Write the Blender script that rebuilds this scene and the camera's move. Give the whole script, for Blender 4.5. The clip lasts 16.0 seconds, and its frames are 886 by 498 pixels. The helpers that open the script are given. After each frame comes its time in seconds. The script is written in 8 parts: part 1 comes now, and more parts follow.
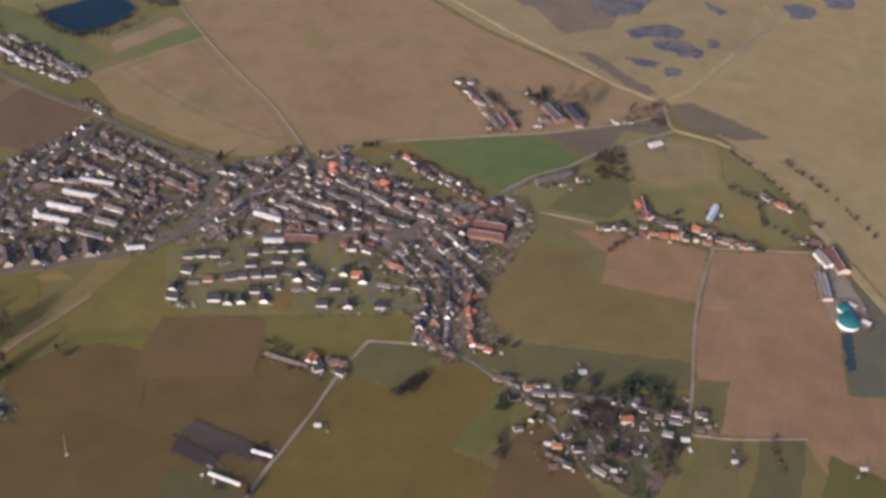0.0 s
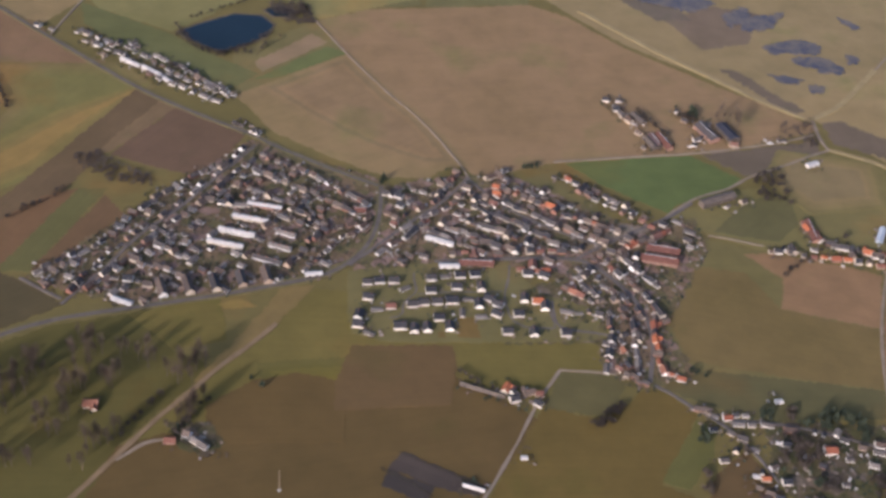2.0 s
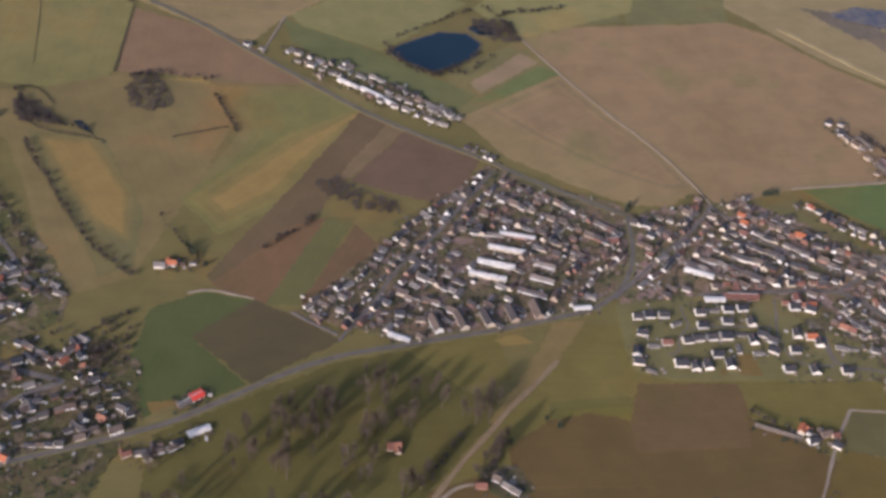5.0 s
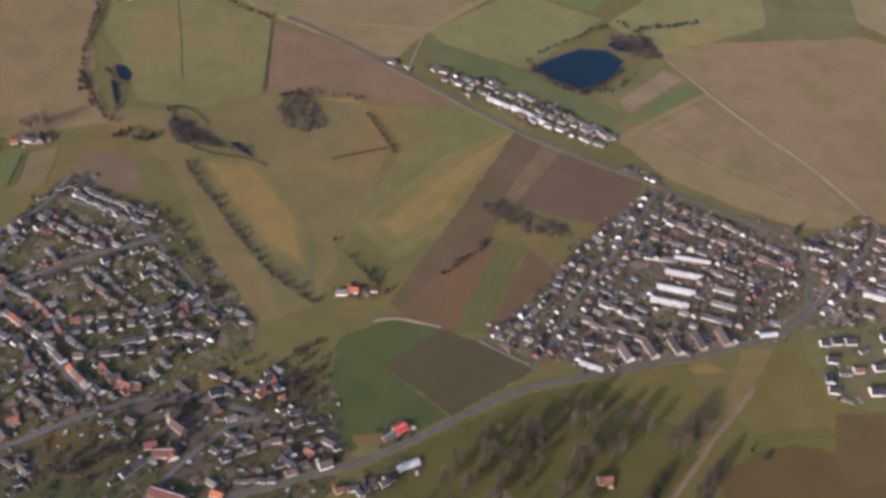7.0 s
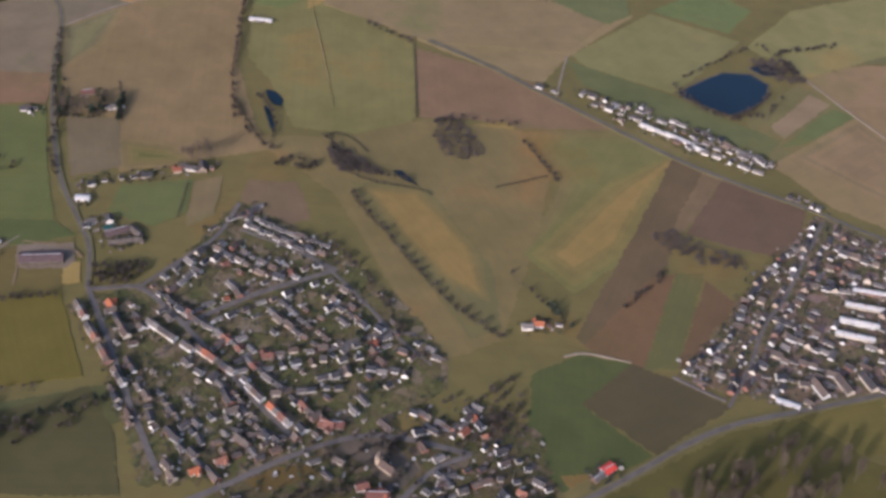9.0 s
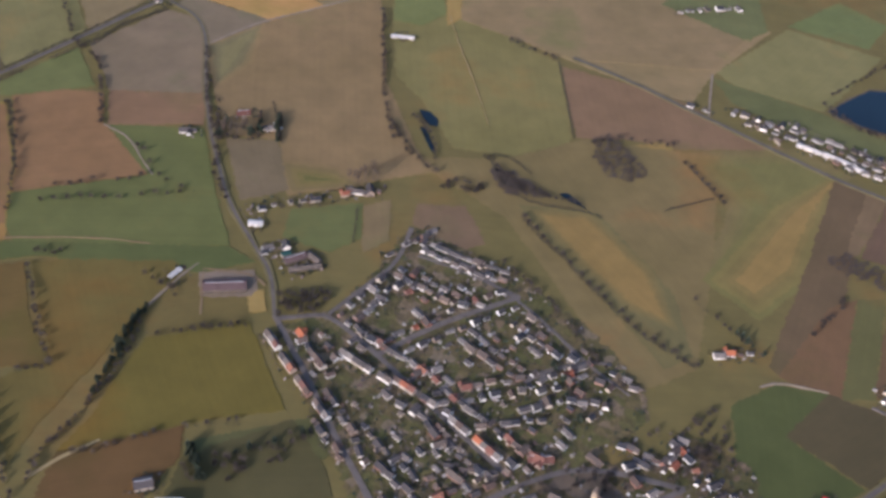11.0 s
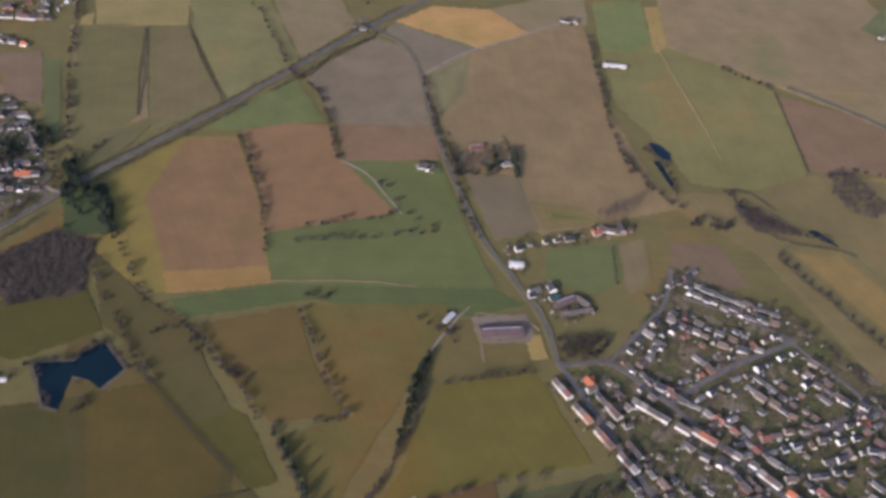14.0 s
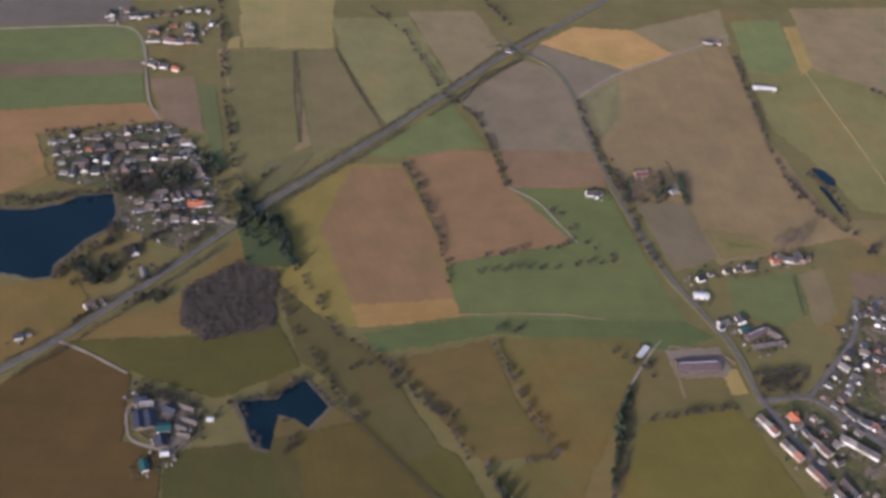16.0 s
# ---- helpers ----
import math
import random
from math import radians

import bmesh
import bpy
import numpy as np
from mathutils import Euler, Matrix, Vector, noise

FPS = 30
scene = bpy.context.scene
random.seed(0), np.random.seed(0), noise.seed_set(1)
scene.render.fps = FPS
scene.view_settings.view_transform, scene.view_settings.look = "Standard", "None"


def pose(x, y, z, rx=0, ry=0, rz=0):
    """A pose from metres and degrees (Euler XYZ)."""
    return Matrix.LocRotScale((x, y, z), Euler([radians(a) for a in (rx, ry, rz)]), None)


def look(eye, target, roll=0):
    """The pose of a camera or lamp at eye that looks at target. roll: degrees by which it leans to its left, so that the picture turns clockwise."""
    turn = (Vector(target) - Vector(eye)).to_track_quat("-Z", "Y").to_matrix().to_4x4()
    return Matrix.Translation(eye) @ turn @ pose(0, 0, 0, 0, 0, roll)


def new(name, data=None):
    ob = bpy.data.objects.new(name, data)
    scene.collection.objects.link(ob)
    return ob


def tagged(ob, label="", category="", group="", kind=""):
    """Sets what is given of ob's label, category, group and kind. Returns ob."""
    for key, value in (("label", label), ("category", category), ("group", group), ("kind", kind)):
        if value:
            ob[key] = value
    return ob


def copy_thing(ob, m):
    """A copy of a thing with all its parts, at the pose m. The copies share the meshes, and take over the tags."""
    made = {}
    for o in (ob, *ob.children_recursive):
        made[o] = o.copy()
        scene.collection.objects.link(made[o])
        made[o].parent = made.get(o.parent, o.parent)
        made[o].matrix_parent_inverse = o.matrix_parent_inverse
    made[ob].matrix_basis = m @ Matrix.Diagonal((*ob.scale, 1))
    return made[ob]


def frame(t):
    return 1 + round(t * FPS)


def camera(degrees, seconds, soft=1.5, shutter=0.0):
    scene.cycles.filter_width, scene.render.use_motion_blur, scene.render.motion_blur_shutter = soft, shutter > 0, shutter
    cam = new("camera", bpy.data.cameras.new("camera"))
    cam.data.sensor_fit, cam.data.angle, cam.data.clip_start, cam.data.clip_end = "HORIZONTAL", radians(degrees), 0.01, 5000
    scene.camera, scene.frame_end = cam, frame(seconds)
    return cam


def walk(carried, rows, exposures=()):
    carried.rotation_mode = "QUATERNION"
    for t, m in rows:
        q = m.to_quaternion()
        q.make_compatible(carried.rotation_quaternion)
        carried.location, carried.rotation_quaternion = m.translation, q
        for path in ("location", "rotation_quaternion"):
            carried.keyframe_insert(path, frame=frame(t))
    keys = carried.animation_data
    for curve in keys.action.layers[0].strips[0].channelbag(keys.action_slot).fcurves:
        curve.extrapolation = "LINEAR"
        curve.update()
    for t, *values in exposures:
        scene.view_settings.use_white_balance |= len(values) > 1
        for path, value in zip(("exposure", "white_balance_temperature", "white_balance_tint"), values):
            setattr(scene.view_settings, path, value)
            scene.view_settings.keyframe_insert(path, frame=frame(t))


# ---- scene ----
U = 0.475       # metres to one unit of the plan, in which everything below is drawn
cam = camera(40.0, 16.0, soft=3.3)
# seconds, eye x, y, z, turn about x, y, z: a light aeroplane in level flight, looking down at its side
ROWS = [
    (0, -0.00, 0.00, 743.42, 49.651, -4.800, -0.000),
    (0.5, -40.58, 6.84, 743.11, 49.521, -4.828, 0.069),
    (1, -81.16, 13.72, 742.79, 49.476, -4.791, 0.087),
    (1.5, -121.74, 20.61, 742.48, 49.472, -4.705, 0.070),
    (2, -162.33, 27.54, 742.16, 49.467, -4.684, 0.072),
    (2.5, -202.92, 34.49, 741.84, 49.443, -4.703, 0.093),
    (3, -243.51, 41.46, 741.53, 49.383, -4.789, 0.127),
    (3.5, -284.11, 48.47, 741.21, 49.283, -4.889, 0.176),
    (6, -487.14, 83.88, 739.64, 48.616, -4.902, 0.156),
    (6.5, -527.75, 91.04, 739.32, 48.581, -4.882, 0.176),
    (7, -568.37, 98.23, 739.00, 48.573, -4.835, 0.104),
    (7.5, -608.99, 105.44, 738.69, 48.600, -4.820, 0.082),
    (8, -649.62, 112.68, 738.37, 48.620, -4.842, 0.059),
    (8.5, -690.25, 119.95, 738.06, 48.624, -4.893, 0.121),
    (9, -730.88, 127.24, 737.74, 48.583, -4.932, 0.165),
    (9.5, -771.51, 134.56, 737.43, 48.525, -4.924, 0.207),
    (12, -974.73, 171.56, 735.85, 48.158, -4.888, 0.105),
    (12.5, -1015.38, 179.04, 735.53, 48.117, -4.917, 0.022),
    (13, -1056.03, 186.54, 735.22, 48.072, -4.966, -0.086),
    (13.5, -1096.69, 194.07, 734.90, 48.012, -5.043, -0.081),
    (14, -1137.36, 201.63, 734.59, 47.954, -5.075, -0.107),
    (14.5, -1178.02, 209.21, 734.27, 47.906, -5.058, -0.104),
    (15, -1218.69, 216.82, 733.96, 47.880, -5.021, -0.158),
    (15.5, -1259.36, 224.46, 733.64, 47.879, -4.962, -0.177),
    (16, -1300.03, 232.12, 733.32, 47.853, -4.952, -0.189),
]
walk(cam, [(t, pose(U * x, U * y, U * z, rx, ry, rz)) for t, x, y, z, rx, ry, rz in ROWS], [(0.0, 0.39, 5600, 22), (16.0, 0.42, 5190, 22)])

# ---- daylight: low winter sun in a hazy sky ----
SUN_ELEVATION, SUN_TOWARDS = 21.5, (0.57, 0.82)      # the way the shadows fall on the ground
world = bpy.data.worlds.new("sky")
scene.world = world
world.use_nodes = True
sky = world.node_tree.nodes.new("ShaderNodeTexSky")
sky.sky_type, sky.sun_disc = "NISHITA", False
sky.sun_elevation = radians(SUN_ELEVATION)
sky.sun_rotation = math.atan2(-SUN_TOWARDS[0], -SUN_TOWARDS[1])
sky.air_density, sky.dust_density = 1.0, 3.0
world.node_tree.links.new(sky.outputs["Color"], world.node_tree.nodes["Background"].inputs["Color"])
world.node_tree.nodes["Background"].inputs["Strength"].default_value = 0.15
sun_data = bpy.data.lights.new("sun", "SUN")
sun_data.energy, sun_data.angle, sun_data.color = 2.5, radians(0.8), (1.0, 0.89, 0.76)
sun = new("sun", sun_data)
down = math.tan(radians(SUN_ELEVATION)) * math.hypot(*SUN_TOWARDS)
sun.matrix_world = look((0, 0, 900), (900 * SUN_TOWARDS[0], 900 * SUN_TOWARDS[1], 900 - 900 * down))


# ---- materials ----
def shader(name, rough=0.9, metal=0.0):
    m = bpy.data.materials.new(name)
    m.use_nodes = True
    b = m.node_tree.nodes["Principled BSDF"]
    b.inputs["Roughness"].default_value, b.inputs["Metallic"].default_value = rough, metal
    b.inputs["Specular IOR Level"].default_value = 0.25
    return m, m.node_tree, b


def noise_of(nt, coords, scale, detail=3.0, rough=0.55, stretch=None, world_space=True):
    if world_space:
        scale = scale / U
    if stretch:
        mp = nt.nodes.new("ShaderNodeMapping")
        mp.inputs["Scale"].default_value = stretch
        nt.links.new(coords, mp.inputs["Vector"])
        coords = mp.outputs["Vector"]
    n = nt.nodes.new("ShaderNodeTexNoise")
    n.inputs["Scale"].default_value, n.inputs["Detail"].default_value, n.inputs["Roughness"].default_value = scale, detail, rough
    nt.links.new(coords, n.inputs["Vector"])
    return n.outputs["Fac"]


def ramp_of(nt, fac, stops):
    r = nt.nodes.new("ShaderNodeValToRGB")
    while len(r.color_ramp.elements) < len(stops):
        r.color_ramp.elements.new(0.5)
    for e, (at, colour) in zip(r.color_ramp.elements, stops):
        e.position, e.color = at, (*colour, 1)
    nt.links.new(fac, r.inputs["Fac"])
    return r.outputs["Color"]


def mixed(nt, a, b, fac, how="MIX"):
    m = nt.nodes.new("ShaderNodeMix")
    m.data_type, m.blend_type = "RGBA", how
    for v, slot in ((fac, m.inputs["Factor"]), (a, m.inputs["A"]), (b, m.inputs["B"])):
        if isinstance(v, (int, float)):
            slot.default_value = v
        elif isinstance(v, tuple):
            slot.default_value = (*v, 1)
        else:
            nt.links.new(v, slot)
    return m.outputs["Result"]


def bumped(nt, b, height, strength, distance):
    n = nt.nodes.new("ShaderNodeBump")
    n.inputs["Strength"].default_value, n.inputs["Distance"].default_value = strength, distance * U
    nt.links.new(height, n.inputs["Height"])
    nt.links.new(n.outputs["Normal"], b.inputs["Normal"])


def coords_of(nt, world_space=False):
    if world_space:
        return nt.nodes.new("ShaderNodeNewGeometry").outputs["Position"]
    return nt.nodes.new("ShaderNodeTexCoord").outputs["Object"]


def soil(name, low, high, other, rows=0.25, patch=0.0075):
    """Cropland: broad patches of damp and dry ground, mottling, tramlines along the field's own x axis, fine grain."""
    m, nt, b = shader(name, 0.95)
    pos, own = coords_of(nt, True), coords_of(nt)
    broad = noise_of(nt, pos, patch, 4.0, 0.6)
    base = ramp_of(nt, broad, [(0.32, low), (0.55, high), (0.74, other)])
    mottle = noise_of(nt, pos, 0.035, 5.0, 0.6)
    base = mixed(nt, base, ramp_of(nt, mottle, [(0.3, (0.72, 0.74, 0.74)), (0.7, (1.24, 1.22, 1.2))]), 0.4, "MULTIPLY")
    lines = noise_of(nt, own, 0.22, 2.0, 0.5, (0.012, 1.0, 1.0), False)
    base = mixed(nt, base, ramp_of(nt, lines, [(0.35, (0.78, 0.78, 0.77)), (0.65, (1.2, 1.18, 1.15))]), rows * 0.45, "MULTIPLY")
    grain = noise_of(nt, pos, 0.9, 4.0, 0.7)
    base = mixed(nt, base, ramp_of(nt, grain, [(0.25, (0.75, 0.75, 0.75)), (0.75, (1.22, 1.22, 1.22))]), 0.22, "MULTIPLY")
    info = nt.nodes.new("ShaderNodeObjectInfo")
    base = mixed(nt, base, ramp_of(nt, info.outputs["Random"], [(0.0, (0.86, 0.9, 0.92)), (1.0, (1.14, 1.08, 1.02))]), 0.8, "MULTIPLY")
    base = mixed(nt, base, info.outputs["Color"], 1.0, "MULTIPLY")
    nt.links.new(base, b.inputs["Base Color"])
    bumped(nt, b, grain, 0.25, 0.3)
    return m


SOILS = {
    "heath": ((0.219, 0.162, 0.076), (0.254, 0.185, 0.091), (0.179, 0.166, 0.06), 0.08),
    "moor_brown": ((0.135, 0.103, 0.063), (0.157, 0.117, 0.076), (0.11, 0.105, 0.05), 0.1),
    "tan": ((0.255, 0.173, 0.085), (0.296, 0.197, 0.102), (0.208, 0.177, 0.068), 0.25),
    "bright_tan": ((0.29, 0.188, 0.074), (0.337, 0.214, 0.089), (0.237, 0.192, 0.059), 0.25),
    "pink_brown": ((0.279, 0.174, 0.085), (0.324, 0.198, 0.102), (0.228, 0.178, 0.068), 0.25),
    "red_brown": ((0.191, 0.126, 0.063), (0.221, 0.144, 0.076), (0.156, 0.129, 0.05), 0.25),
    "dark_brown": ((0.213, 0.142, 0.07), (0.247, 0.161, 0.084), (0.174, 0.145, 0.056), 0.25),
    "brown": ((0.16, 0.103, 0.038), (0.186, 0.117, 0.045), (0.131, 0.105, 0.03), 0.25),
    "grey_brown": ((0.163, 0.129, 0.087), (0.189, 0.147, 0.105), (0.133, 0.132, 0.07), 0.25),
    "ochre": ((0.167, 0.109, 0.03), (0.194, 0.124, 0.036), (0.137, 0.112, 0.024), 0.25),
    "ochre_tan": ((0.31, 0.169, 0.074), (0.36, 0.192, 0.089), (0.253, 0.173, 0.059), 0.25),
    "straw": ((0.26, 0.176, 0.05), (0.302, 0.2, 0.059), (0.213, 0.179, 0.04), 0.25),
    "olive_brown": ((0.219, 0.158, 0.066), (0.254, 0.179, 0.079), (0.179, 0.161, 0.053), 0.25),
    "olive": ((0.167, 0.141, 0.047), (0.194, 0.16, 0.056), (0.241, 0.152, 0.047), 0.25),
    "yellow_olive": ((0.249, 0.19, 0.061), (0.289, 0.216, 0.073), (0.204, 0.194, 0.049), 0.25),
    "yellow_green": ((0.14, 0.128, 0.03), (0.162, 0.146, 0.036), (0.201, 0.139, 0.03), 0.25),
    # far copy of yellow_green, its colour paled for haze
    "hay_green": ((0.193, 0.165, 0.054), (0.224, 0.188, 0.065), (0.277, 0.179, 0.054), 0.25),
    "green": ((0.13, 0.141, 0.041), (0.151, 0.16, 0.05), (0.188, 0.152, 0.041), 0.25),
    "green_dull": ((0.144, 0.123, 0.043), (0.167, 0.14, 0.052), (0.208, 0.134, 0.043), 0.25),
    "green_dark": ((0.121, 0.122, 0.04), (0.14, 0.138, 0.048), (0.174, 0.132, 0.04), 0.25),
    "grey_green": ((0.112, 0.106, 0.063), (0.13, 0.121, 0.076), (0.161, 0.115, 0.063), 0.25),
    "garden_green": ((0.07, 0.075, 0.035), (0.13, 0.11, 0.07), (0.17, 0.14, 0.105), 0.05, 0.06),
    "slate": ((0.085, 0.075, 0.065), (0.115, 0.1, 0.085), (0.075, 0.07, 0.06), 0.5),
    "yard": ((0.22, 0.165, 0.11), (0.28, 0.21, 0.14), (0.18, 0.14, 0.095), 0.05),
    "tarp": ((0.025, 0.045, 0.055), (0.035, 0.055, 0.07), (0.03, 0.05, 0.06), 0.05),
}
FIELDS = {k: soil(k, *v) for k, v in SOILS.items()}


def plots():
    """Gardens of a settlement: lawn, dug earth and paving in patches the size of a plot, with fine mottling."""
    m, nt, b = shader("garden_plots", 0.95)
    pos = coords_of(nt, True)
    v = nt.nodes.new("ShaderNodeTexVoronoi")
    v.inputs["Scale"].default_value, v.inputs["Randomness"].default_value = 0.11 / U, 1.0
    nt.links.new(pos, v.inputs["Vector"])
    r = nt.nodes.new("ShaderNodeSeparateColor")
    nt.links.new(v.outputs["Color"], r.inputs["Color"])
    base = ramp_of(nt, r.outputs["Red"], [(0.0, (0.095, 0.095, 0.035)), (0.3, (0.125, 0.115, 0.045)), (0.5, (0.155, 0.12, 0.06)), (0.7, (0.10, 0.09, 0.036)), (0.85, (0.19, 0.14, 0.09)), (1.0, (0.21, 0.165, 0.115))])
    mottle = noise_of(nt, pos, 0.25, 5.0, 0.7)
    base = mixed(nt, base, ramp_of(nt, mottle, [(0.3, (0.55, 0.55, 0.5)), (0.7, (1.4, 1.35, 1.3))]), 0.8, "MULTIPLY")
    info = nt.nodes.new("ShaderNodeObjectInfo")
    base = mixed(nt, base, info.outputs["Color"], 1.0, "MULTIPLY")
    nt.links.new(base, b.inputs["Base Color"])
    bumped(nt, b, mottle, 0.4, 0.4)
    return m


FIELDS["garden_green"] = plots()


def surface(name, low, high, scale, rough=0.85, grain=1.5, bump=0.3, metal=0.0, spread=0.0):
    """A plain built surface with stains and grain; spread varies it from object to object."""
    m, nt, b = shader(name, rough, metal)
    pos = coords_of(nt, True)
    base = ramp_of(nt, noise_of(nt, pos, scale, 4.0, 0.6), [(0.3, low), (0.7, high)])
    fine = noise_of(nt, pos, grain, 4.0, 0.7)
    base = mixed(nt, base, ramp_of(nt, fine, [(0.25, (0.72, 0.72, 0.72)), (0.75, (1.2, 1.2, 1.2))]), 0.5, "MULTIPLY")
    if spread:
        info = nt.nodes.new("ShaderNodeObjectInfo")
        base = mixed(nt, base, ramp_of(nt, info.outputs["Random"], [(0.0, (1 - spread,) * 3), (0.5, (1, 0.97, 0.94)), (1.0, (1 + spread, 1 + 0.9 * spread, 1 + 0.8 * spread))]), 1.0, "MULTIPLY")
    nt.links.new(base, b.inputs["Base Color"])
    bumped(nt, b, fine, bump, 0.1)
    return m


def varied(name, colours, rough, scale=0.5, tiles=False):
    """One colour out of several for each object, with weathering; tiles adds courses along the slope."""
    m, nt, b = shader(name, rough)
    info = nt.nodes.new("ShaderNodeObjectInfo")
    r = nt.nodes.new("ShaderNodeValToRGB")
    r.color_ramp.interpolation = "CONSTANT"
    while len(r.color_ramp.elements) < len(colours):
        r.color_ramp.elements.new(0.5)
    for k, (e, c) in enumerate(zip(r.color_ramp.elements, colours)):
        e.position, e.color = k / len(colours), (*c, 1)
    nt.links.new(info.outputs["Random"], r.inputs["Fac"])
    pos = coords_of(nt, True)
    stain = noise_of(nt, pos, scale, 5.0, 0.65)
    base = mixed(nt, r.outputs["Color"], ramp_of(nt, stain, [(0.28, (0.6, 0.6, 0.6)), (0.72, (1.25, 1.22, 1.18))]), 0.7, "MULTIPLY")
    nt.links.new(base, b.inputs["Base Color"])
    if tiles:
        own = coords_of(nt)
        w = nt.nodes.new("ShaderNodeTexWave")
        w.bands_direction = "Z"
        w.inputs["Scale"].default_value = 1.6
        nt.links.new(own, w.inputs["Vector"])
        bumped(nt, b, w.outputs["Fac"], 0.4, 0.05)
    else:
        bumped(nt, b, stain, 0.2, 0.05)
    return m


WALL = varied("render_wall", [(0.76, 0.72, 0.64), (0.58, 0.49, 0.37), (0.80, 0.77, 0.72), (0.40, 0.30, 0.22), (0.68, 0.59, 0.46), (0.32, 0.19, 0.14), (0.55, 0.46, 0.35)], 0.85)
WALL_WHITE = varied("white_wall", [(0.82, 0.76, 0.66), (0.75, 0.68, 0.58), (0.84, 0.79, 0.70)], 0.8)
ROOF = varied("dark_roof_tile", [(0.056, 0.049, 0.047), (0.088, 0.067, 0.055), (0.115, 0.09, 0.072), (0.042, 0.04, 0.043), (0.10, 0.068, 0.052), (0.13, 0.096, 0.074), (0.072, 0.062, 0.057)], 0.7, 0.6, True)
ROOF_SLATE = varied("slate_roof", [(0.032, 0.032, 0.037), (0.045, 0.043, 0.046), (0.06, 0.054, 0.052)], 0.6, 0.6, True)
ROOF_RED = varied("red_roof_tile", [(0.26, 0.09, 0.048), (0.38, 0.125, 0.055), (0.19, 0.085, 0.058), (0.28, 0.125, 0.075), (0.17, 0.085, 0.062)], 0.75, 0.6, True)
ROOF_GREY = varied("grey_roof_tile", [(0.14, 0.118, 0.10), (0.095, 0.08, 0.072), (0.19, 0.163, 0.138)], 0.6, 0.5, True)
ROOF_WHITE = surface("pale_sheet_roof", (0.50, 0.46, 0.40), (0.66, 0.61, 0.53), 0.15, 0.45, 0.8, 0.15)
ROOF_BRIGHT = surface("bright_red_sheet", (0.58, 0.05, 0.03), (0.68, 0.08, 0.05), 0.2, 0.5)
ROOF_BLUE = surface("violet_grey_sheet", (0.095, 0.062, 0.056), (0.135, 0.088, 0.078), 0.2, 0.85)
ROOF_DARK = surface("slate_blue_sheet", (0.03, 0.032, 0.042), (0.055, 0.055, 0.068), 0.2, 0.8)
ROOF_GREEN = surface("green_sheet", (0.02, 0.065, 0.055), (0.03, 0.09, 0.075), 0.3, 0.6)
ROOF_BARN = surface("old_red_tile", (0.105, 0.045, 0.033), (0.165, 0.072, 0.05), 0.25, 0.8)
ROOF_BROWN = surface("weathered_boards", (0.10, 0.078, 0.058), (0.185, 0.145, 0.112), 0.3, 0.85)
BRICK = surface("chimney_brick", (0.22, 0.10, 0.07), (0.32, 0.16, 0.11), 1.0, 0.9)
STONE = surface("tower_stone", (0.34, 0.25, 0.17), (0.46, 0.35, 0.24), 0.4, 0.9)
CONCRETE = surface("concrete", (0.40, 0.38, 0.35), (0.55, 0.53, 0.49), 0.2, 0.85)
GLASS_ROOF = surface("greenhouse_glass", (0.42, 0.44, 0.44), (0.58, 0.60, 0.60), 0.4, 0.25)
GLAZING = surface("window_glazing", (0.02, 0.025, 0.03), (0.04, 0.045, 0.05), 0.5, 0.15)
DOOR = surface("door_paint", (0.12, 0.08, 0.06), (0.20, 0.13, 0.09), 0.7, 0.6)
DOME = surface("green_dome_membrane", (0.02, 0.12, 0.115), (0.03, 0.165, 0.15), 0.2, 0.6)
ASPHALT = surface("asphalt", (0.105, 0.086, 0.07), (0.155, 0.128, 0.104), 0.08, 0.9, 1.2, 0.2)
LANE = surface("worn_asphalt", (0.115, 0.095, 0.078), (0.18, 0.148, 0.12), 0.06, 0.9, 1.0, 0.2)
TRACK = surface("gravel_track", (0.21, 0.162, 0.108), (0.31, 0.24, 0.165), 0.08, 0.95, 1.0, 0.4)
STRAW_TRACK = surface("dry_grass_track", (0.27, 0.20, 0.09), (0.37, 0.28, 0.13), 0.05, 0.95, 0.8, 0.4)
DIRT = surface("earth_track", (0.18, 0.122, 0.062), (0.27, 0.185, 0.098), 0.06, 0.95, 0.9, 0.4)
VERGE = surface("grass_verge", (0.125, 0.105, 0.045), (0.18, 0.145, 0.065), 0.05, 0.95, 0.8, 0.4)
BANK = surface("pond_bank", (0.085, 0.066, 0.04), (0.15, 0.115, 0.068), 0.09, 0.95, 0.8, 0.5)
BARK = surface("bark", (0.09, 0.065, 0.05), (0.15, 0.115, 0.085), 0.8, 0.95, 3.0, 0.5)
TWIGS = surface("bare_twigs", (0.07, 0.057, 0.048), (0.115, 0.093, 0.074), 0.05, 0.95, 1.0, 0.0, 0.0, 0.3)
TALL_TWIGS = surface("park_twigs", (0.075, 0.057, 0.042), (0.12, 0.092, 0.066), 0.05, 0.95, 1.0, 0.0, 0.0, 0.3)
NEEDLES = surface("evergreen_needles", (0.035, 0.05, 0.034), (0.068, 0.08, 0.05), 0.2, 0.9, 1.2, 0.0, 0.0, 0.25)
SCRUB = surface("garden_scrub", (0.06, 0.06, 0.03), (0.115, 0.092, 0.048), 0.06, 0.95, 0.8, 0.0)
COPSE = surface("copse_twigs", (0.085, 0.068, 0.055), (0.125, 0.1, 0.078), 0.04, 0.95, 1.0, 0.0)
HEDGE = surface("hedge_leaves", (0.055, 0.05, 0.037), (0.1, 0.086, 0.058), 0.12, 0.95, 1.0, 0.0)

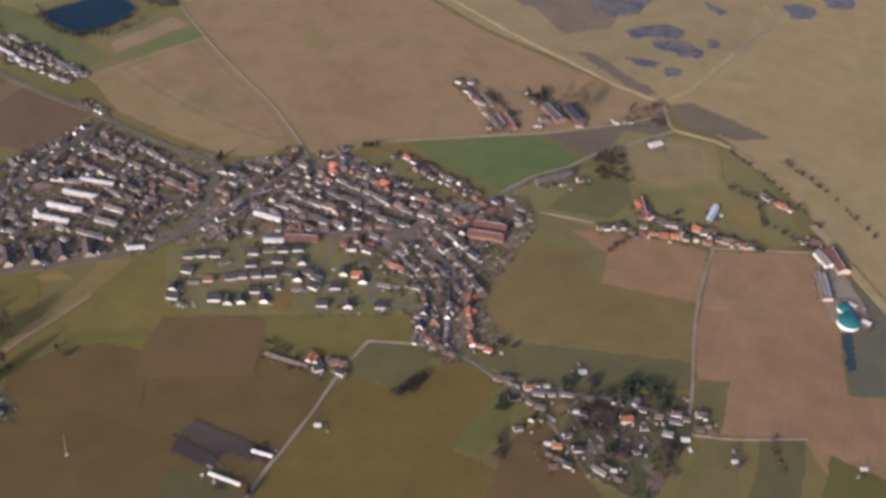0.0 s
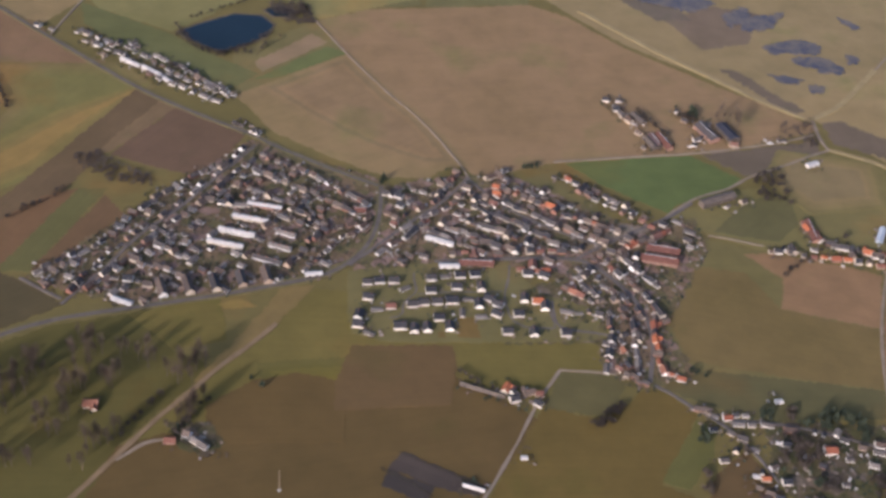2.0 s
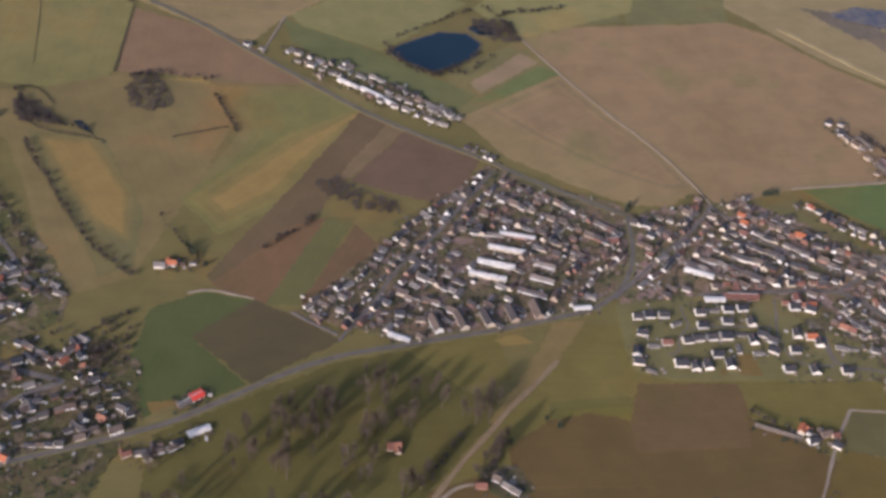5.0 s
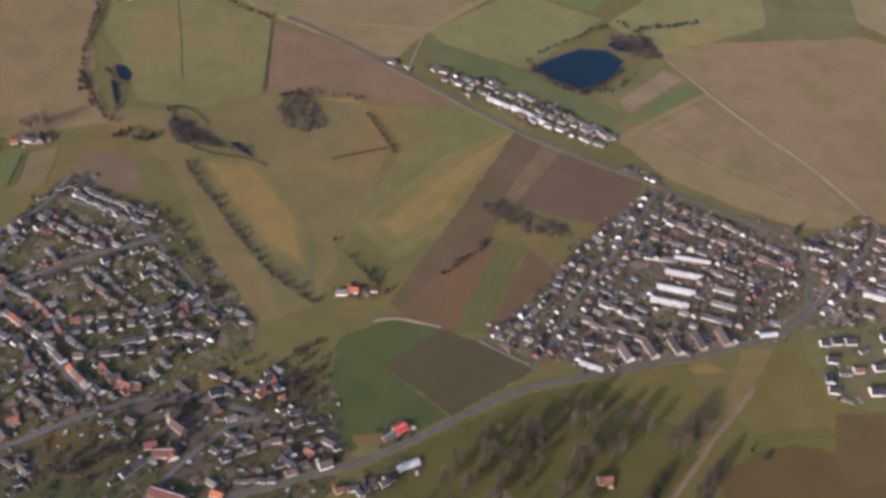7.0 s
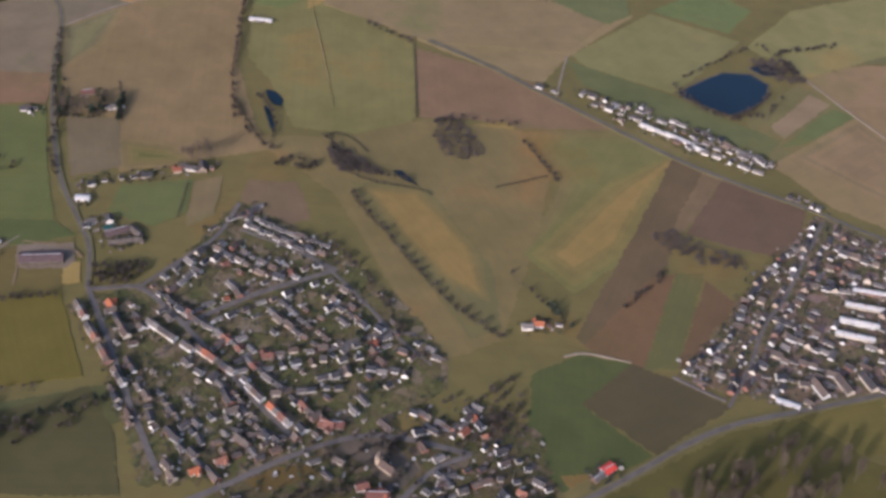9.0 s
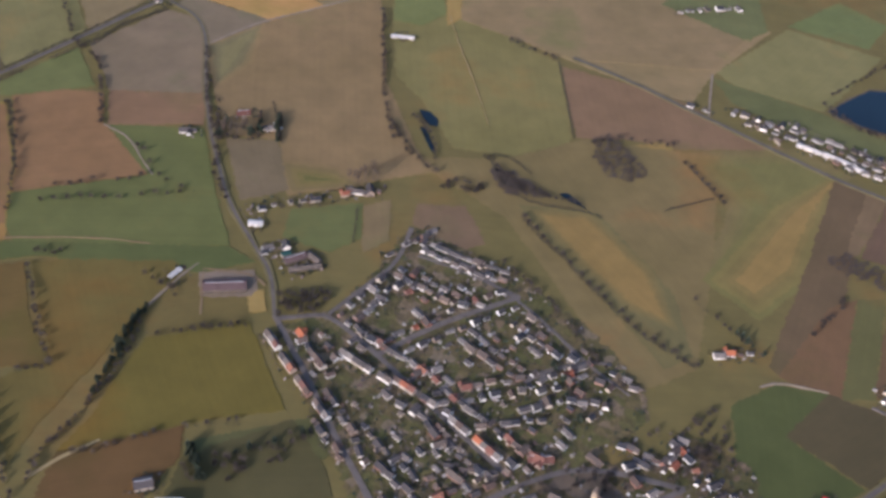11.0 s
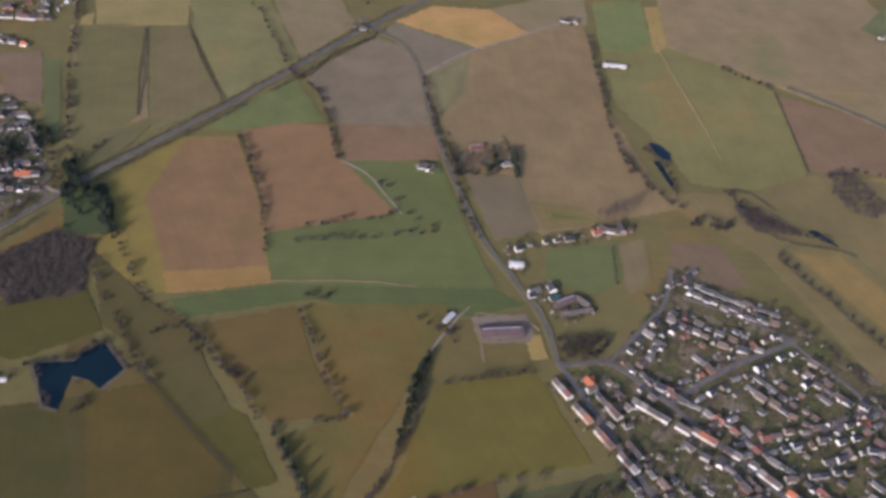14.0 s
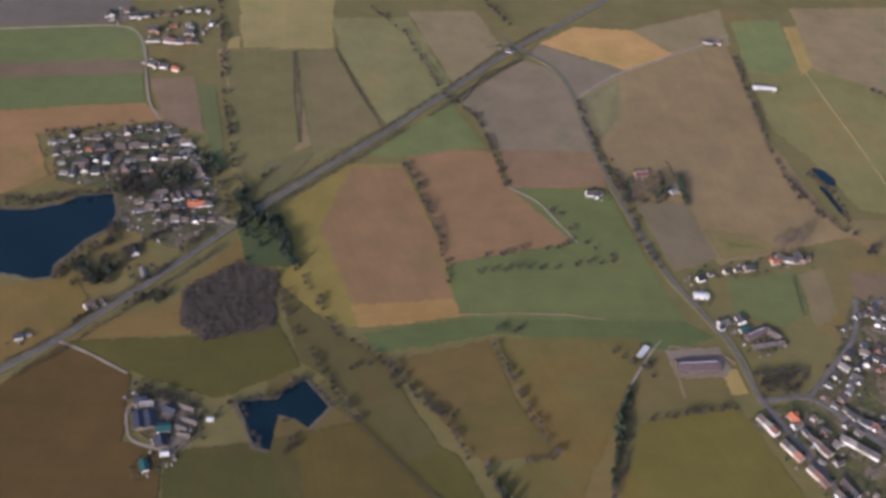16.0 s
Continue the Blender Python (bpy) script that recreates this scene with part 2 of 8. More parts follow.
m, nt, b = shader("pond_water", 0.16)
b.inputs["Specular IOR Level"].default_value = 0.4
pos = coords_of(nt, True)
nt.links.new(ramp_of(nt, noise_of(nt, pos, 0.02, 3.0), [(0.3, (0.004, 0.012, 0.014)), (0.7, (0.007, 0.017, 0.02))]), b.inputs["Base Color"])
bumped(nt, b, noise_of(nt, pos, 0.7, 3.0), 0.12, 0.06)
WATER = m
m, nt, b = shader("marsh_water", 0.3)
pos = coords_of(nt, True)
nt.links.new(ramp_of(nt, noise_of(nt, pos, 0.06, 5.0, 0.7), [(0.38, (0.055, 0.055, 0.07)), (0.62, (0.17, 0.13, 0.085))]), b.inputs["Base Color"])
bumped(nt, b, noise_of(nt, pos, 0.7, 3.0), 0.2, 0.1)
MARSH = m


# ---- helpers ----
rng = random.Random(11)


def part(name, bm, material, parent, label=""):
    me = bpy.data.meshes.new(name)
    bm.to_mesh(me)
    bm.free()
    for mat in material if isinstance(material, (list, tuple)) else [material]:
        me.materials.append(mat)
    ob = new(name, me)
    ob.parent = parent
    if label:
        ob["label"] = label
    return ob


def quick_mesh(name, verts, faces, material):
    me = bpy.data.meshes.new(name)
    me.from_pydata(verts, [], faces)
    me.materials.append(material)
    me.update()
    return me


def add_box(bm, x0, y0, z0, x1, y1, z1, mat=0):
    v = [bm.verts.new(p) for p in ((x0, y0, z0), (x1, y0, z0), (x1, y1, z0), (x0, y1, z0), (x0, y0, z1), (x1, y0, z1), (x1, y1, z1), (x0, y1, z1))]
    for f in ((3, 2, 1, 0), (4, 5, 6, 7), (0, 1, 5, 4), (1, 2, 6, 5), (2, 3, 7, 6), (3, 0, 4, 7)):
        bm.faces.new([v[k] for k in f]).material_index = mat


def along(points, step):
    """Points about step apart along a polyline, with the heading at each."""
    pts = [Vector(p) for p in points]
    lens = [(b - a).length for a, b in zip(pts, pts[1:])]
    total = sum(lens)
    n = max(1, round(total / step))
    for k in range(n + 1):
        d, i = total * k / n, 0
        while i < len(lens) - 1 and d > lens[i]:
            d -= lens[i]
            i += 1
        run = (pts[i + 1] - pts[i]).normalized()
        yield pts[i] + run * d, run


LAYER = [0.05]


def layer():
    LAYER[0] += 0.0035
    return LAYER[0]


def ragged(points, step=6.0, amount=1.5):
    """The outline of a plot, its long edges broken by small wanderings."""
    out = []
    for a, b in zip(points, points[1:] + points[:1]):
        a, b = Vector(a), Vector(b)
        n = max(1, int((b - a).length / step))
        side = Vector((-(b - a).y, (b - a).x)).normalized()
        for k in range(n):
            p = a.lerp(b, k / n)
            ease = min(1.0, min(k, n - k) / 5 + 0.1)
            out.append(p + side * amount * (noise.noise((p.x * 0.03, p.y * 0.03, 3.0)) * 0.9 + 1.5 * (rng.random() - 0.5)) * ease)
    return out


def lay(name, corners, z, material, step=6.0, amount=1.5):
    pts = ragged(corners, step, amount)
    c = [Vector(p) for p in corners]
    k = max(range(len(c)), key=lambda i: (c[i] - c[i - 1]).length)
    edge = c[k] - c[k - 1]
    turn = math.atan2(edge.y, edge.x)
    mid = sum(c, Vector((0, 0))) / len(c)
    back = Matrix.Rotation(-turn, 2)
    bm = bmesh.new()
    top = [bm.verts.new((*(back @ (p - mid)), 0.0)) for p in pts]
    low = [bm.verts.new((v.co.x, v.co.y, -z - 0.3)) for v in top]
    face = bm.faces.new(top)
    if face.normal.z == 0:
        face.normal_update()
    for i in range(len(top)):
        bm.faces.new((low[i - 1], low[i], top[i], top[i - 1]))
    bmesh.ops.recalc_face_normals(bm, faces=bm.faces[:])
    face.normal_update()
    if face.normal.z < 0:
        bmesh.ops.reverse_faces(bm, faces=bm.faces[:])
    flat = bmesh.ops.triangulate(bm, faces=[face])["faces"]
    bm.normal_update()
    bmesh.ops.delete(bm, geom=[f for f in flat if f.normal.z < 0.5], context="FACES_ONLY")
    ob = part(name, bm, material, None)
    ob.matrix_basis = pose(mid.x, mid.y, z, 0, 0, math.degrees(turn))
    return ob


FIELD_WORDS = {
    "slate": "slate-grey strip of covered beds",
    "yard": "pale gravel farmyard",
    "tarp": "dark blue sheeted silage clamp",
    "hay_green": "pale hay-green far meadow, haze in its colour, with faint mowing lines",
    "heath": "wide dry straw-yellow heath",
    "moor_brown": "dull brown patch of rough moor",
    "tan": "large tan ploughed field",
    "bright_tan": "bright sandy-orange ploughed field",
    "pink_brown": "pinkish-brown bare field",
    "red_brown": "reddish-brown tilled field",
    "dark_brown": "dark brown freshly ploughed field",
    "brown": "brown bare field with faint rows",
    "grey_brown": "grey-brown stubble field",
    "ochre": "ochre-brown field of dry growth",
    "ochre_tan": "orange-tan bare field by the lake",
    "straw": "straw-yellow strip of dry grass",
    "olive_brown": "olive-brown stubble field with green tint",
    "olive": "olive-green winter pasture",
    "yellow_olive": "yellowish dry pasture",
    "yellow_green": "yellow-green meadow with faint mowing lines",
    "green": "fresh green field of winter crop",
    "green_dull": "dull green meadow",
    "green_dark": "dark green strip of grass",
    "grey_green": "grey-green wet meadow",
    "garden_green": "green gardens and lawns between houses",
}


GARDENS = []


def field(kind, tone, corners):
    """One plot: its crop or soil; tone holds own paleness and painted distance haze."""
    loose = kind in ("garden_green", "moor_brown")
    if kind == "garden_green":
        GARDENS.append(corners)
    ob = lay("field", corners, layer(), FIELDS[kind], 2.6, 3.6 if loose else 2.0)
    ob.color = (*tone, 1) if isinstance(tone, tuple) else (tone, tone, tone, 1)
    tagged(ob, FIELD_WORDS[kind], "field", "", "structure")


def inset(corners, d):
    """A plot's outline moved inwards by d."""
    turn = sum(a[0] * b[1] - b[0] * a[1] for a, b in zip(corners, corners[1:] + corners[:1]))
    out = []
    for a, p, b in zip(corners[-1:] + corners[:-1], corners, corners[1:] + corners[:1]):
        u, v = (Vector(p) - Vector(a)).normalized(), (Vector(b) - Vector(p)).normalized()
        nrm = Vector((-u.y - v.y, u.x + v.x)) * (1 if turn > 0 else -1)
        nrm = nrm / max(0.6, nrm.length_squared / 2)
        out.append(tuple(Vector(p) + nrm * d))
    return out


def merging(kind, tone, other, other_tone, corners, reach=5.0):
    """A plot whose growth passes gradually into that of the ground round it."""
    def three(t):
        return t if isinstance(t, tuple) else (t, t, t)
    here = [(a + b) / 2 for a, b in zip(*SOILS[kind][:2])]
    there = [(a + b) / 2 * c for a, b, c in zip(*SOILS[other][:2], three(other_tone))]
    for k in range(5):
        f = (k + 0.7) / 5
        field(kind, tuple(t * f + (1 - f) * o / h for t, o, h in zip(three(tone), there, here)), inset(corners, reach * (k - 1.5)))


def pond(kind, corners):
    marsh, stream = kind == "marsh_pool", kind == "stream"
    c = [Vector(p) for p in corners]
    mid = sum(c, Vector((0, 0))) / len(c)
    if not marsh and not stream:
        wider = [tuple(mid + (p - mid) + (p - mid).normalized() * 3.5) for p in c]
        tagged(lay("bank", wider, layer(), BANK, 6.0, 2.5), "bare earthy bank round a pond", "bank", "", "structure")
    ob = lay("water", corners, layer(), MARSH if marsh else WATER, 2.2 if marsh else 4.0 if not stream else 2.0, 5.0 if marsh else 1.2)
    tagged(ob, "dark shallow pool in the dry heath" if marsh else "still dark blue water of a pond", "pond", "", "structure")


WAYS = {"asphalt": (ASPHALT, "grey asphalt country road"), "lane": (LANE, "worn grey village street"), "track": (TRACK, "pale gravel field track"),
        "straw_track": (STRAW_TRACK, "straw-coloured grassy farm track"), "dirt_track": (DIRT, "brown earth track between fields")}


def ribbon(name, points, width, z, material, wander):
    bm = bmesh.new()
    rows = []
    for p, run in along(points, 7.0):
        side = Vector((-run.y, run.x))
        w = width * 0.5
        j = wander * noise.noise((p.x * 0.06, p.y * 0.06, 1.0))
        k = wander * noise.noise((p.x * 0.06, p.y * 0.06, 7.0))
        a, b = p + side * (w + j), p - side * (w + k)
        rows.append([bm.verts.new((*a, -z - 0.2)), bm.verts.new((*a, z)), bm.verts.new((*b, z)), bm.verts.new((*b, -z - 0.2))])
    for r, s in zip(rows, rows[1:]):
        for k in range(3):
            bm.faces.new((r[k], s[k], s[k + 1], r[k + 1]))
    bmesh.ops.recalc_face_normals(bm, faces=bm.faces[:])
    if sum(f.normal.z for f in bm.faces) < 0:
        bmesh.ops.reverse_faces(bm, faces=bm.faces[:])
    return part(name, bm, material, None)


def smooth_line(points):
    """Rounds the corners of a polyline by one pass of corner cutting, twice."""
    pts = [Vector(p) for p in points]
    for _ in range(2):
        if len(pts) < 3:
            break
        out = [pts[0]]
        for a, b in zip(pts, pts[1:]):
            out += [a.lerp(b, 0.25), a.lerp(b, 0.75)]
        pts = out + [pts[-1]]
    return pts


WAY_POINTS = {}


def near_way(x, y, d):
    cells = ((i, j) for i in (-1, 0, 1) for j in (-1, 0, 1))
    return any((x - a) ** 2 + (y - b) ** 2 < d * d for i, j in cells for a, b in WAY_POINTS.get((int(x // 10) + i, int(y // 10) + j), ()))


def way(kind, width, points):
    material, label = WAYS[kind]
    if kind == "lane":                # carriageway with its paved edges
        width *= 1.25
    pts = smooth_line(points)
    for p, run in along(pts, 2.5):
        WAY_POINTS.setdefault((int(p.x // 10), int(p.y // 10)), []).append((p.x, p.y))
    if kind in ("asphalt",):
        tagged(ribbon("verge", pts, width + 4.0, layer(), VERGE, 1.6), "rough grass verge beside the road", "verge", "", "structure")
    tagged(ribbon("road" if kind in ("asphalt", "lane") else "track", pts, width, layer(), material, 0.3 if kind == "asphalt" else 0.9), label, "road", "", "structure")


# ---- ground ----
bm = bmesh.new()
n, half = 40, 12000.0
grid = [[bm.verts.new((-500 + half * (2 * i / n - 1), 900 + half * (2 * j / n - 1), 0)) for i in range(n + 1)] for j in range(n + 1)]
for j in range(n):
    for i in range(n):
        bm.faces.new((grid[j][i], grid[j][i + 1], grid[j + 1][i + 1], grid[j + 1][i]))
ground = part("ground", bm, FIELDS["olive"], None)
ground.color = (0.80, 0.77, 0.70, 1)
tagged(ground, "flat open farmland of winter grass", "ground", "", "structure")


# ---- houses ----
def inside(p, poly):
    hit = False
    for (ax, ay), (bx, by) in zip(poly, poly[1:] + poly[:1]):
        if (ay > p[1]) != (by > p[1]) and p[0] < (bx - ax) * (p[1] - ay) / (by - ay) + ax:
            hit = not hit
    return hit


def scattered(n, poly):
    xs, ys = [p[0] for p in poly], [p[1] for p in poly]
    out, tries = [], 0
    while len(out) < n and tries < n * 40:
        tries += 1
        p = (rng.uniform(min(xs), max(xs)), rng.uniform(min(ys), max(ys)))
        if inside(p, poly):
            out.append(p)
    return out


KITS, USED = {}, set()
BUILT = 0.66                # houses: plan units to the metre


def gable(bm, x0, x1, y0, y1, low, eaves, rise, ridge_x=True):
    """A box with two gable ends; the ridge runs along x or y."""
    def at(u, v, z):
        return bm.verts.new((u, v, z) if ridge_x else (v, u, z))
    if not ridge_x:
        x0, x1, y0, y1 = y0, y1, x0, x1
    ym = (y0 + y1) / 2
    ends = [[at(x, y0, low), at(x, y1, low), at(x, y1, eaves), at(x, ym, eaves + rise), at(x, y0, eaves)] for x in (x0, x1)]
    bm.faces.new(ends[0])
    bm.faces.new(ends[1][::-1])
    for k in (1, 4):
        bm.faces.new((ends[0][k], ends[0][(k + 1) % 5], ends[1][(k + 1) % 5], ends[1][k]))
    bm.faces.new((ends[0][0], ends[1][0], ends[1][1], ends[0][1]))
    bm.faces.new((ends[0][2], ends[1][2], ends[1][3], ends[0][3]))
    bm.faces.new((ends[0][3], ends[1][3], ends[1][4], ends[0][4]))


def roof_on(bm, x0, x1, y0, y1, eaves, rise, over=0.45, thick=0.22, ridge_x=True):
    """Two thick slopes with eaves and verges that stand out from the walls."""
    if not ridge_x:
        x0, x1, y0, y1 = y0, y1, x0, x1
    ym, h = (y0 + y1) / 2, (y1 - y0) / 2
    drop = over * rise / h
    x0, x1, y0, y1, ez = x0 - over, x1 + over, y0 - over, y1 + over, eaves - drop
    prof = [(y0, ez), (ym, eaves + rise), (y1, ez), (y1, ez + thick), (ym, eaves + rise + thick * 1.2), (y0, ez + thick)]
    a = [bm.verts.new((x0, y, z + 0.03) if ridge_x else (y, x0, z + 0.03)) for y, z in prof]
    b = [bm.verts.new((x1, y, z + 0.03) if ridge_x else (y, x1, z + 0.03)) for y, z in prof]
    for k in range(6):
        bm.faces.new((a[k], a[(k + 1) % 6], b[(k + 1) % 6], b[k]))
    for r in (a, b):
        bm.faces.new((r[0], r[1], r[4], r[5]))
        bm.faces.new((r[1], r[2], r[3], r[4]))


def openings(bm, x0, x1, y0, y1, eaves):
    """Glazed windows and a door, standing a little proud of the long walls."""
    floors = max(1, int(eaves // 1.9))
    for y, out in ((y0, -1), (y1, 1)):
        n = max(2, int((x1 - x0) / 2.2))
        for k in range(n):
            cx = x0 + (x1 - x0) * (k + 0.5) / n
            for f in range(floors):
                door = f == 0 and k == n // 2 and out < 0
                z = 0.1 if door else 0.7 + 1.95 * f
                w, hgt = (0.4, 1.5) if door else (0.45, 0.9)
                ya, yb = sorted((y - out * 0.05, y + out * 0.04))
                add_box(bm, cx - w, ya, z, cx + w, yb, z + hgt, 2 if door else 1)


def make_house(kit, name, label, size, eaves, rise, roof, wall=None, chimney=True, wing=None, flat=False):
    """One house: walls with their openings, a roof, a chimney; origin in the middle of its footprint."""
    wall = wall or WALL
    lx, ly, eaves, rise = size[0] * BUILT / 2, size[1] * BUILT / 2, eaves * BUILT, rise * BUILT
    if wing:
        wing = (wing[0] * BUILT, wing[1] * BUILT)
    top = new(name)
    tagged(top, label, "house")
    bm = bmesh.new()
    gable(bm, -lx, lx, -ly, ly, -0.4, eaves, rise)
    openings(bm, -lx, lx, -ly, ly, eaves)
    if wing:
        gable(bm, lx - wing[0], lx - 0.1, -ly - wing[1], 0, -0.4, eaves - 0.5, rise * 0.8, False)
    bmesh.ops.recalc_face_normals(bm, faces=bm.faces[:])
    part("wall", bm, [wall, GLAZING, DOOR], top)
    bm = bmesh.new()
    roof_on(bm, -lx, lx, -ly, ly, eaves, rise, 0.32, 0.17)
    if wing:
        roof_on(bm, lx - wing[0], lx - 0.1, -ly - wing[1], 0, eaves - 0.5, rise * 0.8, ridge_x=False)
    bmesh.ops.recalc_face_normals(bm, faces=bm.faces[:])
    part("roof", bm, roof, top)
    if chimney:
        bm = bmesh.new()
        cx = lx * 0.45
        add_box(bm, cx - 0.3, 0.35, eaves + rise * 0.4, cx + 0.3, 0.85, eaves + rise + 0.7)
        add_box(bm, cx - 0.37, 0.28, eaves + rise + 0.7, cx + 0.37, 0.92, eaves + rise + 0.82)
        part("chimney", bm, BRICK, top)
    KITS[kit] = top


make_house("dark", "detached_house", "rendered detached house under a dark tiled roof", (12.5, 8.4), 3.6, 3.4, ROOF, None, False)
make_house("dark_b", "winged_house", "rendered house with a side wing and dark tiles", (13.0, 8.0), 3.9, 3.3, ROOF, None, False, (5.0, 3.4))
make_house("dark_c", "gabled_house", "steep gabled village house with dark tiled roof", (9.0, 9.4), 4.6, 4.4, ROOF, None, False)
make_house("dark_d", "cottage", "small low cottage under dark tiles", (9.5, 7.2), 3.0, 3.0, ROOF, None, False)
make_house("dark_e", "village_house", "two-storey village house under a dark roof", (12.0, 8.6), 4.8, 3.4, ROOF, None, False)
make_house("brick", "brick_house", "brick house with a brown tiled roof", (12.0, 8.2), 4.2, 3.4, ROOF, BRICK, False)
make_house("dark_red", "red_roofed_house", "village house under an orange-red tiled roof", (13.0, 9.0), 3.8, 3.6, ROOF_RED, None, False)
make_house("dark_red_b", "red_winged_house", "red-tiled house with a low side wing", (12.0, 8.2), 3.6, 3.6, ROOF_RED, None, False, (5.2, 3.2))
make_house("grey", "grey_roofed_house", "pale house under a light grey roof", (12.5, 8.0), 3.6, 2.6, ROOF_GREY, WALL_WHITE, False)
make_house("white_low", "bungalow", "low white bungalow with a pale grey roof", (16.0, 7.4), 2.8, 1.5, ROOF_GREY, WALL_WHITE, False)
make_house("white_tall", "white_gabled_house", "white gabled house with dark tiles", (11.5, 9.0), 4.4, 3.4, ROOF_SLATE, WALL_WHITE, False)
make_house("new_dark", "white_house", "white modern house under a dark roof on open grass", (13.0, 10.5), 4.6, 3.2, ROOF_SLATE, WALL_WHITE)
make_house("new_red", "orange_roofed_house", "white modern house with a bright orange roof", (13.5, 10.5), 4.4, 3.4, ROOF_RED, WALL_WHITE)
make_house("terrace_unit", "terraced_house", "narrow terraced house with a dark tiled roof", (10.5, 9.4), 5.6, 3.6, ROOF, None, False)
make_house("terrace_pale", "pale_terraced_house", "narrow white terraced house with a grey roof", (10.5, 9.4), 5.6, 3.6, ROOF_GREY, WALL_WHITE, False)
make_house("terrace_red", "red_terraced_house", "narrow terraced house with an orange tiled roof", (10.5, 9.6), 5.7, 3.6, ROOF_RED, None, False)
make_house("longhouse", "row_house", "long rendered block standing gable to the road", (30.0, 12.0), 5.6, 5.6, ROOF)
make_house("farm_house", "farmhouse", "large farmhouse with long dark roof", (17.0, 10.0), 4.6, 4.6, ROOF, None, True, (6.0, 5.0))
make_house("shed", "garden_shed", "small shed with a weathered low roof", (5.5, 3.8), 2.2, 1.0, ROOF_BROWN, ROOF_BROWN, False)
make_house("white_shed", "pale_shed", "small pale metal shed at the edge of a field", (8.0, 5.0), 2.6, 0.9, ROOF_WHITE, WALL_WHITE, False)
MIXES = {
    "estate": ["dark", "dark_b", "dark_d", "dark_e", "white_low", "dark_c", "grey", "white_tall", "brick"],
    "terrace": ["terrace_unit", "terrace_pale", "terrace_pale", "terrace_unit", "terrace_unit", "terrace_unit", "terrace_red"],
    "white": ["white_low", "grey", "dark", "white_tall", "dark_d", "white_low", "dark_b"],
    "town": ["dark", "grey", "dark_b", "dark_c", "white_low", "dark_e", "white_tall", "brick", "dark_d", "white_tall", "dark", "dark_red_b"],
    "town_red": ["dark_red", "dark_red_b", "dark_c", "dark_red", "brick"],
    "village": ["white_tall", "grey", "white_low", "dark", "dark_b", "dark_c", "dark_e", "dark_d", "grey", "dark", "dark_red_b", "white_low", "brick", "white_tall", "dark_e"],
    "farm": ["farm_house", "dark", "dark_c", "shed", "grey", "dark_d", "dark_red_b", "white_tall"],
}
GROUPS = {"estate": "houses of the triangular estate", "terrace": "terraced rows", "white": "pale low houses", "white_new": "new white houses", "town": "houses of the market town",
          "town_red": "red-roofed houses", "village": "houses of the western village", "farm": "farmsteads"}
TAKEN = []


def place(kit, x, y, turn, size=1.0, group=""):
    if any((x - a) ** 2 + (y - b) ** 2 < 27 for a, b in TAKEN):
        return
    TAKEN.append((x, y))
    m = pose(x, y, 0.0, 0, 0, turn)
    if kit not in USED:
        USED.add(kit)
        ob = KITS[kit]
        ob.matrix_basis = m
    else:
        ob = copy_thing(KITS[kit], m @ Matrix.Scale(size, 4))
    if group:
        ob["group"] = group


def house_row(mix, n, points):
    """Houses strung along a street, most with the ridge along it; a terrace stands wall to wall in short runs."""
    steady = mix == "terrace"
    pts = [Vector(p) for p in points]
    total = sum((b - a).length for a, b in zip(pts, pts[1:]))
    step = 6.9 if steady else total / max(1, round(n * 1.2) - 1)
    flip, back, run_left = rng.choice((0, 180)), 0.0, rng.randint(3, 5)
    for p, run in along(points, step):
        side = Vector((-run.y, run.x))
        turn = math.degrees(math.atan2(run.y, run.x)) + flip
        size, kit = 1.0, rng.choice(MIXES[mix])
        if steady:
            run_left -= 1
            if run_left < 0:             # a gap, then the next run stands a little further back or forward
                run_left, back = rng.randint(2, 5), rng.uniform(-1.3, 1.3)
                continue
            p = p + side * back
        else:
            p = p + side * rng.uniform(-2.2, 2.2) + run * rng.uniform(-1.6, 1.6)
            turn += rng.choice((0, 0, 0, 0, 180, 90)) + rng.uniform(-8, 8)
            size = rng.uniform(0.68, 1.2)
        if mix in ("village", "town", "estate") and near_way(p.x, p.y, 4.0 if mix == "village" else 3.2):
            continue
        place(kit, p.x, p.y, turn, size, GROUPS[mix])


def near_house(p, d):
    return any((p[0] - a) ** 2 + (p[1] - b) ** 2 < d * d for a, b in TAKEN)


def fill(mix, n, heading, poly):
    """Houses set back from the streets, scattered over the plots of a quarter and turned with its streets."""
    for x, y in scattered(n, poly):
        if near_way(x, y, 5.4) or near_house((x, y), 8.2):
            continue
        place(rng.choice(MIXES[mix]), x, y, heading + rng.choice((0, 0, 0, 0, 90)) + rng.uniform(-5, 5), rng.uniform(0.7, 1.15), GROUPS[mix])


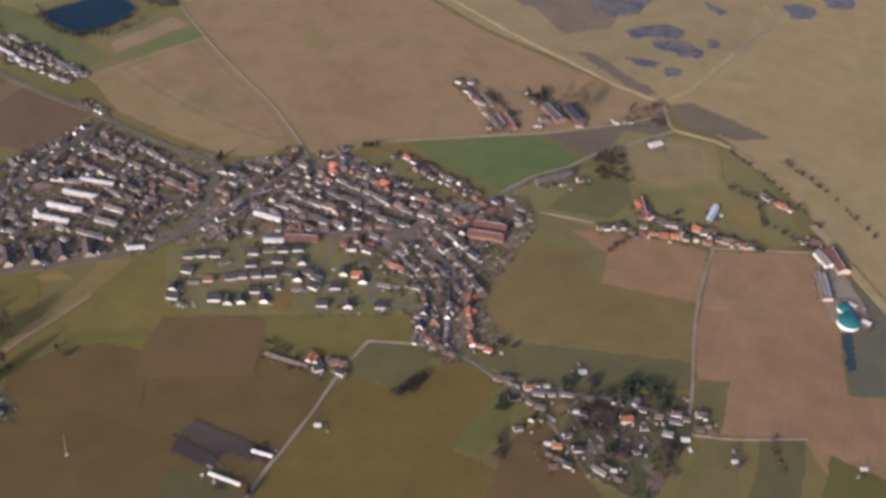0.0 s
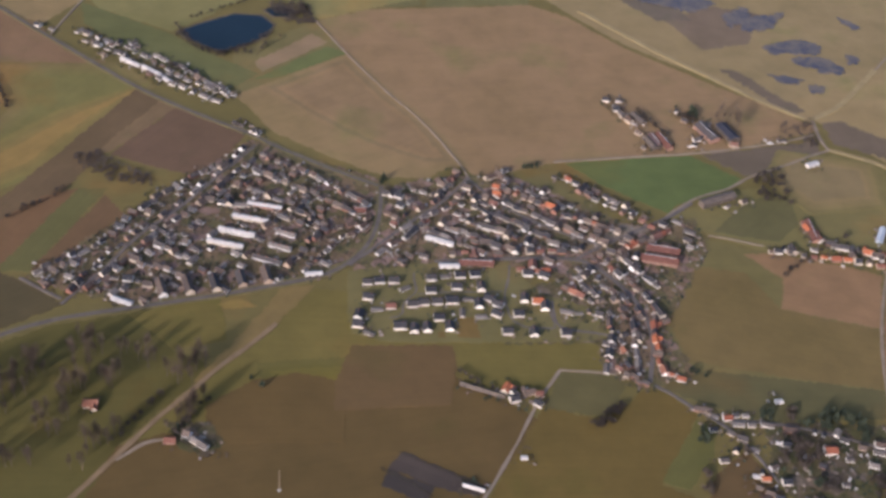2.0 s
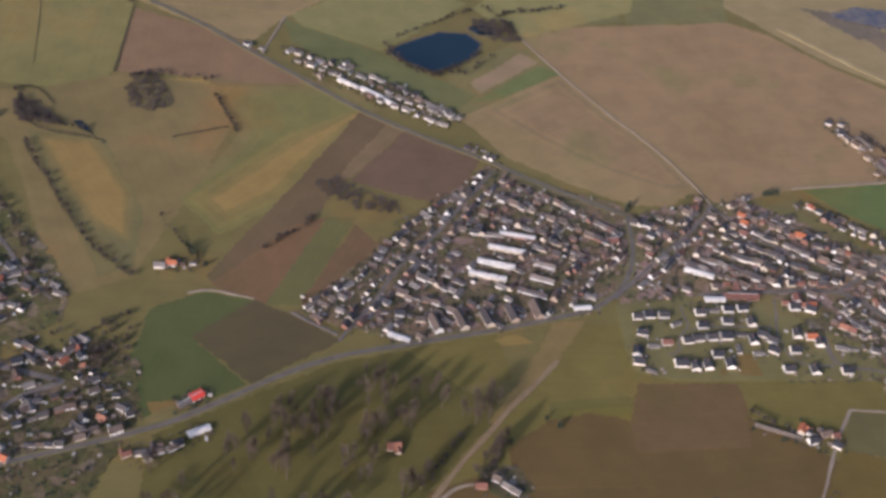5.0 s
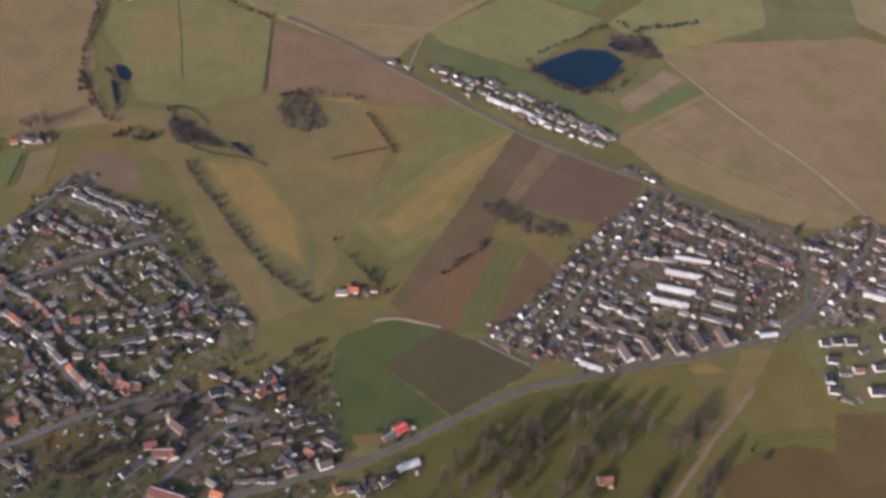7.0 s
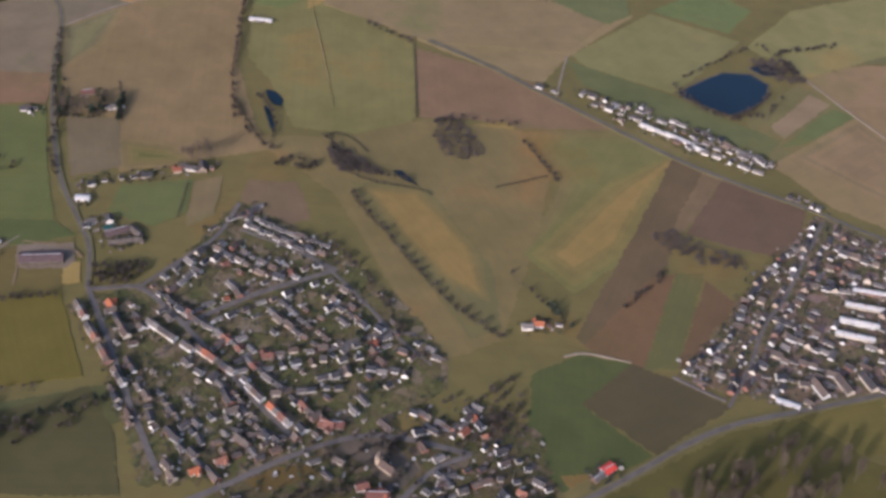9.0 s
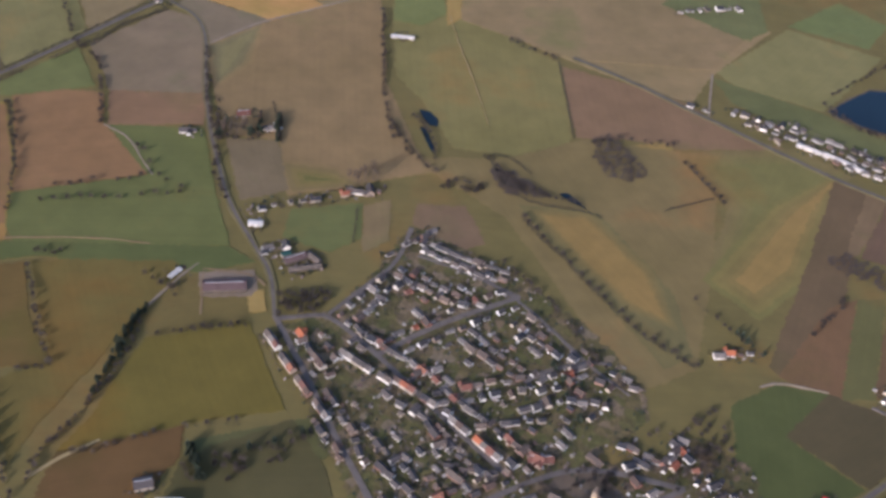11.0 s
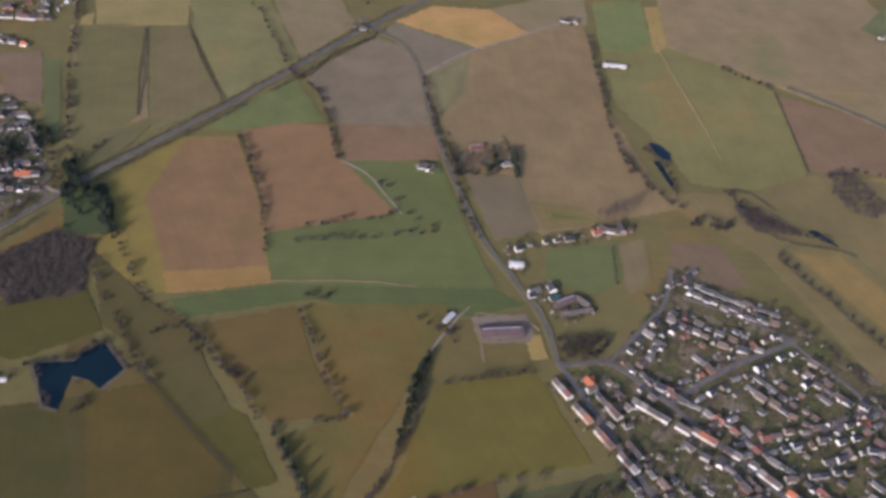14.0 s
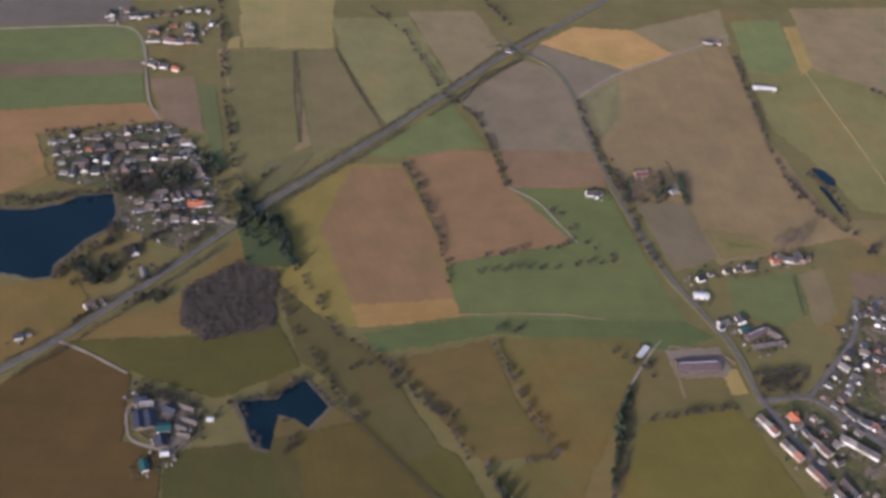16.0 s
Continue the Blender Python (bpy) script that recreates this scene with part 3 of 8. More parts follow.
HALLS = {
    "apartment": ("apartment_block", "long three-storey block with a pale flat roof", ROOF_WHITE, WALL, 0.9),
    "apartment_grey": ("apartment_block", "long block of flats under a grey roof", ROOF_GREY, WALL, 1.6),
    "flat_white": ("white_hall", "long low hall with a bright white sheet roof", ROOF_WHITE, WALL_WHITE, 0.8),
    "barn_red": ("red_barn", "long barn under a weathered red tiled roof", ROOF_BARN, WALL, 3.2),
    "barn_bright": ("roadside_hall", "hall with a bright red roof beside the road", ROOF_BRIGHT, WALL_WHITE, 1.6),
    "barn_grey": ("grey_barn", "farm barn under a dark grey sheet roof", ROOF_GREY, WALL, 2.4),
    "barn_blue": ("riding_hall", "wide riding hall under a violet-grey sheet roof", ROOF_BLUE, ROOF_BROWN, 2.4),
    "barn_slate": ("slate_barn", "farm hall under a dark slate-blue sheet roof", ROOF_DARK, ROOF_BROWN, 1.8),
    "barn_green": ("green_shed", "farm shed under a dark green sheet roof", ROOF_GREEN, WALL, 1.2),
    "barn_brown": ("open_shed", "long weathered shed of boards in the farmyard", ROOF_BROWN, ROOF_BROWN, 1.2),
    "glass": ("greenhouse", "glazed greenhouse with pale ribs", GLASS_ROOF, GLASS_ROOF, 1.6),
}


def hall(kind, ends, width, height):
    """A long building between two ends of its ridge."""
    name, label, roof, wall, rise = HALLS[kind]
    a, b = Vector(ends[0]), Vector(ends[1])
    mid, run = (a + b) / 2, b - a
    lx, ly = max(run.length, 5.0) / 2, width / 2
    TAKEN.append((mid.x, mid.y))
    for s in (-0.6, 0.6):
        TAKEN.append(tuple(mid + run * s * 0.5))
    top = new(name)
    tagged(top, label, "building", GROUPS.get(kind, ""))
    eaves = max(2.0, height - rise)
    bm = bmesh.new()
    gable(bm, -lx, lx, -ly, ly, -0.4, eaves, rise)
    openings(bm, -lx, lx, -ly, ly, eaves)
    bmesh.ops.recalc_face_normals(bm, faces=bm.faces[:])
    walls = part("wall", bm, [wall, GLAZING, DOOR], top)
    if kind.startswith("barn") or kind == "flat_white":
        for x in (-lx * 0.45, lx * 0.45):
            bm = bmesh.new()
            add_box(bm, x - 1.1, -ly - 0.09, 0.0, x + 1.1, -ly - 0.02, min(2.4, eaves - 0.2))
            part("barn_door", bm, ROOF_BROWN, walls, "weathered sliding barn door")
    bm = bmesh.new()
    roof_on(bm, -lx, lx, -ly, ly, eaves, rise, 0.5, 0.25)
    bmesh.ops.recalc_face_normals(bm, faces=bm.faces[:])
    part("roof", bm, roof, top)
    if kind in ("apartment", "apartment_grey"):
        for k in range(3):
            bm = bmesh.new()
            cx = lx * (k - 1) * 0.6
            add_box(bm, cx - 0.6, -0.5, eaves + rise * 0.6, cx + 0.6, 0.5, eaves + rise + 1.1)
            part("chimney", bm, BRICK, top)
    elif kind not in ("glass", "barn_slate", "barn_brown", "barn_green"):
        bm = bmesh.new()
        add_box(bm, -lx * 0.9, -0.3, eaves + rise + 0.2, lx * 0.9, 0.3, eaves + rise + 0.5)
        part("ridge_vent", bm, CONCRETE, top)
    if kind == "glass":
        for k in range(9):
            bm = bmesh.new()
            cx = lx * (k / 4 - 1) * 0.98
            add_box(bm, cx - 0.12, -ly, eaves - 0.2, cx + 0.12, ly, eaves + 0.1)
            part("rib", bm, ROOF_WHITE, top)
    top.matrix_basis = pose(mid.x, mid.y, 0, 0, 0, math.degrees(math.atan2(run.y, run.x)))


# ---- trees ----
def limb(verts, faces, a, b, ra, rb, sides=5):
    a, b = Vector(a), Vector(b)
    d = (b - a).normalized()
    u = d.orthogonal().normalized()
    w = d.cross(u)
    base = len(verts)
    for p, r in ((a, ra), (b, rb)):
        for k in range(sides):
            q = p + (u * math.cos(k * math.tau / sides) + w * math.sin(k * math.tau / sides)) * r
            verts.append(tuple(q))
    for k in range(sides):
        faces.append((base + k, base + (k + 1) % sides, base + sides + (k + 1) % sides, base + sides + k))


def tree_meshes(name, height, spread, count, size, seed, evergreen=False):
    """A tapered trunk with forking limbs, and a crown of many small sprays with gaps."""
    r = random.Random(seed)
    tv, tf = [], []
    fork = height * (0.16 if evergreen else 0.3)
    limb(tv, tf, (0, 0, -0.3), (0.1, 0.05, fork), height * 0.016, height * 0.011, 6)
    limb(tv, tf, (0.1, 0.05, fork), (0.2, -0.1, height * 0.86), height * 0.011, 0.04, 5)
    tips = []
    for k in range(0 if evergreen else 12):
        a = k * 2.4 + r.uniform(-0.4, 0.4)
        z0 = fork + (height * 0.45) * r.random()
        reach = spread * r.uniform(0.55, 0.95)
        tip = (math.cos(a) * reach, math.sin(a) * reach, min(height * 0.95, z0 + height * r.uniform(0.22, 0.5)))
        limb(tv, tf, (0.1, 0, z0), tip, height * 0.0055, 0.02, 3)
        tips.append(Vector(tip))
    cv, cf = [], []
    lumps = [(r.uniform(-1, 1), r.uniform(-1, 1), r.uniform(-1, 1)) for _ in range(5)]
    made = 0
    while made < count:
        u, v, w = r.uniform(-1, 1), r.uniform(-1, 1), r.uniform(-1, 1)
        if u * u + v * v + w * w > 1 or (not evergreen and r.random() < (u * u + v * v) * 0.8):
            continue
        if noise.noise((u * 2.3 + seed, v * 2.3, w * 2.3)) < -0.12:
            continue
        if evergreen:
            zc = fork + (height - fork) * (w + 1) / 2
            wide = spread * (1.0 - 0.85 * (w + 1) / 2)
            p = Vector((u * wide, v * wide, zc))
        else:
            tip = tips[r.randrange(len(tips))]
            p = Vector((tip.x, tip.y, 0)) * r.uniform(0.25, 1.0)
            p.z = fork + (tip.z - fork) * r.uniform(0.35, 1.05)
            p += Vector((u, v, w * 1.3)) * spread * 0.3
        out = (p - Vector((0, 0, height * 0.45))).normalized()
        d = (out + Vector((r.uniform(-0.7, 0.7), r.uniform(-0.7, 0.7), r.uniform(0.0, 1.1)))).normalized()
        side = d.orthogonal().normalized()
        side = Matrix.Rotation(r.uniform(0, 6.28), 3, d) @ side
        ln, wd = size * r.uniform(0.7, 1.7), size * (r.uniform(0.3, 0.75) if evergreen else (r.uniform(0.028, 0.07) if size > 2 else r.uniform(0.07, 0.15)))
        base = len(cv)
        cv += [tuple(p - side * wd), tuple(p + side * wd), tuple(p + d * ln)]
        cf.append((base, base + 1, base + 2))
        made += 1
    return (tv, tf), (cv, cf)


TREES = {}


def make_tree(kit, name, label, height, spread, count, size, seed, evergreen=False):
    trunk, crown = tree_meshes(name, height, spread, count, size, seed, evergreen)
    top = new(name)
    tagged(top, label, "tree")
    for piece, data, mat in (("trunk", trunk, BARK), ("crown", crown, NEEDLES if evergreen else TALL_TWIGS if height > 15 else TWIGS)):
        ob = new(piece, quick_mesh(piece, *data, mat))
        ob.parent = top
    TREES[kit] = top


for k in range(4):
    make_tree(f"bare_{k}", "bare_tree", "leafless brown deciduous tree on a field edge", (5.2, 6.4, 4.4, 5.6)[k], (2.7, 3.1, 2.4, 3.2)[k], 280, 1.2, 20 + k)
for k in range(2):
    make_tree(f"tall_{k}", "tall_bare_tree", "tall leafless park tree with an airy brown crown", (21, 26)[k], (3.6, 4.2)[k], 330, 2.3, 60 + k)
for k in range(2):
    make_tree(f"fir_{k}", "evergreen_tree", "dark green evergreen tree", (8, 10.5)[k], (2.3, 2.8)[k], 260, 1.2, 40 + k, True)


BELT = {"bare": [], "fir": [], "tall": []}
SINGLE = {"bare": 0, "fir": 0, "tall": 0}


def plant(kit, x, y):
    n = 4 if kit == "bare" else 2
    name = f"{kit}_{rng.randrange(n)}"
    if y > 840 or SINGLE[kit] >= 290:            # far trees join the belts
        BELT[kit].append((x, y, rng.uniform(0, 6.28), rng.uniform(0.6, 1.15), rng.randrange(n)))
        return
    SINGLE[kit] += 1
    m = pose(x, y, 0.0, 0, 0, rng.uniform(0, 360))
    if name not in USED:
        USED.add(name)
        TREES[name].matrix_basis = m
        TREES[name]["group"] = "field trees"
    else:
        s = rng.uniform(0.6, 1.1)
        copy_thing(TREES[name], m @ Matrix.Diagonal((s * rng.uniform(0.85, 1.15), s, s * rng.uniform(0.85, 1.15), 1)))


def belt(kit):
    """The trees past the near ones: the same trunks and crowns, each kind joined into one mesh."""
    for piece, mat in (("trunk", BARK), ("crown", NEEDLES if kit == "fir" else TALL_TWIGS if kit == "tall" else TWIGS)):
        verts, faces, size = [], [], 0
        for k in range(4 if kit == "bare" else 2):
            ob = next(c for c in TREES[f"{kit}_{k}"].children if c.name.startswith(piece))
            co = np.array([v.co for v in ob.data.vertices])
            poly = [tuple(p.vertices) for p in ob.data.polygons]
            for x, y, turn, s, which in BELT[kit]:
                if which != k:
                    continue
                c, d = math.cos(turn) * s, math.sin(turn) * s
                verts.append(np.c_[co[:, 0] * c - co[:, 1] * d + x, co[:, 0] * d + co[:, 1] * c + y, co[:, 2] * s])
                faces += [tuple(i + size for i in p) for p in poly]
                size += len(co)
        if verts:
            ob = new(f"far_tree_{piece}s", quick_mesh("belt", np.concatenate(verts).tolist(), faces, mat))
            tagged(ob, "bare trunks of distant tree belts" if piece == "trunk" else ("dark evergreen crowns in the distance" if kit == "fir" else "leafless brown crowns of distant tree belts"), "trees", "", "stuff")


def tree_line(kit, gap, points):
    for p, run in along(points, gap * 0.8):
        if rng.random() < 0.15:
            continue
        x, y = p.x + rng.gauss(0, 1.2), p.y + rng.gauss(0, 1.2)
        if not near_house((x, y), 5):
            plant(kit, x, y)
    under(points, 1.3)


def grove(kit, n, poly):
    for x, y in scattered(round(n * 1.3), poly):
        if not near_house((x, y), 7):
            plant(kit, x, y)


def tufts(name, label, spots, material, leaf=0.8, each=26):
    """Many low bushes in one mesh: each a heap of small leaf-like triangles."""
    g = np.random.default_rng(len(spots) + 5)
    spots = np.array(spots, float)                   # x, y, radius, height
    k = len(spots) * each
    u = g.normal(size=(k, 3))
    u /= np.linalg.norm(u, axis=1)[:, None]
    u *= g.uniform(0.35, 1.0, (k, 1))
    u[:, 2] = np.abs(u[:, 2])
    s = np.repeat(spots, each, axis=0)
    c = np.c_[s[:, 0] + u[:, 0] * s[:, 2], s[:, 1] + u[:, 1] * s[:, 2], u[:, 2] * s[:, 3]]
    a, b, d = (g.normal(size=(k, 3)) for _ in range(3))
    tri = np.stack([c + a * leaf * 0.5, c + b * leaf * 0.5, c + d * leaf * 0.5], 1).reshape(-1, 3)
    tri[:, 2] = np.maximum(tri[:, 2], -0.1)
    me = bpy.data.meshes.new(name)
    me.vertices.add(3 * k)
    me.vertices.foreach_set("co", tri.ravel())
    me.loops.add(3 * k)
    me.loops.foreach_set("vertex_index", np.arange(3 * k, dtype=np.int32))
    me.polygons.add(k)
    me.polygons.foreach_set("loop_start", np.arange(0, 3 * k, 3, dtype=np.int32))
    me.polygons.foreach_set("loop_total", np.full(k, 3, dtype=np.int32))
    me.materials.append(material)
    me.update(calc_edges=True)
    me.validate()
    return tagged(new(name, me), label, "bushes", "", "stuff")


UNDER = []


def under(points, spread):
    for p, run in along(points, 3.5):
        if rng.random() < 0.75:
            UNDER.append((p.x + rng.gauss(0, spread), p.y + rng.gauss(0, spread), rng.uniform(0.6, 1.5), rng.uniform(0.6, 1.7)))


def thicket(n, poly):
    tufts("thicket", "dense leafless brown copse", [(x, y, rng.uniform(2, 3.4), rng.uniform(3.5, 5.5)) for x, y in scattered(round(n * 2.2), poly)], COPSE, 0.5, 170)


def hedge(width, height, points):
    spots = [(p.x + rng.gauss(0, width * 0.2), p.y + rng.gauss(0, width * 0.2), width * rng.uniform(0.4, 0.65), height * rng.uniform(0.6, 1.15)) for p, run in along(points, 1.3)]
    ob = tufts("hedge", "clipped dark hedge between fields", spots, HEDGE, 0.7, 20)
    tagged(ob, "", "hedge", "", "structure")


# ---- the plan ----

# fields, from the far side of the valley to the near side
# tones drop towards the near side: far haze and lens falloff painted in
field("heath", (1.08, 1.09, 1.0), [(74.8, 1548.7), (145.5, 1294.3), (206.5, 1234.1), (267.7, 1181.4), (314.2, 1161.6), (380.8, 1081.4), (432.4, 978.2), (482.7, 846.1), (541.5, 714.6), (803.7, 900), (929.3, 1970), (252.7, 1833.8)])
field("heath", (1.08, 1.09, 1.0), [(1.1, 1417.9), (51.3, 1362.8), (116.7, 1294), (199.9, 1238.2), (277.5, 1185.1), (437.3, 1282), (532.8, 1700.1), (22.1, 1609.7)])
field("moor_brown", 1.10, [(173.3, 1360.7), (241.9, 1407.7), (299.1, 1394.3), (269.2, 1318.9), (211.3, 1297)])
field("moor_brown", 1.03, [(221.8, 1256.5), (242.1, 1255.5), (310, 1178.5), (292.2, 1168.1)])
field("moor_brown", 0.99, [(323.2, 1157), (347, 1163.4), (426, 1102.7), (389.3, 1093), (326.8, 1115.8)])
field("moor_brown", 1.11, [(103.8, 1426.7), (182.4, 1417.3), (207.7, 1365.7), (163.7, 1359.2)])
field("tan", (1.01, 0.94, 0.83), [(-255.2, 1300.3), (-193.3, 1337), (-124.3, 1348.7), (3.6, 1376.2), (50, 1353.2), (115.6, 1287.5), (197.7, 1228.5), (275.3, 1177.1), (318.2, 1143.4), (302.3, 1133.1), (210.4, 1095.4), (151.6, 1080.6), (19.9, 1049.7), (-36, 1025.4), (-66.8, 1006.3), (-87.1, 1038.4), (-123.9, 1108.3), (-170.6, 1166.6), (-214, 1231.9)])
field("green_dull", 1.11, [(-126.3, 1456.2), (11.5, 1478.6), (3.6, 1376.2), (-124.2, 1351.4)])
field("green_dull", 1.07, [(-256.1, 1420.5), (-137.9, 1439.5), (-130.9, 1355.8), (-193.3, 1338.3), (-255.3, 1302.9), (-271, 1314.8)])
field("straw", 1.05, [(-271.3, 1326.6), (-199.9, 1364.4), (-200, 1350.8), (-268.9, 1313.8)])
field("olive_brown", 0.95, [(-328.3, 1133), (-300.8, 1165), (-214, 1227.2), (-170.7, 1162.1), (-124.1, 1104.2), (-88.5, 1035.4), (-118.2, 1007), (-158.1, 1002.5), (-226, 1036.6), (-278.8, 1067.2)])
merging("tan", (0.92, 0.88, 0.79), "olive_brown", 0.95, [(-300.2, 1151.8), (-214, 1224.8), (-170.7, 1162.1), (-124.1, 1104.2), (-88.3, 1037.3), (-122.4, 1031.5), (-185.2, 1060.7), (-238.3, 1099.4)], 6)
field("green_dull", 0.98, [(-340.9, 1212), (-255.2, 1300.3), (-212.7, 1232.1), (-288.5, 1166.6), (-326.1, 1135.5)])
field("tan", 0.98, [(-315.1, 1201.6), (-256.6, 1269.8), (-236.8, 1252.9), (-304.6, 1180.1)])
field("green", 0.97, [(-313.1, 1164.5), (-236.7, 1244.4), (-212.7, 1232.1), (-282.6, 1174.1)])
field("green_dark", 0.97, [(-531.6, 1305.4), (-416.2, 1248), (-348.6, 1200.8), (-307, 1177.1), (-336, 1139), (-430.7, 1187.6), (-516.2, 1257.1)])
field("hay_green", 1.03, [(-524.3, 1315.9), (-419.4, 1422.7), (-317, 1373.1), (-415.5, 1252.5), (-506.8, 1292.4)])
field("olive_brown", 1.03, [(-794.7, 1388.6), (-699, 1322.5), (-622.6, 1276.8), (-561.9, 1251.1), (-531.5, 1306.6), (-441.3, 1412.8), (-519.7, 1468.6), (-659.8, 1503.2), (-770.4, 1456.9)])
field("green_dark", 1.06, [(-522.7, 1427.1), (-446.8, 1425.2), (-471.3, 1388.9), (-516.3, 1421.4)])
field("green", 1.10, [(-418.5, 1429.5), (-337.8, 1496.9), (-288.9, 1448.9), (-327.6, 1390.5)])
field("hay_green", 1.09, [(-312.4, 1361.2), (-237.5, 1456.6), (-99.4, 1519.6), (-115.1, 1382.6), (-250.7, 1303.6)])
field("red_brown", (1.03, 0.95, 0.88), [(-704.3, 1305.5), (-625.3, 1277.9), (-567.2, 1250.7), (-522.5, 1196.2), (-467.8, 1176.4), (-588.1, 1164.6), (-642.6, 1175.7), (-694.7, 1172.3)])
field("straw", 0.91, [(-650.3, 1161.1), (-606.7, 1177), (-594.1, 1166), (-616.1, 1137.5), (-639.3, 1134.7)])
field("hay_green", (0.83, 0.84, 0.80), [(-893.6, 1410.3), (-822.5, 1421.4), (-793.2, 1386.2), (-701.4, 1312.6), (-699.3, 1174.9), (-705.3, 1160), (-760, 1134.7), (-822.3, 1139.8), (-856.4, 1222.3), (-884.8, 1262.4)])
field("olive", (0.92, 0.84, 0.9), [(-873.3, 1121.2), (-771.9, 1128.6), (-689.7, 1169.7), (-587.9, 1161.5), (-561.6, 1089.9), (-584.5, 980.4), (-617, 855), (-676.1, 822.4), (-749.6, 988.3), (-773.8, 1037.9)])
merging("green", (1.2, 0.98, 0.92), "olive", (0.92, 0.84, 0.9), [(-578.5, 1151.3), (-461.9, 1171.9), (-424, 1137.4), (-498.8, 999.4), (-551.4, 947.1), (-581.2, 968.4), (-544, 1073)], 6)
merging("yellow_olive", (0.98, 0.85, 0.76), "green", (1.2, 0.98, 0.92), [(-583.8, 968.1), (-504.2, 1077.5), (-425.7, 1139.2), (-458.8, 1064), (-498.9, 979.2), (-550.9, 931.4)], 6)
field("olive", (0.95, 0.9, 0.9), [(-760.6, 1057.7), (-682.7, 1052.7), (-624.1, 943.9), (-618.2, 869.1), (-646, 852.4), (-689.5, 929.6)])
merging("yellow_olive", (0.85, 0.75, 0.67), "olive", (0.95, 0.9, 0.9), [(-748.4, 1049.9), (-693.6, 1051.5), (-642.4, 974.4), (-631.1, 904.6), (-668.4, 923.9), (-705.8, 976.2)], 3)
field("red_brown", 0.82, [(-857.4, 1048.5), (-811.4, 1050), (-793.2, 996.4), (-822.5, 984.8), (-861.6, 1019.3)])
field("dark_brown", (0.57, 0.58, 0.52), [(-431.7, 1132.5), (-402.6, 1112.9), (-478.7, 920), (-505.7, 885), (-543.2, 849), (-554.8, 863), (-491.9, 996.5)])
field("straw", (0.70, 0.67, 1.06), [(-404.4, 1112.7), (-385.4, 1100.5), (-436.8, 1015.8), (-452.4, 1008.4)])
field("dark_brown", (0.58, 0.55, 0.59), [(-385.4, 1100.5), (-307.5, 1059.8), (-324.4, 1008.4), (-356.2, 988.5), (-398.5, 998.1), (-436.3, 1012.2)])
field("red_brown", (0.71, 0.64, 0.55), [(-548.5, 852.7), (-483.3, 940.3), (-454, 954.3), (-499.4, 829.4), (-528.7, 840.5)])
field("green", (0.85, 0.72, 0.75), [(-454, 954.3), (-427.3, 957), (-469.3, 832), (-499.4, 829.4)])
field("red_brown", (0.65, 0.61, 0.54), [(-427.8, 947.3), (-403.3, 918.5), (-447.7, 847.5), (-469.3, 832)])
field("green", (0.60, 0.61, 0.55), [(-595, 816), (-553.1, 843.2), (-508.2, 835.5), (-555.8, 786.8), (-503.4, 737), (-541.9, 712.8), (-578.4, 696.3), (-603.4, 740.1)])
field("brown", (0.57, 0.67, 0.73), [(-555.8, 786.8), (-508.2, 835.5), (-475.4, 820.7), (-430.9, 793), (-499.8, 738.5)])
field("ochre", 0.95, [(-578.6, 712.3), (-556.8, 716), (-554.5, 697.5), (-570.5, 696.4)])
field("yellow_olive", 0.67, [(-578.4, 696.3), (-557.3, 711.7), (-543.7, 698.7), (-568.9, 680.6)])
field("green", (0.76, 0.87, 0.82), [(24.3, 1047.8), (90.2, 1062.8), (160.6, 1076.4), (209.6, 1040.9), (189.9, 1018.7), (132.3, 988.2), (123.1, 974.9), (106.2, 985.3), (60.1, 1013.9)])
field("moor_brown", 0.96, [(171.2, 1079.8), (306.4, 1120), (307.3, 1099.3), (216.1, 1045.7)])
field("olive", 0.92, [(122.9, 968.4), (189.5, 1013.8), (264.4, 1045.2), (320.9, 1097.7), (378.8, 1070.7), (404.2, 1013.2), (425.5, 923.4), (376.8, 908.3), (330.2, 931.4), (210.8, 926.2), (158.6, 943.9)])
field("green_dull", 0.90, [(164.7, 950), (206.1, 1001.1), (256.2, 1026.2), (255.2, 968.7), (229.1, 940.5)])
field("green_dull", 0.89, [(-21.5, 1014.4), (12.8, 1033.3), (48.6, 993.2), (54.5, 961), (14.3, 984.6)])
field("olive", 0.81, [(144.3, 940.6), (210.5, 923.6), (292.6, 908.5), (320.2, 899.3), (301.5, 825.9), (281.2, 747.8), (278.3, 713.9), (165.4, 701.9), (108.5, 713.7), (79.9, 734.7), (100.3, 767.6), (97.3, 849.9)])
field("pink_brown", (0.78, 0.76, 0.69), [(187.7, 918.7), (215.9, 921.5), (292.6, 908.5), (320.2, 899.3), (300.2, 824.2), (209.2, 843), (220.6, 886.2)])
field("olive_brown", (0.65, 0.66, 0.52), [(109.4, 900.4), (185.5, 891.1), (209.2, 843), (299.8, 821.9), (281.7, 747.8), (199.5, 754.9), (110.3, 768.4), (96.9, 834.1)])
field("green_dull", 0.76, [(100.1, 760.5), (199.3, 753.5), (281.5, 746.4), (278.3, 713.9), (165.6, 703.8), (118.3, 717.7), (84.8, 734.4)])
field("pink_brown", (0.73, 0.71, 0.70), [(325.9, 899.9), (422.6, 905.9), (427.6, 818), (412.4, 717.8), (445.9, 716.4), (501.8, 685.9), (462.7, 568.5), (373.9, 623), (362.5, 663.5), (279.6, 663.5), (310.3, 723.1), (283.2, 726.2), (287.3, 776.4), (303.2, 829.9)])
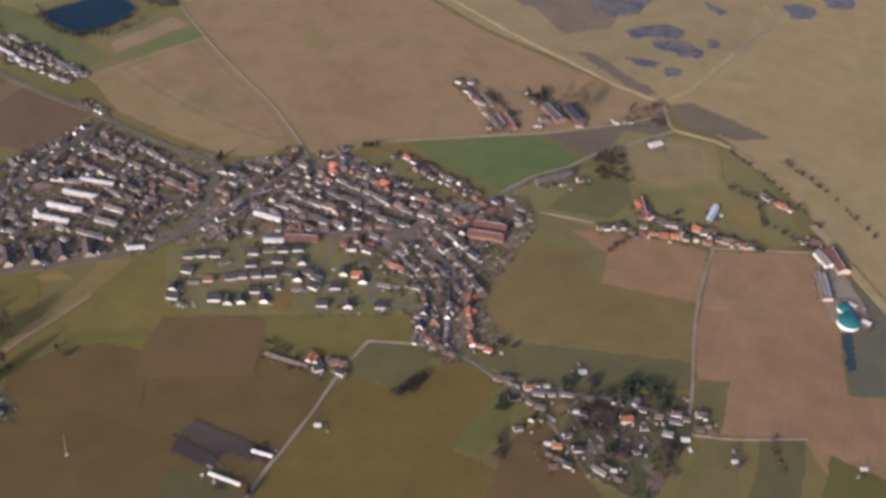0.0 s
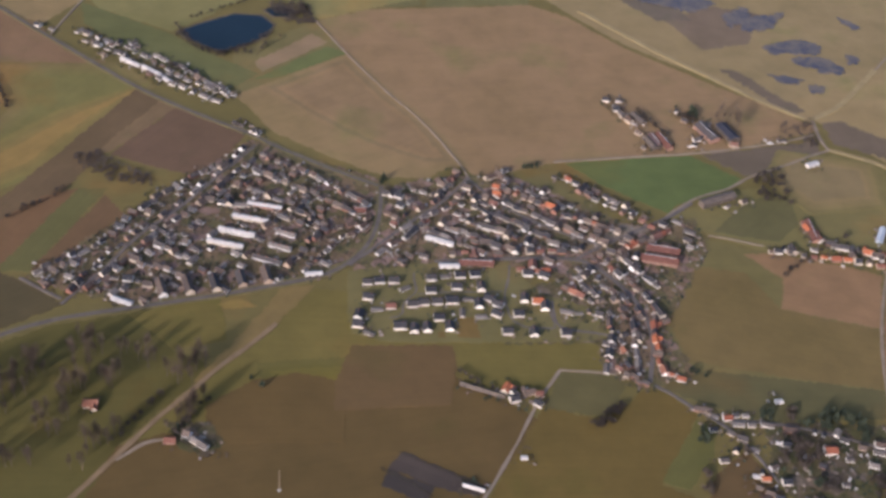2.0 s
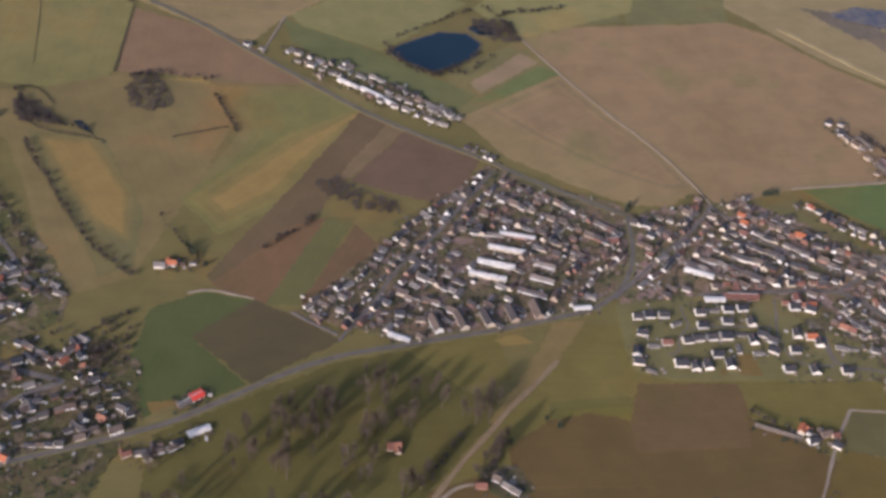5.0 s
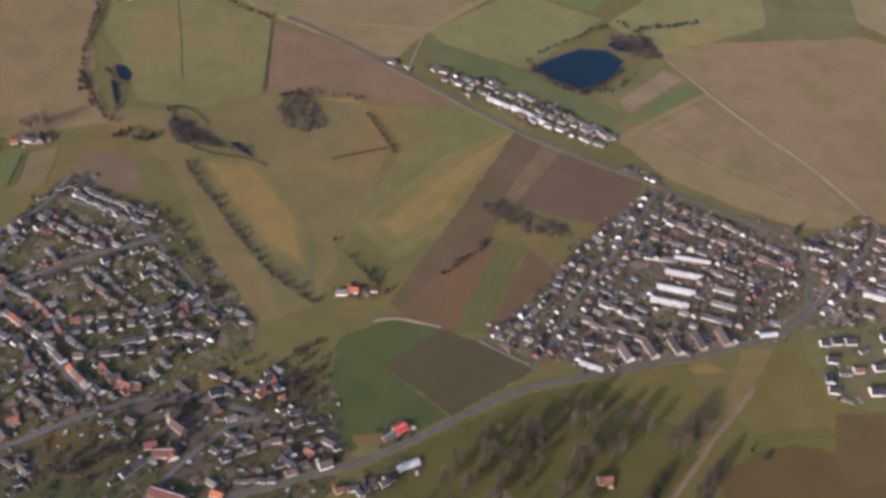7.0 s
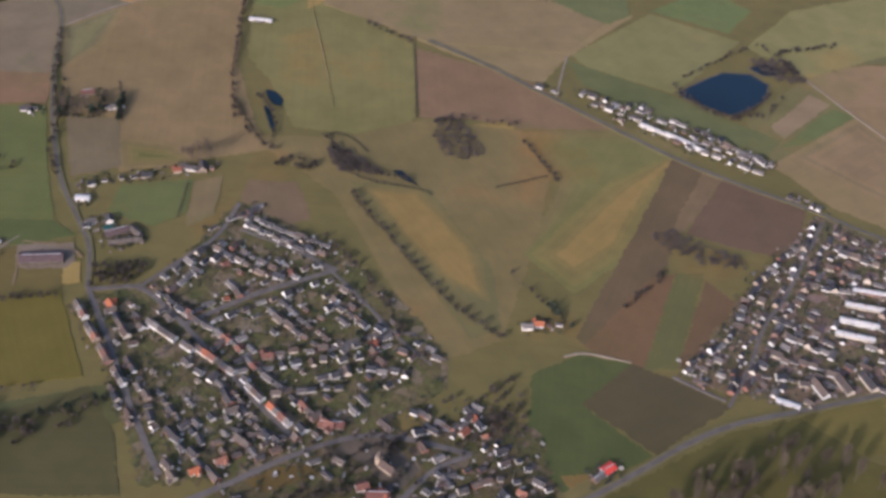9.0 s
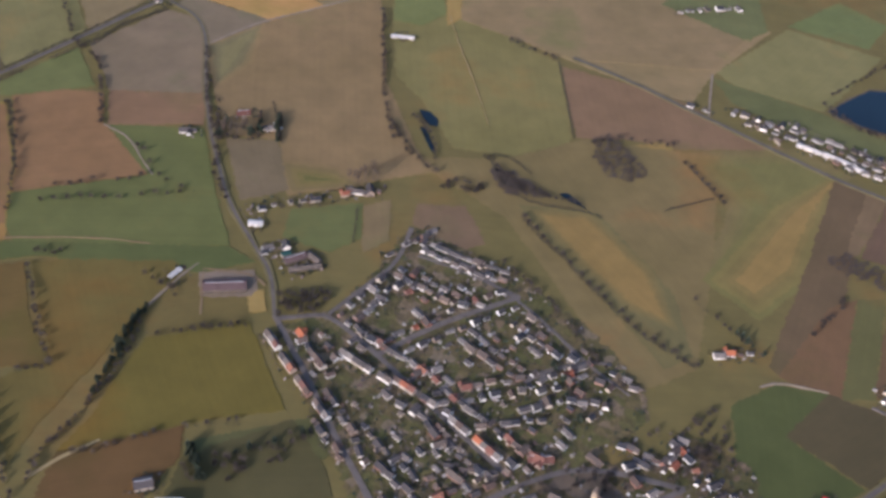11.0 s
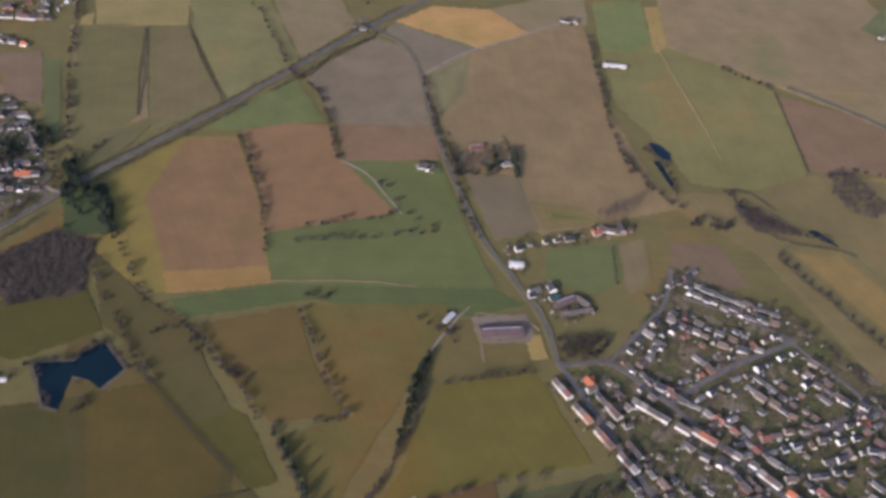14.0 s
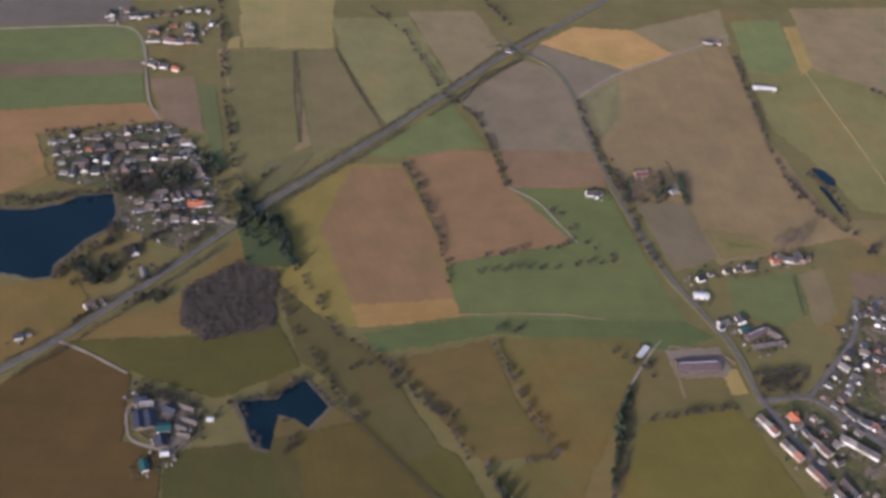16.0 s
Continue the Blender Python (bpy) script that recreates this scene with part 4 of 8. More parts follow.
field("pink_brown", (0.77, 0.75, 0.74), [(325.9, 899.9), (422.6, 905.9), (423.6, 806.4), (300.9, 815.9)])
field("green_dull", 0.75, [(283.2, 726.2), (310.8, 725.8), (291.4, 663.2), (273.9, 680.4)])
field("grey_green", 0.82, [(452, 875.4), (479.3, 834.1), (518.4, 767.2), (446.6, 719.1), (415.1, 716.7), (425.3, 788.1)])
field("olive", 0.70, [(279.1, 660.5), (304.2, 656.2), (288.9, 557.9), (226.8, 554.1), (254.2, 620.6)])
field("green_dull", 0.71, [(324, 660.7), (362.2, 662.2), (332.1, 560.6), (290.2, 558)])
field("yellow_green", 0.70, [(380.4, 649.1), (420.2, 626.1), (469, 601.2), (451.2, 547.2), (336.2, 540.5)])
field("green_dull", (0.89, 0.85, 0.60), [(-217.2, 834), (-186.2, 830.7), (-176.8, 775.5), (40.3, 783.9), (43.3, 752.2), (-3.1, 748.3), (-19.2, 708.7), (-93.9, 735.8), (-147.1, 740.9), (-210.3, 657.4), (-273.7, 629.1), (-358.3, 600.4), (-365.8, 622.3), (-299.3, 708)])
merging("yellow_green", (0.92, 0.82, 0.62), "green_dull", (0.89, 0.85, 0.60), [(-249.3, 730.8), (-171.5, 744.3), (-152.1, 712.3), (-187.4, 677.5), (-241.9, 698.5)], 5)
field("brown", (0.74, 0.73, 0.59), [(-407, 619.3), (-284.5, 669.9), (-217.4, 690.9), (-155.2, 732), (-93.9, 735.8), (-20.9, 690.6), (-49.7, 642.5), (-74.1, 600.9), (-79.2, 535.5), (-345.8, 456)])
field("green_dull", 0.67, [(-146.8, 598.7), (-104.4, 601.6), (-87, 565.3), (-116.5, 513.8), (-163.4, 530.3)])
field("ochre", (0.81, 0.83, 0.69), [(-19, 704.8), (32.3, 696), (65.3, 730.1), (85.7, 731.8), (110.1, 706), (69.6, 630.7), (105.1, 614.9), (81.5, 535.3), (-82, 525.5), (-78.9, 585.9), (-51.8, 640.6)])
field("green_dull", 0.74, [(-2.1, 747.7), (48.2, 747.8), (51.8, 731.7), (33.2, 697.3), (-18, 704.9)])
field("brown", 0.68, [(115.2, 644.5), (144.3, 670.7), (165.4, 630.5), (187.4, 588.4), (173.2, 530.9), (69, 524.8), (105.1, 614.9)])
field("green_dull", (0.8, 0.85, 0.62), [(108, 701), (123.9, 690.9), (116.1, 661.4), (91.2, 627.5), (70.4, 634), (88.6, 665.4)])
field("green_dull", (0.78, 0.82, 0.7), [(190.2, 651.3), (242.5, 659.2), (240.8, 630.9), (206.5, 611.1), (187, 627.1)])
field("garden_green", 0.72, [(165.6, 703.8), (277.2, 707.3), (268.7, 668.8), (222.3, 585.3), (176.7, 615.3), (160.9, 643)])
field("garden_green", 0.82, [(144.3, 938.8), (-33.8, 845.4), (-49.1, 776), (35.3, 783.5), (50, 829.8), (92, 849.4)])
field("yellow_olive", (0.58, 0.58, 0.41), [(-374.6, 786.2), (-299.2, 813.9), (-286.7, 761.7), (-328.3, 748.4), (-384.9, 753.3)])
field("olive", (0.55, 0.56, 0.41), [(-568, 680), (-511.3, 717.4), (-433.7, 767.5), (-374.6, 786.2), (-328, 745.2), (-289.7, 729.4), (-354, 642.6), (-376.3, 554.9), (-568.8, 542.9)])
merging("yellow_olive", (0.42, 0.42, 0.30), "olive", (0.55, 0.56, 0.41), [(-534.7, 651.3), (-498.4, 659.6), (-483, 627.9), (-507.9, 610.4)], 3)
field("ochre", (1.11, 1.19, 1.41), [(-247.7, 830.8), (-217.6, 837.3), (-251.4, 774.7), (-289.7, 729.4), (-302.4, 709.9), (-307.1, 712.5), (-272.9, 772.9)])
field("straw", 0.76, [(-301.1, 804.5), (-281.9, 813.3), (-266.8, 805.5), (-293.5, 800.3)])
field("garden_green", (0.92, 0.9, 0.78), [(-970.7, 873.6), (-930.3, 897.8), (-900.1, 934.5), (-863.1, 1015.6), (-810.7, 986.1), (-753.8, 947.3), (-707, 896.3), (-667.1, 830), (-665.5, 795), (-709.2, 758.8), (-758.8, 699.3), (-893.1, 681.8)])
field("green_dark", 0.67, [(-1026.1, 747.5), (-930.5, 779.6), (-917.9, 741.5), (-980.2, 702), (-1006.3, 708)])
field("green_dark", 0.70, [(-1421.6, 1065.4), (-1393, 1076.5), (-1364.5, 1009), (-1401.8, 1003.9)])
field("garden_green", (1.2, 1.04, 1.2), [(-472, 824.3), (-386.4, 938.2), (-301.3, 1051.8), (-164, 997.3), (-173, 887), (-215, 848.6), (-375.5, 794.4)])
field("garden_green", (1.3, 1.12, 1.3), [(-169.9, 987.7), (-77.4, 1016.1), (-36.6, 1020.7), (78.5, 953.2), (149.7, 969.1), (154.5, 919.3), (96.4, 808.3), (119.2, 756.3), (69.9, 733.2), (34.4, 749.4), (37, 817.2), (-5.9, 872.2), (-184.3, 855.2)])
field("garden_green", (0.8, 0.76, 0.68), [(-857.4, 658.2), (-838.3, 678), (-803.2, 705.1), (-744.2, 732.4), (-711.8, 749.7), (-663.1, 753.5), (-629.6, 780.8), (-590.8, 753.1), (-582.7, 696), (-605.8, 612.1), (-839.9, 597.9)])
field("green_dark", 0.55, [(-830, 647.2), (-783.3, 655.5), (-736.7, 648.3), (-740, 603.9), (-824.7, 598.8)])
field("ochre", 0.8, [(-815.8, 691.9), (-794.1, 705.7), (-764.8, 710.4), (-766.4, 701.6), (-788.4, 687.8), (-808.8, 682.4)])
field("yard", 0.5, [(-741.5, 737.7), (-709, 738), (-687, 709.8), (-701.5, 690.4), (-719, 701.3), (-740, 720.6)])
field("ochre", 0.67, [(-810.1, 689.7), (-782.6, 708.3), (-766.4, 712.9), (-760, 702.7), (-782.8, 690), (-801.6, 680.6)])
field("olive_brown", (0.96, 0.90, 0.86), [(-1086.3, 1298.4), (-994.8, 1385.5), (-909.7, 1451.8), (-893.1, 1245.1), (-856.2, 1126.8), (-836.1, 1099.1), (-912.2, 1074.1), (-978.9, 1056), (-997.1, 1133.1), (-1048.3, 1136.6), (-1075.5, 1221.1)])
merging("yellow_green", 0.84, "olive_brown", (0.96, 0.90, 0.86), [(-984.9, 1093), (-941.5, 1088.9), (-917.4, 1071.7), (-974.7, 1056.5)], 5)
field("grey_brown", (1.01, 0.94, 0.67), [(-1049.4, 1130.6), (-998.2, 1132.9), (-980, 1055.9), (-1023.2, 1035.6)])
field("green", 0.81, [(-974.4, 1028.1), (-908.6, 1043.8), (-907.8, 993.8), (-935.7, 971.2), (-979.3, 988.9)])
field("olive_brown", 0.81, [(-908.1, 1039.5), (-882.5, 1050.9), (-881.8, 992.5), (-905.4, 974.2)])
merging("yellow_olive", (0.68, 0.78, 0.94), "olive_brown", (0.96, 0.90, 0.86), [(-1090, 1295.5), (-1039.2, 1341.2), (-1045.3, 1269.4), (-1070.9, 1221.7)], 5)
field("grey_brown", (1.09, 1.02, 0.80), [(-1215.2, 1281.5), (-1145.6, 1361.9), (-1106.2, 1343.7), (-1089.6, 1291.5), (-1079.9, 1203.7), (-1176.9, 1196.9)])
field("red_brown", (1.09, 0.96, 0.87), [(-1176.9, 1196.9), (-1079.9, 1203.7), (-1074.1, 1149.5), (-1167.4, 1138.8)])
field("red_brown", (1.07, 0.93, 0.73), [(-1269.5, 1175.9), (-1224.7, 1193), (-1181.9, 1192.3), (-1170.9, 1140.2), (-1113.4, 1065.6), (-1232, 1025.6), (-1238.4, 1070.9), (-1258.6, 1139.4)])
field("straw", (0.77, 0.82, 0.60), [(-1397.3, 1070.6), (-1328.2, 1157.4), (-1272.7, 1164), (-1238.9, 1062.4), (-1219.1, 961.3), (-1312.8, 941), (-1368.6, 970.5)])
field("red_brown", (1.02, 0.90, 0.69), [(-1322, 1154.3), (-1272, 1160.3), (-1239.9, 1062.3), (-1224.6, 980), (-1308.1, 964.5), (-1345.7, 1062.7)])
field("bright_tan", (0.95, 0.84, 0.58), [(-1312.8, 966), (-1224.6, 982), (-1219.1, 961.3), (-1305, 941)])
field("green", 0.89, [(-1306.7, 1175.2), (-1225.5, 1271.4), (-1192, 1203), (-1271.1, 1175.7)])
field("green", (0.89, 0.85, 0.78), [(-1167.4, 1138.8), (-1072.6, 1144.1), (-1049, 1053.2), (-1024.8, 972.1), (-1210.2, 954.9), (-1223, 977.1), (-1231.8, 1024), (-1113.2, 1064)])
field("green_dark", (0.82, 0.88, 0.71), [(-1301.5, 933.6), (-1218.6, 958.4), (-1024.7, 970.7), (-999.1, 952.6), (-1042.4, 934.6), (-1188.7, 942.5), (-1286.1, 912.9)])
field("ochre", (0.80, 0.79, 0.72), [(-1271.7, 907.4), (-1196, 934.8), (-1175.9, 870.9), (-1146, 818), (-1204.4, 806.5), (-1235.3, 845.9)])
field("olive", (0.71, 0.65, 0.46), [(-1191.6, 936.6), (-1070.3, 947.6), (-1055.1, 934.8), (-1086, 883.5), (-1110.8, 819.5), (-1141, 756.6), (-1151.5, 718.5), (-1197.9, 795.5), (-1144.9, 816.9)])
field("yellow_green", (0.83, 0.72, 0.56), [(-1077.5, 852.4), (-995.7, 878), (-956.3, 784.8), (-1031.5, 764.1), (-1120.7, 731.7), (-1104.1, 764.5)])
field("olive", (0.74, 0.68, 0.59), [(-1061.3, 927.3), (-998.9, 946.9), (-996.7, 880.5), (-1076.2, 853.7), (-1080.9, 878.7)])
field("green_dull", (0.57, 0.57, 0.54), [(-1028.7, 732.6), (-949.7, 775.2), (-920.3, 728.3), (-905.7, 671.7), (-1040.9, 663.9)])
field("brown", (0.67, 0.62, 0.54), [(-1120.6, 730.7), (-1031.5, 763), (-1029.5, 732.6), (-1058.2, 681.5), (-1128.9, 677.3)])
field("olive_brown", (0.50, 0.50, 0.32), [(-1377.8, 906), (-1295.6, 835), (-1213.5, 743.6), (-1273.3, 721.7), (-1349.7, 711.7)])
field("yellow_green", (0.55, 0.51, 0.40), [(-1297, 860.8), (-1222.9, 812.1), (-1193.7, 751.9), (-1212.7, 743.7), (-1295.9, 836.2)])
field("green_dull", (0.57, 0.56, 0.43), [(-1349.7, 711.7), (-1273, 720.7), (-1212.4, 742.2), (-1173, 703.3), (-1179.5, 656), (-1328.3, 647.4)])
field("olive_brown", 0.89, [(-1474.9, 1341.1), (-1392.7, 1352.9), (-1363.3, 1183.9), (-1418.3, 1143.8)])
field("olive", 0.90, [(-1391.6, 1348.3), (-1349.8, 1359.1), (-1292.8, 1222.7), (-1357.7, 1161.4)])
field("hay_green", 0.94, [(-1362.7, 1419.2), (-1270.2, 1433.2), (-1225, 1306.8), (-1292.8, 1222.7)])
field("olive_brown", 0.98, [(-1272.3, 1445.9), (-1195.3, 1457.7), (-1167.1, 1385.4), (-1222, 1307.2)])
field("bright_tan", (1.29, 1.14, 0.86), [(-1123.7, 1399.1), (-1081.2, 1438.3), (-1015.1, 1440.3), (-970.8, 1395.1), (-1028.2, 1354.5)])
field("olive_brown", 1.04, [(-970.8, 1395.1), (-1015.1, 1440.3), (-900.1, 1502.9), (-902.2, 1423.6)])
field("green", 1.04, [(-890.6, 1477.3), (-831.8, 1486.1), (-830.7, 1396.4), (-858.4, 1368.4), (-890.5, 1375.9)])
field("straw", 1.04, [(-829.2, 1473.1), (-811.9, 1475.7), (-811.2, 1393), (-829, 1372.4)])
field("tan", (0.93, 0.94, 0.79), [(-811.6, 1386.8), (-812.5, 1516.4), (-553.5, 1556), (-478.4, 1389.8), (-528.6, 1319.5), (-689.2, 1321.4)])
field("green_dark", 1.10, [(-569, 1458.5), (-517.6, 1519.4), (-439.1, 1545), (-445.3, 1412.6), (-478.4, 1389.8)])
field("grey_brown", 0.80, [(-1859.6, 1461.5), (-1590.8, 1502.4), (-1574.1, 1383.9), (-1818.1, 1334.8)])
field("green", 0.90, [(-1818.1, 1334.8), (-1568, 1376.6), (-1547.4, 1335.7), (-1547.4, 1311.9), (-1796.8, 1269.7)])
field("red_brown", 0.88, [(-1796.8, 1269.7), (-1547.4, 1311.9), (-1543.4, 1289.3), (-1786.1, 1237)])
field("green", 0.86, [(-1786.7, 1238.9), (-1544.7, 1287), (-1533.5, 1236.2), (-1769.6, 1186.8)])
field("ochre_tan", (0.75, 0.77, 0.61), [(-1769.3, 1185.9), (-1533.3, 1235.3), (-1504.7, 1210.9), (-1626.8, 1174.8), (-1599.3, 1111.9), (-1635.3, 1081.2), (-1725.7, 1052.6)])
field("red_brown", 0.88, [(-1535.6, 1277.9), (-1491, 1287.5), (-1467.8, 1192.7), (-1508.4, 1206.7)])
field("green", (0.95, 0.84, 0.86), [(-1488.4, 1273.5), (-1469.1, 1275.9), (-1438.9, 1138.9), (-1453.5, 1144.2)])
field("yellow_olive", 0.95, [(-1475.5, 1519.9), (-1363.6, 1536.9), (-1351.1, 1359.1), (-1448.5, 1346.4)])
field("yellow_olive", 0.94, [(-1467.3, 1361.8), (-1454.2, 1369.2), (-1451.4, 1346), (-1465.1, 1344.2)])
field("olive", (0.84, 0.82, 0.80), [(-1464.5, 1339.9), (-1394.3, 1349), (-1373.6, 1188.5), (-1401.3, 1125.7), (-1434.7, 1139.3)])
field("olive_brown", (0.70, 0.74, 0.65), [(-1387.1, 1350), (-1350.8, 1354.7), (-1291.6, 1225.8), (-1357.1, 1174)])
field("hay_green", 0.94, [(-1349.4, 1412.3), (-1260.1, 1366.5), (-1232.4, 1289.3), (-1290.4, 1225.9), (-1346, 1355.3)])
field("green_dull", 0.83, [(-1405.6, 1116.9), (-1404.4, 1155.6), (-1357.1, 1174), (-1384.8, 1119), (-1399.2, 1105.1)])
field("garden_green", 0.81, [(-1609.4, 1164.2), (-1504.2, 1208.1), (-1447.1, 1112.6), (-1429.7, 1058.2), (-1474.4, 1023.8), (-1523.3, 1049.2), (-1537.3, 1095.2), (-1590.8, 1106.1)])
field("ochre", (0.87, 0.87, 0.76), [(-1673.6, 963.5), (-1605.2, 966), (-1548.1, 981.3), (-1525, 949.4), (-1542.4, 914.3), (-1583.1, 881.7), (-1637.8, 848.4)])
field("ochre", (0.93, 0.91, 0.85), [(-1539.8, 906.4), (-1506.5, 937.7), (-1458.6, 954.9), (-1453.5, 982.6), (-1412.9, 1044.5), (-1379.5, 1063), (-1378.8, 1003.3), (-1376.8, 935.2), (-1449, 923)])
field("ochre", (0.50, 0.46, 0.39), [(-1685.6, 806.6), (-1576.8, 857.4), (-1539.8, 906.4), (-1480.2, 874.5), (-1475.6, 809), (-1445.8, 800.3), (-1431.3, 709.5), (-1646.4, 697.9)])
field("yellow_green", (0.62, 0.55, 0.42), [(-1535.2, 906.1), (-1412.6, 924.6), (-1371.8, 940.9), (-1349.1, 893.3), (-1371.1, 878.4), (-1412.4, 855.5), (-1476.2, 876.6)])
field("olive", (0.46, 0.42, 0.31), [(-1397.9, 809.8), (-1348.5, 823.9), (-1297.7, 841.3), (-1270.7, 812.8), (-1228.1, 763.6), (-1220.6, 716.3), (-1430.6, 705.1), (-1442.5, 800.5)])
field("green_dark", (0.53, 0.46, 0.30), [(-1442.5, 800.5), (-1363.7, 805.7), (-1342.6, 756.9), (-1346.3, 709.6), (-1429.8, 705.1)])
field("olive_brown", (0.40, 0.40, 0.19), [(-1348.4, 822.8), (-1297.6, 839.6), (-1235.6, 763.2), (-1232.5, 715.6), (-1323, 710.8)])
field("olive", (0.57, 0.52, 0.42), [(-1377.4, 989.3), (-1320.7, 933.3), (-1282.2, 904.5), (-1236.3, 815), (-1261.9, 802.6), (-1317, 871.7), (-1350.5, 899.3)])
field("grey_brown", (1.14, 1.07, 0.84), [(-1137.7, 1377.4), (-1123.5, 1396.6), (-1028.2, 1354.5), (-1089.1, 1300.4), (-1100.5, 1335.2), (-1113.4, 1354.5)])
field("brown", (0.74, 0.73, 0.59), [(-293.1, 685.9), (-259, 717.3), (-224.6, 728.2), (-182.3, 722), (-180.2, 656.1), (-289.5, 648.4)])
field("brown", 0.73, [(-180.7, 764.2), (-94.1, 770.2), (-90.6, 745.7), (-95.8, 701.9), (-190.5, 688.7), (-192.2, 718.6)])
field("green_dull", 0.98, [(-189.3, 858.5), (-110.6, 877.5), (-41.4, 884.2), (-10.4, 841.8), (54, 825.8), (47.1, 790.2), (-19.2, 781.2), (-93.7, 774.9), (-147.6, 770.3), (-181.2, 778.8), (-187.7, 818.4)])
way("lane", 1.6, [(-40.9, 880), (-41, 865.4), (-47.9, 836.6), (-40.5, 798.3), (-4.2, 799)])
way("lane", 1.6, [(-129.5, 862), (-129.5, 851.9), (-125.3, 834.5), (-138.2, 823.4), (-137.6, 804), (-149.7, 800.6)])
way("lane", 1.5, [(-125.4, 833.3), (-105.9, 837.6), (-81, 839.9), (-63.2, 841.5), (-48.8, 844.1)])
way("lane", 1.4, [(-7.1, 837.9), (-6.5, 818.1), (-2.5, 799.2)])
field("ochre", 0.95, [(-89, 806), (-75.1, 808), (-69.7, 781.6), (-90.1, 781.1)])
field("straw", 0.6, [(-107, 787), (-101, 787.5), (-100, 779.5), (-107, 779)])
field("garden_green", 0.67, [(-321.6, 667.3), (-286.5, 669.9), (-272.3, 648.5), (-284.6, 634), (-306.5, 640.5)])
field("slate", (0.62, 0.56, 0.52), [(-133.3, 650), (-100, 634.8), (-68.3, 619.2), (-75.2, 610.3), (-108.6, 617), (-144.7, 632.7)])
field("slate", (0.62, 0.56, 0.52), [(-144.7, 632.7), (-108.6, 617), (-115, 600.9), (-149.6, 615.2)])
field("straw", 1.15, [(-1002.7, 914.6), (-987.8, 917.9), (-982.9, 892.1), (-997, 889)])
field("yard", 0.80, [(-1046.3, 934.2), (-998.7, 942), (-993.1, 918.1), (-997.6, 908.2), (-1040.5, 904.5)])
field("yard", 0.70, [(-1462.5, 848.5), (-1447, 854.1), (-1425.7, 842), (-1425.3, 810.7), (-1437.7, 796.6), (-1445.2, 804.1), (-1454.4, 816.8)])
way("track", 1.9, [(-1446.8, 853), (-1473.7, 846.5), (-1478.1, 840), (-1473.7, 821), (-1469, 809.4), (-1445, 803)])
field("yard", 1.00, [(427.7, 889.6), (449.6, 883.4), (458.2, 832.2), (456.3, 805.5), (427.2, 795.6), (422.2, 817.6)])
field("tarp", 1.00, [(426.8, 794.1), (435.8, 796.3), (428.7, 749.4), (419.5, 745.3)])
field("yard", 0.45, [(-711.8, 670.8), (-695.6, 688), (-684.5, 684.5), (-697.4, 658.7)])
field("yard", 0.50, [(-753.5, 724.2), (-740.6, 741.5), (-711.3, 746.8), (-714.1, 736.5), (-742.1, 721)])
field("yard", 1.00, [(72.8, 952.6), (105.3, 947.4), (74.4, 931.8), (45.5, 924.8)])

# ground colour darkened under the copse and the fir clump, in their outlines
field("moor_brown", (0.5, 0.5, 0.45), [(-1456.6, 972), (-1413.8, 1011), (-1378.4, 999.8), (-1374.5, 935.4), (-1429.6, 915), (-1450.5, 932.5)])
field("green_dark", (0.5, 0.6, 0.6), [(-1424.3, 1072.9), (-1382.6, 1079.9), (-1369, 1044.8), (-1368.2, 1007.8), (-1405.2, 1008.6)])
merging("olive_brown", 0.98, "olive", 0.92, [(264.6, 1090.2), (356.2, 1080.1), (349.4, 1014.1), (274.9, 996.3), (239.6, 1041)], 5.0)
# marsh pools and ponds
pond("gravel_pond", [(-408, 1254.6), (-381, 1278), (-351, 1301), (-319, 1301.5), (-302.6, 1283), (-308.8, 1256.2), (-331.5, 1232), (-356, 1218.4), (-376, 1228.2), (-400, 1243.4)])
pond("small_pond", [(-316.4, 1315.6), (-298.4, 1327.9), (-280.9, 1318), (-284.8, 1303.6), (-304.9, 1302.9)])
pond("farm_pond", [(-1394.7, 853.3), (-1363.7, 857.8), (-1359, 868.6), (-1344.3, 879.2), (-1323.8, 852.5), (-1338.3, 831.2), (-1348.9, 839.4), (-1362.2, 842.5), (-1364.8, 807.7), (-1377.8, 811.1)])
pond("lake", [(-1778.4, 1024.8), (-1660.2, 1062.9), (-1625.1, 1061), (-1600.9, 1063.3), (-1578.3, 1073.4), (-1565.9, 1085.8), (-1536.6, 1092), (-1529, 1065.7), (-1529.9, 1047.1), (-1548.6, 1028), (-1567.4, 993.7), (-1566.6, 979.7), (-1579.7, 975.8), (-1618.8, 982.1), (-1718, 959.6)])
pond("marsh_pool", [(285.5, 1313.7), (308.6, 1327.9), (329.1, 1336.4), (348.6, 1333.7), (362.7, 1324.9), (357, 1307.9), (336.4, 1302.3), (315.7, 1304.6), (297.1, 1296.7)])
pond("marsh_pool", [(317.2, 1291.6), (339.1, 1297.4), (360.1, 1297.7), (368.9, 1288.4), (379.3, 1276.9), (370.7, 1260.3), (354.5, 1265.7), (338.6, 1273.8), (322.3, 1279.3)])
pond("marsh_pool", [(388.5, 1311), (403.9, 1306.6), (399.3, 1290.1), (386.6, 1285.7)])
pond("marsh_pool", [(279.3, 1252.8), (300.9, 1252), (323.7, 1245.1), (312.9, 1232.4), (291.8, 1235.7)])
pond("marsh_pool", [(325.3, 1234.1), (345.4, 1233.1), (338, 1217.4), (324.7, 1218)])
pond("marsh_pool", [(400.6, 1402.4), (413.8, 1394.2), (426.2, 1378.7), (415.5, 1372.9), (402.8, 1386.7)])
